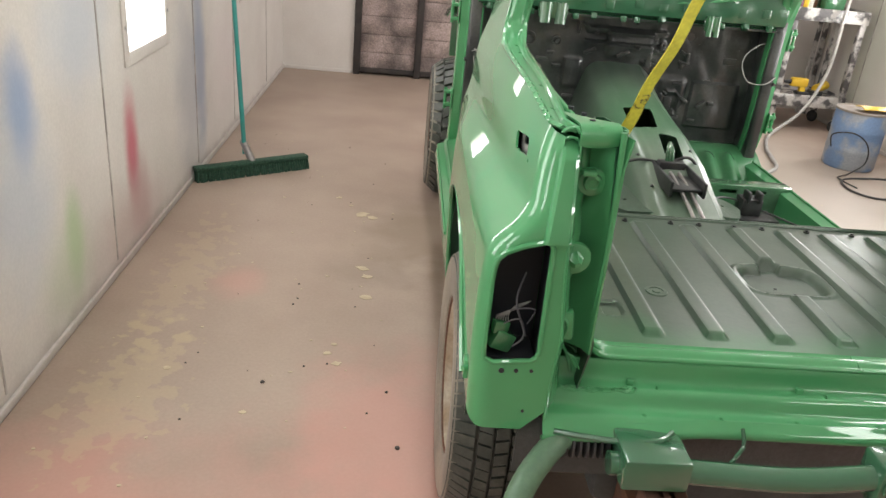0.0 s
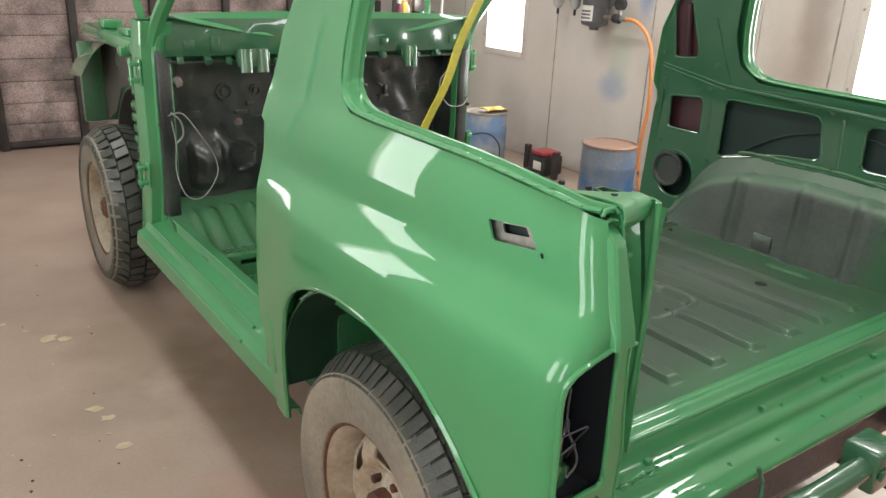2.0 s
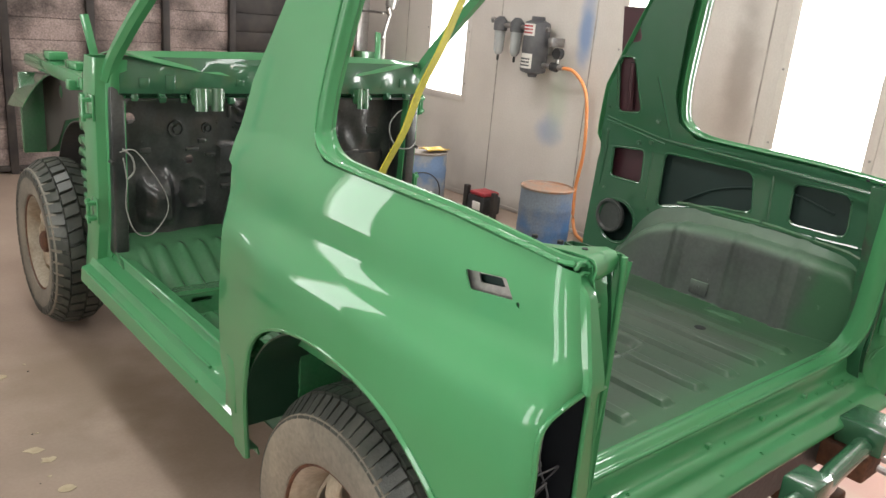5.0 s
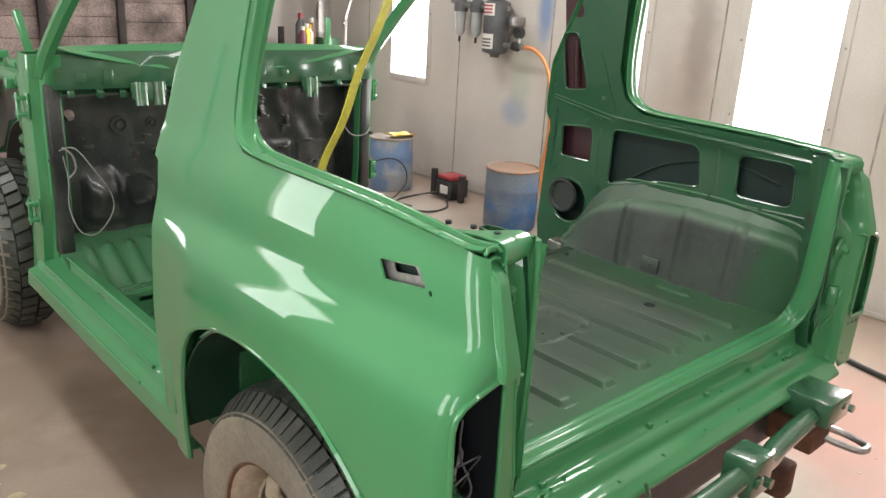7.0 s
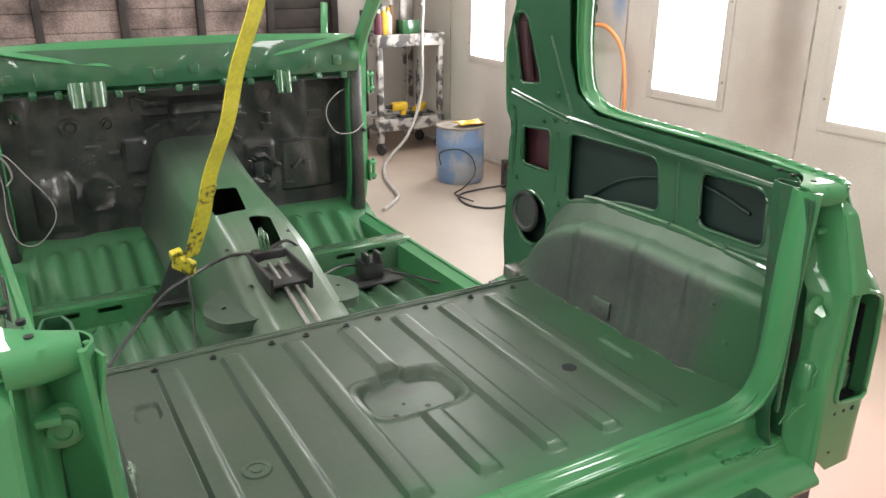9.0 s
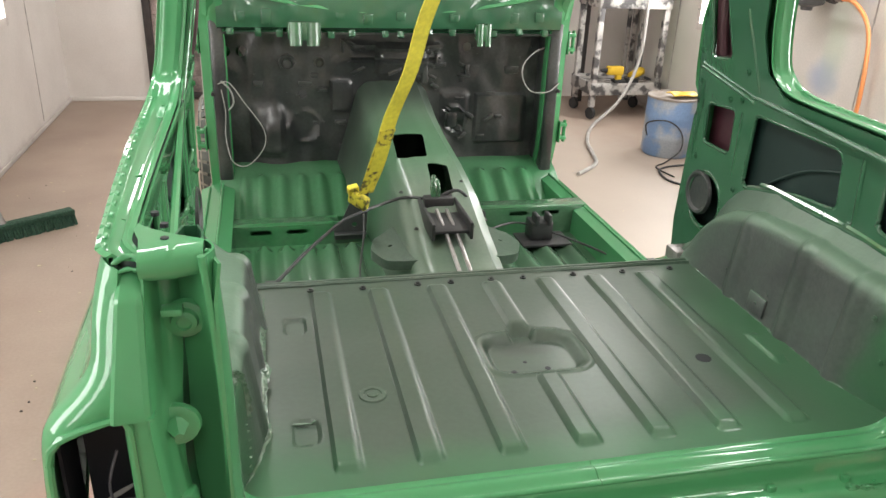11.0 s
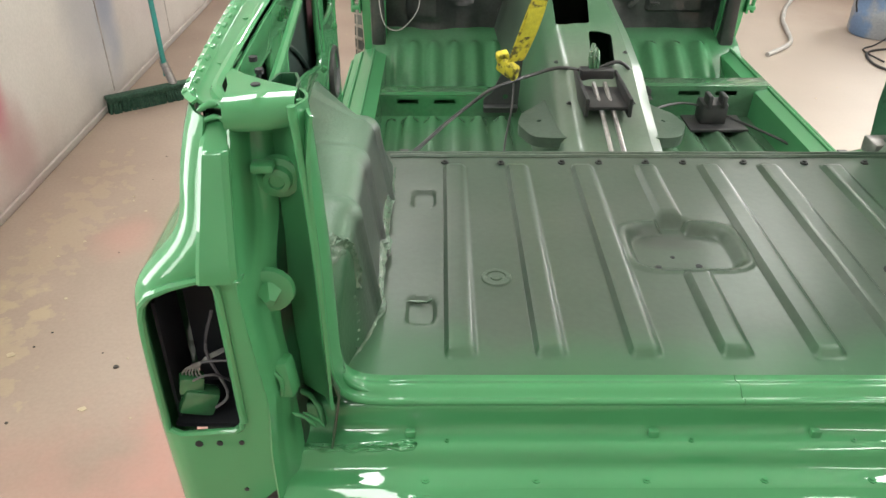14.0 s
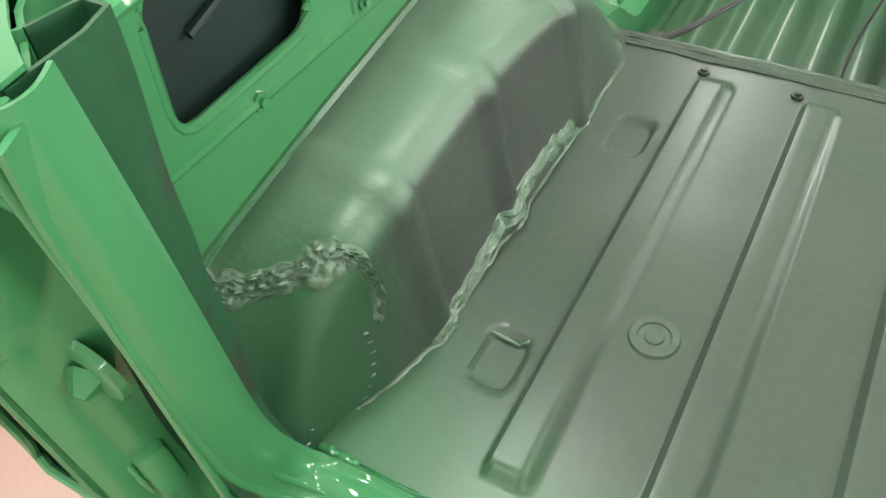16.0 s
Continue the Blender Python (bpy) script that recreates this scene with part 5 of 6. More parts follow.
for x, z, w, h in ((0.14, 0.885, 0.012, 0.035), (0.26, 0.7, 0.02, 0.03), (0.5, 0.9, 0.03, 0.015), (-0.5, 0.85, 0.02, 0.012)):
    box(bm, x - w, x + w, fw_y(x, z) - 0.01, fw_y(x, z), z - h, z + h, 0.004)
rw = random.Random(12)
for k in range(26):
    x = rw.choice((-0.2, -0.14, 0.16, 0.2, 0.3, 0.42, -0.3)) + rw.uniform(-0.035, 0.035)
    z = rw.uniform(0.62, 1.03)
    box(bm, -rw.uniform(0.008, 0.03), rw.uniform(0.008, 0.03), -rw.uniform(0.008, 0.022), 0.004, -rw.uniform(0.004, 0.012), rw.uniform(0.004, 0.012), 0.003, pose(x, fw_y(x, z), z, 0, rw.choice((0, 0, 90, 30, -40)), 0))
for k in range(14):
    x, z = rw.uniform(-0.55, 0.6), rw.uniform(0.6, 1.03)
    screw(bm, (x, fw_y(x, z) + 0.001, z), (0, -1, 0), rw.uniform(0.005, 0.009), 0.005)
pieces("firewall_bracket", bm, FIREWALL, fw)
for s in (-1, 1):
    bm = bmesh.new()
    box(bm, *sorted((s * 0.61, s * 0.66)), 2.1, 2.24, 0.5, 1.1, 0.01)
    part("kick_panel", bm, FIREWALL, fw)

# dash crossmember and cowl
dash = part("dash_crossmember", grid_sheet(lambda x, v: Vector((x, 2.10 + (0.02 if v < 0.2 else 0.0) + 0.012 * math.sin(v * 3.1) * -1 + 0.004 * math.sin(x * 40) * (0.3 < v < 0.8), 1.05 + 0.15 * v)), span(-0.63, 0.64, 80), span(0, 1, 10), 0.004), GREEN_SHADED, car, "green dash crossmember with brackets")
# added dark plate makes the black shade band below the dash
bm = bmesh.new()
box(bm, -0.62, 0.63, 2.10, 2.23, 1.052, 1.058)
part("dash_shade_plate", bm, FIREWALL, dash)
for x in (-0.33, 0.33):
    bm = bmesh.new()
    w = 0.06 if x < 0 else 0.03
    box(bm, x - w, x + w, 2.05, 2.1, 1.035, 1.10, 0.012)
    for k in (-1, 1):
        cyl(bm, (x + k * w * 0.5, 2.055, 1.02), (x + k * w * 0.5, 2.06, 1.1), w * 0.4, 12)
    part("column_bracket", bm, GREEN_IN, dash)
bm = bmesh.new()
for x in (-0.55, -0.46, -0.2, -0.1, 0.02, 0.12, 0.22, 0.45, 0.55):
    box(bm, x - 0.018, x + 0.018, 2.08, 2.09, 1.085 + random.uniform(0, 0.02), 1.125 + random.uniform(0, 0.02), 0.004)
for k in range(14):
    x = -0.58 + k * 0.088 + random.uniform(-0.02, 0.02)
    box(bm, -0.012, 0.012, -0.02, 0.01, -0.012, 0.012, 0.004, pose(x, 2.09, 1.058 + random.uniform(-0.006, 0.012), random.uniform(-30, 30), 0, random.uniform(-20, 20)))
pieces("dash_tab", bm, GREEN_SHADED, dash)
part("cowl_panel", grid_sheet(lambda x, v: Vector((x, 2.088 + 0.05 * v - 0.02 * (x / 0.62) ** 2, (1.128 + 0.085 * min(1, (x / 0.62) ** 2)) * (1 - v) + (1.225 - 0.012 * (x / 0.62) ** 2) * v)), span(-0.62, 0.62, 50), span(0, 1, 8), 0.004), GREEN, car, "smooth light green cowl panel")
part("cowl_top", grid_sheet(lambda x, y: Vector((x, y, 1.224 - 0.012 * (x / 0.62) ** 2 - 0.05 * step01(2.14, 2.5, y))), span(-0.62, 0.62, 30), span(2.138, 2.5, 8), 0.004), GREEN, car)

# tunnel
TH = [(0.87, 0.56), (1.1, 0.585), (1.25, 0.63), (1.4, 0.69), (1.6, 0.735), (1.8, 0.765), (2.0, 0.80), (2.24, 0.86)]


def tun(u, v):
    """v runs over the tunnel: 0 and 1 at its feet."""
    h = lerp_table(TH, u)
    wt = 0.105 + 0.01 * step01(1.8, 2.24, u)
    wb = 0.16 + 0.06 * step01(1.7, 2.24, u)
    c = 0.01 + 0.02 * step01(2.2, 1.2, u)
    if v < 0.3:
        k = v / 0.3
        return Vector((c - wb + (wb - wt - 0.02) * k, u, 0.40 + 0.13 * step01(1.85, 2.2, u) + (h - 0.03 - 0.40 - 0.13 * step01(1.85, 2.2, u)) * k))
    if v > 0.7:
        p = tun(u, 1 - v)
        return Vector((2 * c - p.x, u, p.z))
    k = (v - 0.3) / 0.4
    e = min(k, 1 - k)
    return Vector((c - wt - 0.02 + (2 * wt + 0.04) * k, u, h - 0.03 * (1 - step01(0, 0.16, e)) + 0.004 * (step01(0.3, 0.34, k) - step01(0.66, 0.7, k)) * step01(1.15, 1.2, u)))


def tv(x, u):
    wt, c = 0.105 + 0.01 * step01(1.8, 2.24, u), 0.01 + 0.02 * step01(2.2, 1.2, u)
    return 0.3 + 0.4 * (x - c + wt + 0.02) / (2 * wt + 0.04)


hA = round_poly([(1.79, tv(-0.06, 1.79)), (1.78, tv(0.05, 1.78)), (1.6, tv(0.03, 1.6)), (1.6, tv(-0.07, 1.6))], 0.02)
hB = round_poly([(1.56, tv(0.02, 1.6)), (1.55, tv(0.085, 1.6)), (1.38, tv(0.07, 1.4)), (1.38, tv(0.005, 1.4))], 0.02)
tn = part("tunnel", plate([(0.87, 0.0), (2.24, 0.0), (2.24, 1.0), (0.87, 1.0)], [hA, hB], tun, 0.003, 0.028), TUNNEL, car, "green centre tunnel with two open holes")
bm = bmesh.new()
box(bm, -0.04, 0.07, 1.16, 1.36, 0.645, 0.655, 0.003)
box(bm, -0.045, -0.035, 1.15, 1.37, 0.63, 0.68, 0.003)
box(bm, 0.065, 0.075, 1.15, 1.37, 0.63, 0.68, 0.003)
box(bm, -0.03, 0.06, 1.33, 1.37, 0.65, 0.69, 0.004)
part("handbrake_bracket", bm, BLACK_PLASTIC, tn, "black handbrake bracket")
bm = bmesh.new()
tube(bm, [(0.0, 1.3, 0.665), (0.0, 1.15, 0.64), (0.0, 0.98, 0.6)], 0.006, 8, 3)
tube(bm, [(0.03, 1.3, 0.665), (0.03, 1.15, 0.64), (0.03, 0.98, 0.6)], 0.006, 8, 3)
pieces("cable_rod", bm, STEEL, tn)
bm = bmesh.new()
for k in range(3):
    tube(bm, [(0.0 + k * 0.008, 1.35, 0.68), (-0.005 + k * 0.01, 1.355, 0.72), (0.004 + k * 0.006, 1.37, 0.75 - k * 0.01)], 0.006, 8, 3)
part("handbrake_stub", bm, GREEN_IN, tn)
for s in (-1, 1):
    w = [(0.02, 1.13), (0.02, 1.45), (0.13, 1.43), (0.21, 1.36), (0.23, 1.28), (0.20, 1.20), (0.13, 1.15)]
    bm = plate(round_poly(w, 0.02), [circle2(0.17, 1.29, 0.007, 10)], lambda u, v: Vector((0.03 + s * u, v, 0.578 - 0.02 * step01(0.1, 0.2, u))), 0.03, 0.03)
    part("seat_mount_wing", bm, GREY, tn, "grey-green seat mounting wing")
bm = bmesh.new()
for x, y in ((-0.09, 1.4), (0.1, 1.25), (-0.07, 1.25), (0.11, 1.45)):
    screw(bm, (x, y, lerp_table(TH, y) - 0.002), (0, 0, 1), 0.007, 0.003)
pieces("tunnel_bolt", bm, DARK, tn)

# seat crossbars
for s in (-1, 1):
    zb = 0.475 if s < 0 else 0.505
    bm = plate([(0.17, 0.40), (0.655, 0.40), (0.655, zb), (0.25, zb), (0.17, zb + 0.11)], [circle2(0.62, zb - 0.02, 0.012, 10), round_poly([(0.36, zb - 0.012), (0.43, zb - 0.012), (0.43, zb - 0.028), (0.36, zb - 0.028)], 0.006), round_poly([(0.48, zb - 0.012), (0.55, zb - 0.012), (0.55, zb - 0.028), (0.48, zb - 0.028)], 0.006)], lambda u, v: Vector((s * u, 1.70, v)), 0.004, 0.03)
    box(bm, *sorted((s * 0.25, s * 0.655)), 1.70, 1.775, zb - 0.002, zb + 0.004, 0.002)
    box(bm, *sorted((s * 0.17, s * 0.655)), 1.771, 1.776, 0.40, zb)
    cb = part("seat_crossbar", bm, GREEN_IN, car, "green seat crossbar with slots")
    bm = plate(round_poly([(0.16, 0.42), (0.27, 0.42), (0.27, zb - 0.004), (0.245, zb + 0.012), (0.205, zb + 0.10), (0.15, zb + 0.13)], 0.008), [circle2(0.20, zb, 0.009, 10)], lambda u, v: Vector((s * u, 1.692, v)), 0.004, 0.03)
    box(bm, *sorted((s * 0.16, s * 0.27)), 1.66, 1.692, zb - 0.03, zb - 0.026, 0.001)
    part("gusset", bm, DARK, cb, "dark grey gusset plate")
bm = bmesh.new()
box(bm, 0.36, 0.54, 1.52, 1.64, 0.425, 0.435, 0.003)
box(bm, 0.40, 0.48, 1.56, 1.63, 0.435, 0.50, 0.006)
box(bm, 0.41, 0.425, 1.55, 1.6, 0.49, 0.53, 0.004)
box(bm, 0.455, 0.47, 1.55, 1.6, 0.49, 0.53, 0.004)
part("seat_bracket", bm, BLACK_PLASTIC, cab, "black seat bracket")
bm = bmesh.new()
box(bm, 0.56, 0.62, 0.89, 0.95, 0.64, 0.675, 0.004)
part("seat_latch", bm, STEEL, cab)

# cabin wiring
def loose(name, label, pts, r, mat, cat="cable", n=8):
    bm = bmesh.new()
    tube(bm, pts, r, 8, n)
    return tagged(part(name, bm, mat), label, cat)


bm = bmesh.new()
tube(bm, [(-0.52, 0.9, 0.62), (-0.47, 1.02, 0.60), (-0.40, 1.15, 0.61), (-0.34, 1.22, 0.63), (-0.28, 1.25, 0.665), (-0.22, 1.3, 0.67), (-0.15, 1.36, 0.67), (-0.08, 1.38, 0.68), (0.0, 1.36, 0.68), (0.08, 1.37, 0.70), (0.14, 1.38, 0.64)], 0.005, 8, 6)
part("wiring_harness", bm, BLACK_PLASTIC, cab, "black taped wiring harness")
bm = bmesh.new()
tube(bm, [(-0.2, 1.45, 0.64), (-0.21, 1.35, 0.58), (-0.24, 1.2, 0.5), (-0.235, 1.0, 0.43)], 0.003, 6, 6)
tube(bm, [(0.2, 1.5, 0.5), (0.35, 1.6, 0.49), (0.47, 1.58, 0.46), (0.6, 1.4, 0.45), (0.62, 1.2, 0.47)], 0.004, 6, 6)
pieces("thin_wire", bm, BLACK_PLASTIC, cab)
bm = bmesh.new()
tube(bm, [(-0.64, 2.08, 0.88), (-0.60, 2.05, 0.89), (-0.55, 2.04, 0.82), (-0.49, 2.06, 0.72), (-0.49, 2.06, 0.65), (-0.55, 2.05, 0.585), (-0.605, 2.05, 0.6), (-0.625, 2.08, 0.68), (-0.62, 2.08, 0.78), (-0.63, 2.08, 0.86)], 0.002, 8, 6)
tube(bm, [(-0.63, 2.08, 0.89), (-0.6, 2.08, 0.86), (-0.59, 2.09, 0.81), (-0.61, 2.1, 0.78)], 0.0035, 8, 6)
part("door_loom", bm, WIRE, fw, "grey-white loose wiring loop")
bm = bmesh.new()
tube(bm, [(0.66, 2.1, 0.87), (0.6, 2.06, 0.845), (0.53, 2.06, 0.85), (0.5, 2.08, 0.9), (0.51, 2.1, 0.95), (0.56, 2.12, 0.99), (0.6, 2.14, 1.0)], 0.0025, 8, 6)
part("door_loom", bm, WIRE, fw, "grey-white loose wiring loop")
# ---------------- wheels ----------------
def tyre_mesh():
    bm = bmesh.new()
    R, W = 0.348, 0.108
    prof = [(0.195, -W * 0.8), (0.205, -W * 0.95), (0.24, -W * 1.02), (0.295, -W * 1.03), (0.312, -W * 0.97), (0.316, -W * 0.83), (0.322, -W * 0.6), (0.326, -W * 0.3), (0.328, 0), (0.326, W * 0.3), (0.322, W * 0.6), (0.316, W * 0.83), (0.312, W * 0.97), (0.295, W * 1.03), (0.24, W * 1.02), (0.205, W * 0.95), (0.195, W * 0.8)]
    lathe(bm, prof, pose(0, 0, 0, 0, 90, 0), 64)
    return mesh_of("tyre", bm, RUBBER)


def tread_mesh(N, rows, fill, skew, base, seed):
    bm = bmesh.new()
    rnd = random.Random(seed)
    for row, (x0, x1) in enumerate(rows):
        outer = row in (0, len(rows) - 1)
        for k in range(N):
            a = 2 * math.pi * (k + 0.5 * (row % 2) + rnd.uniform(-0.05, 0.05)) / N
            w = 2 * math.pi * 0.352 / N * (fill - 0.1 if outer else fill)
            sk = skew * (-1) ** row
            vs = []
            for zz in (base - 0.01, 0.356):
                for xx, yy in ((x0, -w / 2 - sk), (x1, -w / 2 + sk), (x1, w / 2 + sk), (x0, w / 2 - sk)):
                    zc = zz - 0.046 * (abs(xx) / 0.106) ** 2.6
                    ca, sa = math.cos(a), math.sin(a)
                    yv = yy * (0.93 if zz > 0.35 else 1.0)
                    vs.append(bm.verts.new((xx, yv * ca + zc * sa, -yv * sa + zc * ca)))
            for f in ((4, 5, 6, 7), (0, 1, 5, 4), (1, 2, 6, 5), (2, 3, 7, 6), (3, 0, 4, 7)):
                bm.faces.new([vs[i] for i in f])
    lathe(bm, [(base - 0.04, -0.1), (base - 0.022, -0.085), (base - 0.01, -0.06), (base - 0.003, -0.03), (base, 0), (base - 0.003, 0.03), (base - 0.01, 0.06), (base - 0.022, 0.085), (base - 0.04, 0.1)], pose(0, 0, 0, 0, 90, 0), 64)
    return mesh_of("tread", bm, TREAD, 20)


ROAD_ROWS = ((-0.108, -0.060), (-0.052, -0.022), (-0.015, 0.015), (0.022, 0.052), (0.060, 0.108))
LUG_ROWS = ((-0.113, -0.062), (-0.056, -0.004), (0.004, 0.056), (0.062, 0.113))


def rim_mesh():
    """Steel disc with six large windows, outside towards +x."""
    holes = []
    for k in range(6):
        a = 2 * math.pi * (k + 0.5) / 6
        pts = round_poly([(-0.045, 0.02), (0.045, 0.02), (0.03, -0.024), (-0.03, -0.024)], 0.018)
        holes.append([(0.132 * math.cos(a) + p * math.cos(a + math.pi / 2) + q * math.cos(a), 0.132 * math.sin(a) + p * math.sin(a + math.pi / 2) + q * math.sin(a)) for p, q in pts])

    def f(u, v):
        r = math.hypot(u, v)
        return Vector((lerp_table([(0, 0.05), (0.05, 0.05), (0.06, 0.035), (0.082, 0.03), (0.1, 0.058), (0.125, 0.064), (0.158, 0.045), (0.172, 0.02)], r), u, v))
    bm = plate(circle2(0, 0, 0.172, 48), holes, f, 0.006, 0.014)
    lathe(bm, [(0.172, 0.02), (0.178, 0.05), (0.186, 0.085), (0.196, 0.095), (0.204, 0.092), (0.206, 0.084), (0.198, 0.078), (0.19, 0.06), (0.185, -0.08)], pose(0, 0, 0, 0, 90, 0), 48)
    return mesh_of("rim", bm, RIM)


def rust_mesh():
    bm = bmesh.new()
    lathe(bm, [(0.206, 0.086), (0.21, 0.094), (0.205, 0.099), (0.197, 0.0985), (0.195, 0.094)], pose(0, 0, 0, 0, 90, 0), 48)
    return mesh_of("rim_edge", bm, RUST)


def hub_mesh():
    bm = bmesh.new()
    lathe(bm, [(0.048, 0.04), (0.045, 0.075), (0.03, 0.085), (0.0, 0.087)], pose(0, 0, 0, 0, 90, 0), 24)
    for k in range(5):
        a = 2 * math.pi * k / 5
        cyl(bm, (0.03, 0.07 * math.cos(a), 0.07 * math.sin(a)), (0.052, 0.07 * math.cos(a), 0.07 * math.sin(a)), 0.010, 6)
    return mesh_of("hub", bm, RUST)


WHEEL_MESHES = [("tyre", tyre_mesh(), "worn dusty black tyre with ribbed tread"), ("rim", rim_mesh(), "cream painted steel rim")]
TREADS = [tread_mesh(70, ROAD_ROWS, 0.9, 0.003, 0.345, 4), tread_mesh(40, LUG_ROWS, 0.82, 0.008, 0.338, 5)]
SUB = [("rim_edge", rust_mesh(), 1), ("hub", hub_mesh(), 1)]
for s in (-1, 1):
    for y in (0.5, 2.83):
        w = new("wheel")
        w.parent = car
        w.matrix_basis = Matrix.Translation(-Vector(car.location)) @ pose(s * 0.655, y, 0.356 if y > 1 else 0.344, 0, 0, 0 if s > 0 else 180) @ Matrix.Scale(1.0 if y > 1 else 0.965, 4)
        made = []
        for nm, me, lab in WHEEL_MESHES:
            ob = new(nm, me)
            ob.parent = w
            ob["label"] = lab
            made.append(ob)
        for nm, me, k in SUB + [("tread", TREADS[y > 1], 0)]:
            ob = new(nm, me)
            ob.parent = w
# dark wheel well fill behind the wheels: axles and springs
for y in (0.5, 2.83):
    bm = bmesh.new()
    cyl(bm, (-0.56, y, 0.36), (0.56, y, 0.36), 0.04, 16)
    lathe(bm, [(0.0, -0.1), (0.09, -0.07), (0.12, 0), (0.09, 0.07), (0, 0.1)], pose(0.1, y, 0.36), 16)
    part("axle", bm, RUST, car, "rusty axle tube")
for s in (-1, 1):
    bm = bmesh.new()
    box(bm, *sorted((s * 0.36, s * 0.42)), -0.04, 3.5, 0.29, 0.385, 0.01)
    part("chassis_rail", bm, RUST, car, "rusty chassis rail")
    bm = bmesh.new()
    pts = [(s * 0.52 + 0.04 * math.cos(k * 0.7), 0.36 + 0.04 * math.sin(k * 0.7), 0.36 + k * 0.005) for k in range(50)]
    tube(bm, pts, 0.007, 6, 1)
    part("coil_spring", bm, BLACK_PLASTIC, car)

# rear towing bar
# tow bar shares the body paint, coloured darker for shade under the tail
bar = part("bumper_box", (lambda b: (box(b, -0.49, -0.37, -0.10, 0.0, 0.515, 0.578, 0.006), cyl(b, (-0.49, -0.05, 0.535), (-0.503, -0.05, 0.535), 0.022, 16), b)[-1])(bmesh.new()), GREEN_SHADED, car, "green box end of the rear cross tube")
bm = bmesh.new()
box(bm, 0.34, 0.46, -0.11, 0.0, 0.535, 0.60, 0.006)
cyl(bm, (0.45, -0.112, 0.56), (0.45, -0.122, 0.56), 0.010, 8)
part("bumper_box", bm, GREEN_SHADED, car, "green box end of the rear cross tube")
bm = bmesh.new()
box(bm, 0.33, 0.43, -0.09, 0.1, 0.46, 0.533, 0.008)
part("bumper_mount", bm, RUST, car)
bm = bmesh.new()
tube(bm, [(-0.37, -0.07, 0.54), (-0.22, -0.08, 0.54), (-0.14, -0.09, 0.55), (-0.05, -0.1, 0.57)], 0.023, 14, 5)
part("cross_tube", bm, GREEN_SHADED, car, "bent green cross tube")
bm = bmesh.new()
tube(bm, [(0.03, -0.1, 0.57), (0.09, -0.09, 0.55), (0.16, -0.08, 0.55), (0.33, -0.07, 0.555)], 0.023, 14, 5)
part("cross_tube", bm, GREEN_SHADED, car, "bent green cross tube")
bm = bmesh.new()
box(bm, -0.055, 0.03, -0.13, -0.06, 0.525, 0.612, 0.008)
cyl(bm, (0.01, -0.13, 0.55), (0.01, -0.14, 0.55), 0.012, 6)
box(bm, -0.05, -0.025, -0.138, -0.13, 0.56, 0.58, 0.003)
part("tow_bracket", bm, GREEN_SHADED, car, "green tow bracket with bolts")
bm = bmesh.new()
tube(bm, [(0.40, -0.05, 0.49), (0.42, -0.11, 0.475), (0.44, -0.16, 0.47), (0.475, -0.16, 0.47), (0.48, -0.1, 0.475), (0.44, -0.05, 0.49)], 0.009, 8, 5)
part("tow_hook", bm, STEEL, car, "steel tow loop")
bm = bmesh.new()
for k in range(3):
    box(bm, -0.44 + k * 0.02, -0.40 + k * 0.02, -0.1 - 0.01 * k, -0.05, 0.45 - 0.008 * k, 0.5, 0.006)
part("rusty_bracket", bm, RUST, car)
bm = bmesh.new()
tube(bm, [(-0.5, 0.05, 0.55), (-0.58, 0.0, 0.545), (-0.65, -0.07, 0.50), (-0.68, -0.12, 0.42), (-0.68, -0.13, 0.3)], 0.024, 14, 6)
part("tail_pipe", bm, GREEN_DUST, car, "overspray-dusted bent tail pipe")
bm = bmesh.new()
for k in range(7):
    lathe(bm, [(0.012, 0), (0.026, 0.004), (0.026, 0.008), (0.012, 0.012)], pose(-0.58 + k * 0.013, 0.0, 0.535, 0, 90, 0), 14)
part("rubber_bush", bm, BLACK_PLASTIC, car)
bm = bmesh.new()
tube(bm, [(-0.6, -0.01, 0.567), (-0.5, -0.03, 0.568), (-0.42, -0.04, 0.578), (-0.39, -0.03, 0.592)], 0.006, 8, 6)
part("brake_line", bm, GREEN_SHADED, car)
bm = bmesh.new()
tube(bm, [(-0.26, -0.02, 0.6), (-0.255, -0.03, 0.57), (-0.27, -0.04, 0.55), (-0.28, -0.04, 0.53)], 0.004, 6, 6)
part("hanging_strip", bm, GREEN_SHADED, car)
# oversized dark box added to fill the shadow under the tail
bm = bmesh.new()
box(bm, -0.47, 0.47, 0.1, 0.75, 0.30, 0.54, 0.03)
part("underbody_shade_box", bm, DARK, car)

# ---------------- things in the booth ----------------
# yellow strap
bm = bmesh.new()
a, b = Vector((-0.218, 1.285, 0.715)), Vector((0.052, 1.04, 1.7))
wv = Vector((0.9, 0.43, 0)).normalized() * 0.024
n = 30
prev = None
for i in range(n + 1):
    t = 0.03 + 0.97 * i / n
    p = a.lerp(b, t) + Vector((0, 0, 0.0)) + Vector((0.004 * math.sin(i * 0.7), 0.003 * math.cos(i * 0.9), 0))
    e = [bm.verts.new(p - wv), bm.verts.new(p + wv)]
    if prev:
        bm.faces.new((prev[0], prev[1], e[1], e[0]))
    prev = e
solid(bm, 0.003)
strap = tagged(part("strap", bm, YELLOW), "bright yellow webbing strap stretched up from the tunnel", "strap")
bm = bmesh.new()
prev = None
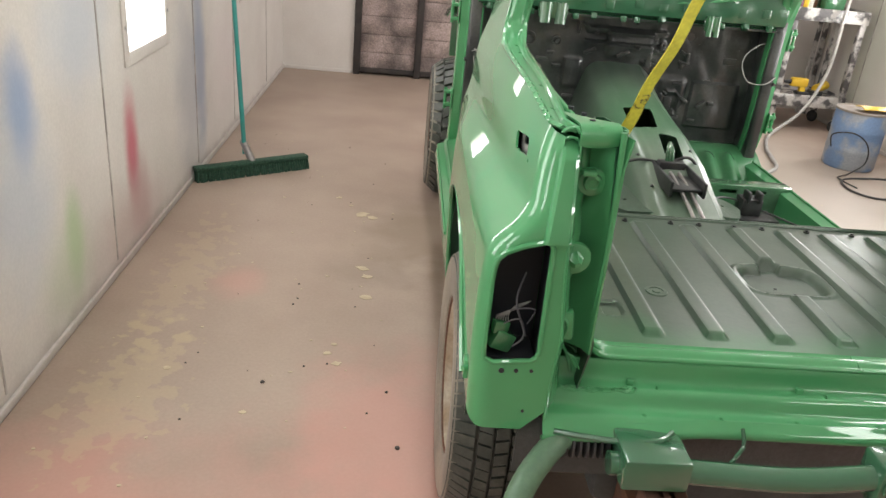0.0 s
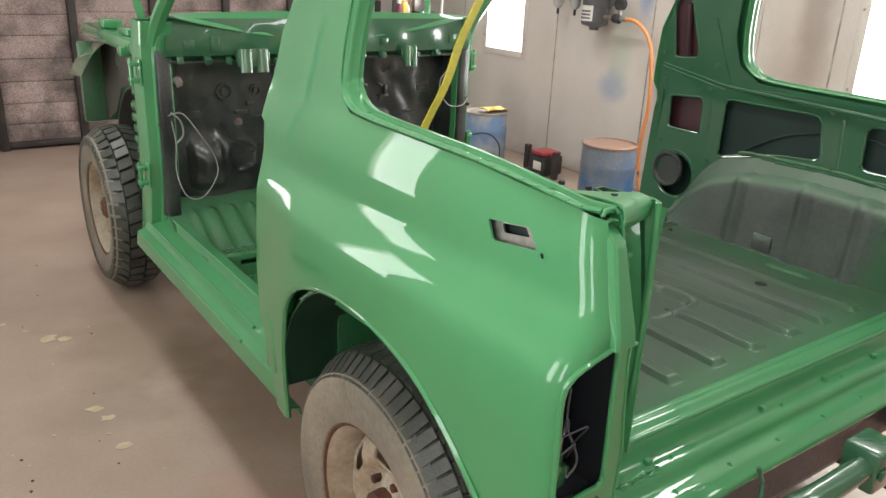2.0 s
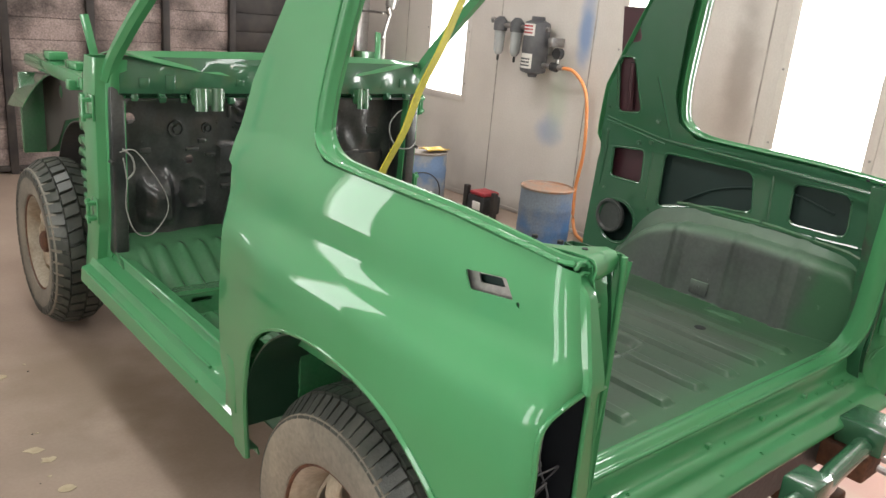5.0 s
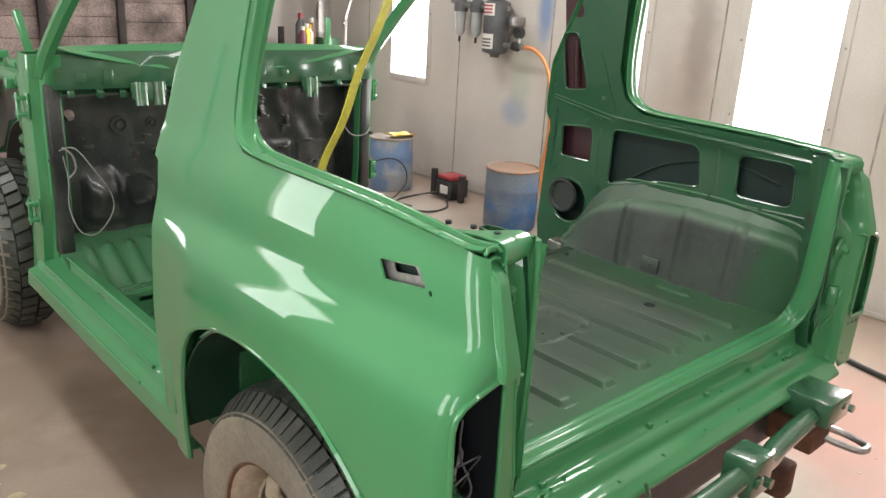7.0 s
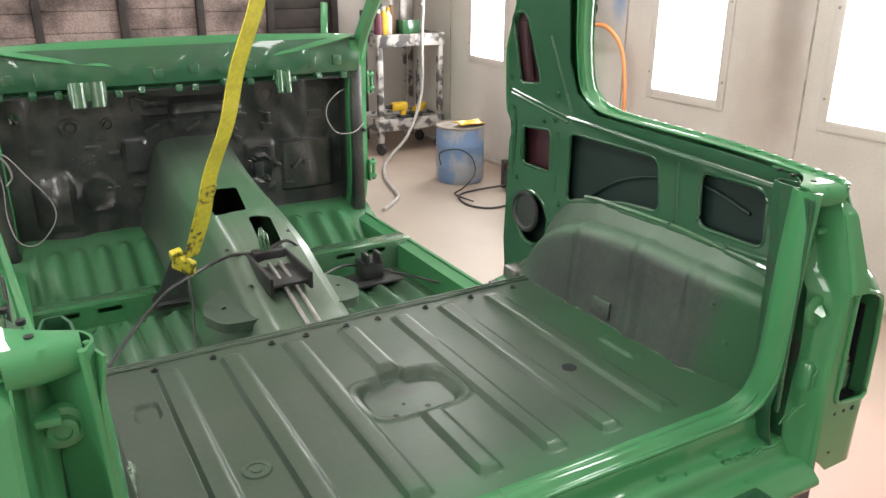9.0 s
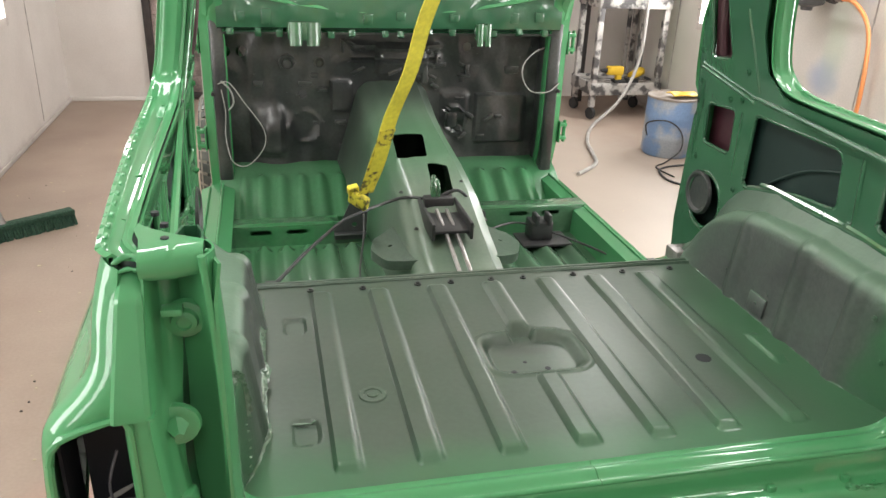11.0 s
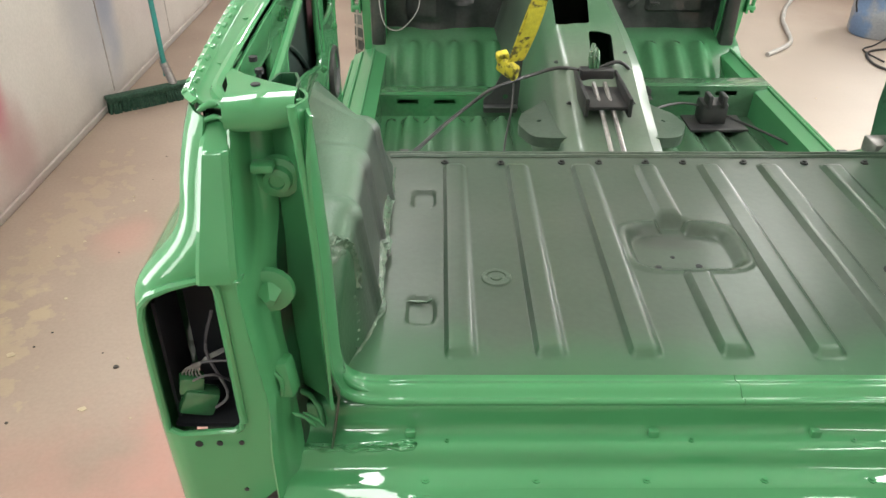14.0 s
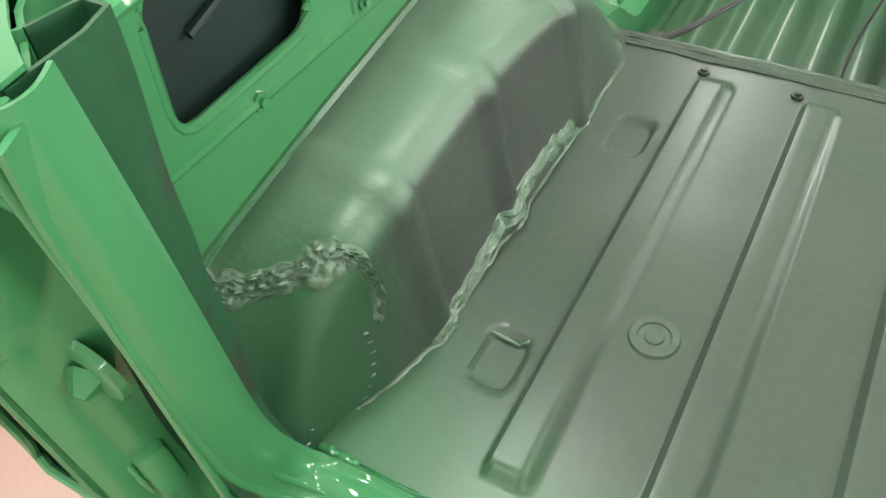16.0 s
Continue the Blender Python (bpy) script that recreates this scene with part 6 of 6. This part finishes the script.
for i in range(9):
    t = 0.02 + 0.2 * i / 8
    p = a.lerp(b, t) + Vector((-0.0015, -0.004, 0))
    e = [bm.verts.new(p - wv * 1.04), bm.verts.new(p + wv * 1.04)]
    if prev:
        bm.faces.new((prev[0], prev[1], e[1], e[0]))
    prev = e
solid(bm, 0.002)
part("soiled_end", bm, YELLOW_DIRTY, strap, "soiled lower end")
bm = bmesh.new()
box(bm, -0.035, 0.03, -0.012, 0.012, -0.022, 0.022, 0.008, pose(a.x - 0.012, a.y, a.z - 0.004, 10, 20, -40))
box(bm, -0.015, 0.018, -0.01, 0.014, -0.012, 0.016, 0.006, pose(a.x - 0.03, a.y + 0.01, a.z + 0.022, 20, -10, 10))
part("knot", bm, YELLOW_DIRTY, strap, "knotted soiled end")

# push broom
broom = thing("push_broom", "teal-handled push broom with dark green bristles, leaning at the wall", "broom", (-1.7, 2.88, 0))
ang = math.degrees(math.atan2(3.06 - 2.70, -1.43 + 1.95))
m = pose(-1.69, 2.88, 0, 0, 0, ang)
bm = bmesh.new()
box(bm, -0.32, 0.32, -0.03, 0.03, 0.05, 0.075, 0.006, m)
part("block", bm, BROOM, broom, "dark green wooden block")
bm = bmesh.new()
rb = random.Random(8)
for i in range(46):
    for j in range(4):
        x, y = -0.31 + i * 0.0138, -0.026 + j * 0.017
        x2, y2 = x + rb.uniform(-0.006, 0.006), y * 1.4 + rb.uniform(-0.006, 0.006)
        cyl(bm, m @ Vector((x2, y2, 0.0)), m @ Vector((x, y, 0.052)), 0.009, 5, 0.006)
part("bristles", bm, BROOM, broom)
bm = bmesh.new()
cyl(bm, m @ Vector((0, 0, 0.06)), Vector((-1.765, 3.0, 0.14)), 0.02, 12)
part("socket", bm, STEEL, broom)
bm = bmesh.new()
cyl(bm, (-1.75, 2.965, 0.08), (-1.895, 3.31, 1.45), 0.0125, 12)
part("handle", bm, TEAL, broom, "teal painted handle")

# blue drum
def drum(x, y, r, h, name, label, cat, body, lidmat, lab2):
    d = thing(name, label, cat, (x, y, 0))
    bm = bmesh.new()
    lathe(bm, [(0, 0.002), (r * 0.93, 0.002), (r, 0.02), (r, h * 0.3), (r * 1.02, h * 0.33), (r, h * 0.36), (r, h * 0.64), (r * 1.02, h * 0.67), (r, h * 0.7), (r * 0.99, h - 0.012), (r * 0.97, h)], pose(x, y, 0), 40)
    part("shell", bm, body, d)
    bm = bmesh.new()
    lathe(bm, [(r * 1.015, h - 0.012), (r * 1.02, h), (r * 0.98, h + 0.004), (r * 0.94, h - 0.006), (0, h - 0.006)], pose(x, y, 0), 40)
    part("lid", bm, lidmat, d, lab2)
    return d


LIDRUST = material("rusty_lid", (0.26, 0.13, 0.075), 0.6, 0, (0.2, 0.15, 0.12), 14, 0.2, 60, 0, (0.4, 0.65), 0.15)
drum(2.25, 2.69, 0.172, 0.40, "blue_drum", "scuffed blue plastic drum with a rust-stained lid", "drum", BLUE, LIDRUST, "rust-stained lid")
PAIL_LID = material("grey_pail_lid", (0.3, 0.27, 0.24), 0.55, 0, (0.2, 0.16, 0.13), 14, 0.2, 60)
drum(2.22, 3.94, 0.17, 0.40, "grey_pail", "grey pail with a blue paint smear, yellow rag on its lid", "pail", PAIL, PAIL_LID, "stained lid")
bm = grid_sheet(lambda u, v: Vector((2.27 + u, 3.9 + v, 0.415 + 0.012 * math.sin(u * 40) * math.cos(v * 30))), span(-0.1, 0.11, 14), span(-0.06, 0.06, 8), 0.006)
tagged(part("rag", bm, GOLD), "crumpled yellow rag lying on the pail lid", "rag")

# battery charger on the floor
ch = thing("battery_charger", "black and red battery charger with two upright handles", "charger", (2.42, 3.45, 0))
bm = bmesh.new()
box(bm, 2.33, 2.51, 3.36, 3.54, 0.01, 0.15, 0.015)
part("case", bm, BLACK_PLASTIC, ch)
bm = bmesh.new()
box(bm, 2.34, 2.50, 3.37, 3.53, 0.15, 0.18, 0.012)
part("lid", bm, RED, ch, "red top cover")
bm = bmesh.new()
box(bm, 2.322, 2.33, 3.39, 3.47, 0.05, 0.11, 0.002)
part("label_plate", bm, WHITE, ch, "white rating label")
for y in (3.3, 3.6):
    bm = bmesh.new()
    box(bm, 2.36, 2.40, y - 0.02, y + 0.02, 0.0, 0.2, 0.006, None)
    part("upright", bm, FRAME_DARK, ch)
loose("power_cable", "black cable curled on the floor", [(2.33, 3.5, 0.05), (2.15, 3.62, 0.008), (1.98, 3.55, 0.008), (1.93, 3.35, 0.008), (2.02, 3.22, 0.008), (2.2, 3.25, 0.008), (2.33, 3.42, 0.03)], 0.007, BLACK_PLASTIC)
loose("pail_cable", "thin black cable looped beside the pail", [(2.02, 3.86, 0.15), (2.0, 3.84, 0.24), (2.1, 3.76, 0.27), (2.2, 3.74, 0.2), (2.22, 3.74, 0.08), (2.1, 3.7, 0.008), (1.98, 3.6, 0.008), (2.0, 3.4, 0.008)], 0.005, BLACK_PLASTIC)
loose("air_hose", "grey air hose trailing across the floor", [(2.42, 4.85, 1.2), (2.38, 4.8, 0.9), (2.36, 4.78, 0.5), (2.2, 4.7, 0.2), (1.95, 4.6, 0.02), (1.75, 4.2, 0.014), (1.68, 3.95, 0.014), (1.6, 3.7, 0.014), (1.4, 3.5, 0.014)], 0.013, GREY_HOSE)
loose("floor_hose", "dark hose lying along the wall foot", [(2.1, 0.55, 0.012), (2.05, 0.45, 0.012), (2.0, 0.3, 0.012), (1.95, 0.0, 0.012), (1.95, -0.5, 0.012)], 0.012, BLACK_PLASTIC)

# filter and regulator unit
reg = thing("air_filter_unit", "dusty grey compressed-air filter unit on the wall", "air filter", (2.6, 3.25, 1.05))
bm = bmesh.new()
lathe(bm, [(0.0, 1.04), (0.03, 1.04), (0.035, 1.06), (0.085, 1.075), (0.092, 1.09), (0.092, 1.39), (0.085, 1.41), (0.05, 1.425), (0.045, 1.45), (0.0, 1.45)], pose(2.58, 3.26, 0), 28)
part("main_canister", bm, GREY_PLASTIC, reg)
for yy, zz0, zz1, mt in ((3.29, 1.32, 1.40, WHITE), (3.28, 1.10, 1.20, WHITE)):
    bm = grid_sheet(lambda a, z: Vector((2.58 - 0.0935 * math.cos(a), 3.26 - 0.0935 * math.sin(a), z)), span(-0.5, 0.6, 10), [zz0, zz1], 0.001)
    lb = part("label", bm, mt, reg, "white printed label")
    bm = bmesh.new()
    for k in range(3):
        z = zz0 + 0.02 + k * 0.022
        for j in range(6):
            a_ = -0.4 + j * 0.15
            box(bm, -0.0008, 0.0008, -0.006, 0.006, -0.006, 0.006, 0, pose(2.58 - 0.0948 * math.cos(a_), 3.26 - 0.0948 * math.sin(a_), z, 0, 0, math.degrees(a_)))
    part("print_bars", bm, RED if zz0 > 1.2 else GREY_PLASTIC, reg)
for yy in (3.46, 3.63):
    bm = bmesh.new()
    lathe(bm, [(0, 1.33), (0.05, 1.33), (0.052, 1.39), (0.04, 1.41), (0.02, 1.43), (0, 1.43)], pose(2.58, yy, 0), 20)
    part("filter_head", bm, GREY_PLASTIC, reg)
    bm = bmesh.new()
    lathe(bm, [(0, 1.155), (0.02, 1.165), (0.036, 1.19), (0.04, 1.32), (0.04, 1.33), (0, 1.33)], pose(2.58, yy, 0), 20)
    part("filter_bowl", bm, CLEAR, reg, "cloudy bowl")
    bm = bmesh.new()
    cyl(bm, (2.58, yy, 1.12), (2.58, yy, 1.16), 0.009, 8)
    part("drain_valve", bm, BLACK_PLASTIC, reg)
bm = bmesh.new()
cyl(bm, (2.58, 3.15, 1.37), (2.58, 3.68, 1.37), 0.016, 10)
cyl(bm, (2.58, 3.26, 1.13), (2.58, 2.98, 1.13), 0.018, 10)
cyl(bm, (2.58, 3.04, 1.13), (2.58, 3.04, 1.2), 0.014, 10)
cyl(bm, (2.58, 3.7, 1.4), (2.58, 3.72, 1.4), 0.022, 10)
part("pipework", bm, STEEL, reg)
bm = bmesh.new()
cyl(bm, (2.56, 3.04, 1.22), (2.60, 3.04, 1.22), 0.038, 20)
lathe(bm, [(0, -0.03), (0.03, -0.025), (0.034, 0.02), (0.02, 0.035), (0, 0.035)], pose(2.58, 3.06, 1.13, 90, 0, 0), 14)
part("pressure_gauge", bm, BLACK_PLASTIC, reg)
bm = bmesh.new()
box(bm, 2.57, 2.699, 3.10, 3.14, 1.26, 1.32, 0.004)
box(bm, 2.60, 2.699, 3.2, 3.32, 1.2, 1.3, 0.004)
box(bm, 2.60, 2.699, 3.5, 3.6, 1.36, 1.4, 0.004)
pieces("wall_bracket", bm, STEEL, reg)
loose("orange_hose", "orange air hose hanging from the filter unit", [(2.58, 2.98, 1.13), (2.59, 2.9, 1.12), (2.62, 2.82, 1.04), (2.64, 2.78, 0.9), (2.65, 2.76, 0.6), (2.64, 2.78, 0.3), (2.6, 2.7, 0.05), (2.5, 2.45, 0.015), (2.3, 2.3, 0.015)], 0.012, ORANGE, "hose")

# tool cart
cart = thing("tool_cart", "paint-splashed steel tool cart with two trays", "cart", (2.35, 5.1, 0))
X0, X1, Y0, Y1 = 2.02, 2.62, 4.86, 5.28
for zz in (0.93, 0.27):
    bm = bmesh.new()
    box(bm, X0, X1, Y0, Y1, zz - 0.01, zz, 0.003)
    part("tray", bm, SPLASHED, cart)
    for bb in ((X0, X1, Y0, Y0 + 0.012), (X0, X1, Y1 - 0.012, Y1), (X0, X0 + 0.012, Y0 + 0.012, Y1 - 0.012), (X1 - 0.012, X1, Y0 + 0.012, Y1 - 0.012)):
        bm = bmesh.new()
        box(bm, *bb, zz - 0.075, zz + 0.02, 0.003)
        part("tray_side", bm, SPLASHED, cart)
for xx in (X0 + 0.03, X1 - 0.03):
    for yy in (Y0 + 0.03, Y1 - 0.03):
        bm = bmesh.new()
        box(bm, xx - 0.022, xx + 0.022, yy - 0.022, yy + 0.022, 0.1, 0.86, 0.003)
        part("leg", bm, SPLASHED, cart)
        bm = bmesh.new()
        lathe(bm, [(0, -0.016), (0.045, -0.014), (0.05, 0), (0.045, 0.014), (0, 0.016)], pose(xx, yy, 0.05, 0, 90, 20), 16)
        part("caster", bm, BLACK_PLASTIC, cart)


def bottle(x, y, z, r, h, mat, label, cap=WHITE):
    b_ = thing("bottle", label, "bottle", (x, y, z), "bottles on the cart")
    bm = bmesh.new()
    lathe(bm, [(0, 0.001), (r, 0.001), (r, h * 0.68), (r * 0.45, h * 0.82), (r * 0.4, h * 0.86), (0, h * 0.86)], pose(x, y, z), 18)
    part("bottle_body", bm, mat, b_)
    bm = bmesh.new()
    lathe(bm, [(0, h * 0.861), (r * 0.5, h * 0.861), (r * 0.5, h), (0, h)], pose(x, y, z), 12)
    part("cap", bm, cap, b_)


ZT = 0.931
bottle(2.10, 5.0, ZT, 0.035, 0.2, PURPLE, "dark red spray can on the cart")
bottle(2.17, 5.05, ZT, 0.033, 0.22, GOLD, "yellow plastic bottle on the cart")
bottle(2.24, 5.12, ZT, 0.035, 0.21, WHITE, "white plastic bottle on the cart", GOLD)
bottle(2.2, 5.2, ZT, 0.04, 0.3, GREY_PLASTIC, "grey spray can on the cart", RED)
bottle(2.30, 5.18, ZT, 0.035, 0.26, LIDRUST, "reddish can on the cart", WHITE)
bm = bmesh.new()
box(bm, 2.34, 2.5, 5.05, 5.2, ZT, ZT + 0.11, 0.01)
tagged(part("parts_box", bm, GREEN_IN), "dark green parts box on the cart tray", "box")
dr = thing("drill", "yellow and black cordless drill on the lower tray", "drill", (2.3, 5.0, 0.271))
bm = bmesh.new()
box(bm, 2.2, 2.34, 4.97, 5.03, 0.33, 0.40, 0.015)
box(bm, 2.28, 2.33, 4.98, 5.02, 0.28, 0.34, 0.01)
part("drill_body", bm, GOLD, dr)
bm = bmesh.new()
box(bm, 2.26, 2.36, 4.96, 5.04, 0.271, 0.295, 0.008)
cyl(bm, (2.2, 5.0, 0.365), (2.15, 5.0, 0.365), 0.02, 12, 0.012)
part("drill_battery", bm, BLACK_PLASTIC, dr)
dr = thing("polisher", "yellow and black polisher lying on the lower tray", "polisher", (2.45, 5.05, 0.271))
bm = bmesh.new()
cyl(bm, (2.42, 5.0, 0.32), (2.55, 5.1, 0.34), 0.035, 14)
part("polisher_body", bm, GOLD, dr)
bm = bmesh.new()
cyl(bm, (2.42, 5.0, 0.272), (2.42, 5.0, 0.31), 0.06, 18)
part("polisher_pad", bm, BLACK_PLASTIC, dr)
tl = thing("paint_gun", "steel spray gun hanging above the cart", "spray gun", (2.52, 4.9, 1.0))
bm = bmesh.new()
cyl(bm, (2.40, 4.85, 1.16), (2.50, 4.9, 1.36), 0.015, 10)
cyl(bm, (2.50, 4.9, 1.36), (2.46, 4.88, 1.42), 0.022, 10)
part("gun_body", bm, STEEL, tl)
bm = bmesh.new()
lathe(bm, [(0, 0), (0.03, 0.0), (0.05, 0.03), (0.05, 0.12), (0, 0.125)], pose(2.5, 4.9, 1.40, 0, 10, 0), 16)
part("cup", bm, STEEL, tl)
bm = bmesh.new()
box(bm, 2.44, 2.56, 5.29, 5.31, 0.9, 1.5, 0.004)
box(bm, 2.44, 2.5, 4.92, 5.31, 1.36, 1.38, 0.004)
part("gun_stand", bm, STEEL, tl)
for k, (xx, w, hh) in enumerate(((2.2, 0.05, 1.1), (2.66, 0.04, 1.6), (2.62, 0.03, 1.3))):
    bm = bmesh.new()
    box(bm, xx - w / 2, xx + w / 2, 5.5 + 0.03 * k, 5.53 + 0.03 * k, 0, hh, 0.004, None)
    tagged(part("scrap_bar", bm, SPLASHED if k else FRAME_DARK), "paint-splashed metal bar standing behind the cart", "metal bar", "bars behind the cart")

# paint flakes on the floor
bm = bmesh.new()
rf = random.Random(3)
CHIPS = [(-1.03, 1.79, 0.035), (-1.01, 1.71, 0.028), (-1.0, 1.53, 0.03), (-1.07, 2.39, 0.045), (-1.02, 2.36, 0.035), (-1.2, 2.6, 0.02), (-1.11, 1.11, 0.018), (-1.07, 1.05, 0.02), (-1.32, 0.76, 0.014), (-1.6, 0.97, 0.015), (-1.47, 2.55, 0.012), (-1.13, 2.5, 0.014), (-1.09, 1.17, 0.012)]
CHIPS += [(rf.uniform(-1.85, -0.9), rf.uniform(0.3, 4.5), rf.uniform(0.003, 0.008)) for _ in range(60)]
CHIPS += [(rf.uniform(1.0, 2.4), rf.uniform(-0.3, 4.5), rf.uniform(0.003, 0.008)) for _ in range(40)]
for x, y, r in CHIPS:
    n = 9
    pts = [(x + r * rf.uniform(0.45, 1.1) * math.cos(2 * math.pi * k / n), y + 0.8 * r * rf.uniform(0.45, 1.1) * math.sin(2 * math.pi * k / n)) for k in range(n)]
    lo = [bm.verts.new((*p, 0.0005)) for p in pts]
    hi = [bm.verts.new((*p, 0.002)) for p in pts]
    bm.faces.new(hi)
    for k in range(n):
        bm.faces.new((lo[k], lo[(k + 1) % n], hi[(k + 1) % n], hi[k]))
FLAKE = material("cream_paint_flakes", (0.55, 0.47, 0.33), 0.7, 0, (0.45, 0.37, 0.26), 30)
tagged(part("paint_flakes", bm, FLAKE), "cream paint flakes scattered on the concrete", "paint flakes", kind="stuff")
bm = bmesh.new()
for x, y, r in [(-1.29, 0.92, 0.008), (-0.86, 0.63, 0.008), (-0.9, 0.9, 0.006)] + [(rf.uniform(-1.8, -0.9), rf.uniform(0.3, 4), rf.uniform(0.002, 0.005)) for _ in range(30)]:
    lathe(bm, [(r, 0.0005), (r * 0.8, r * 0.6), (0, r * 0.8)], pose(x, y, 0), 7)
tagged(part("grit", bm, FRAME_DARK), "dark grit specks on the concrete", "grit", kind="stuff")
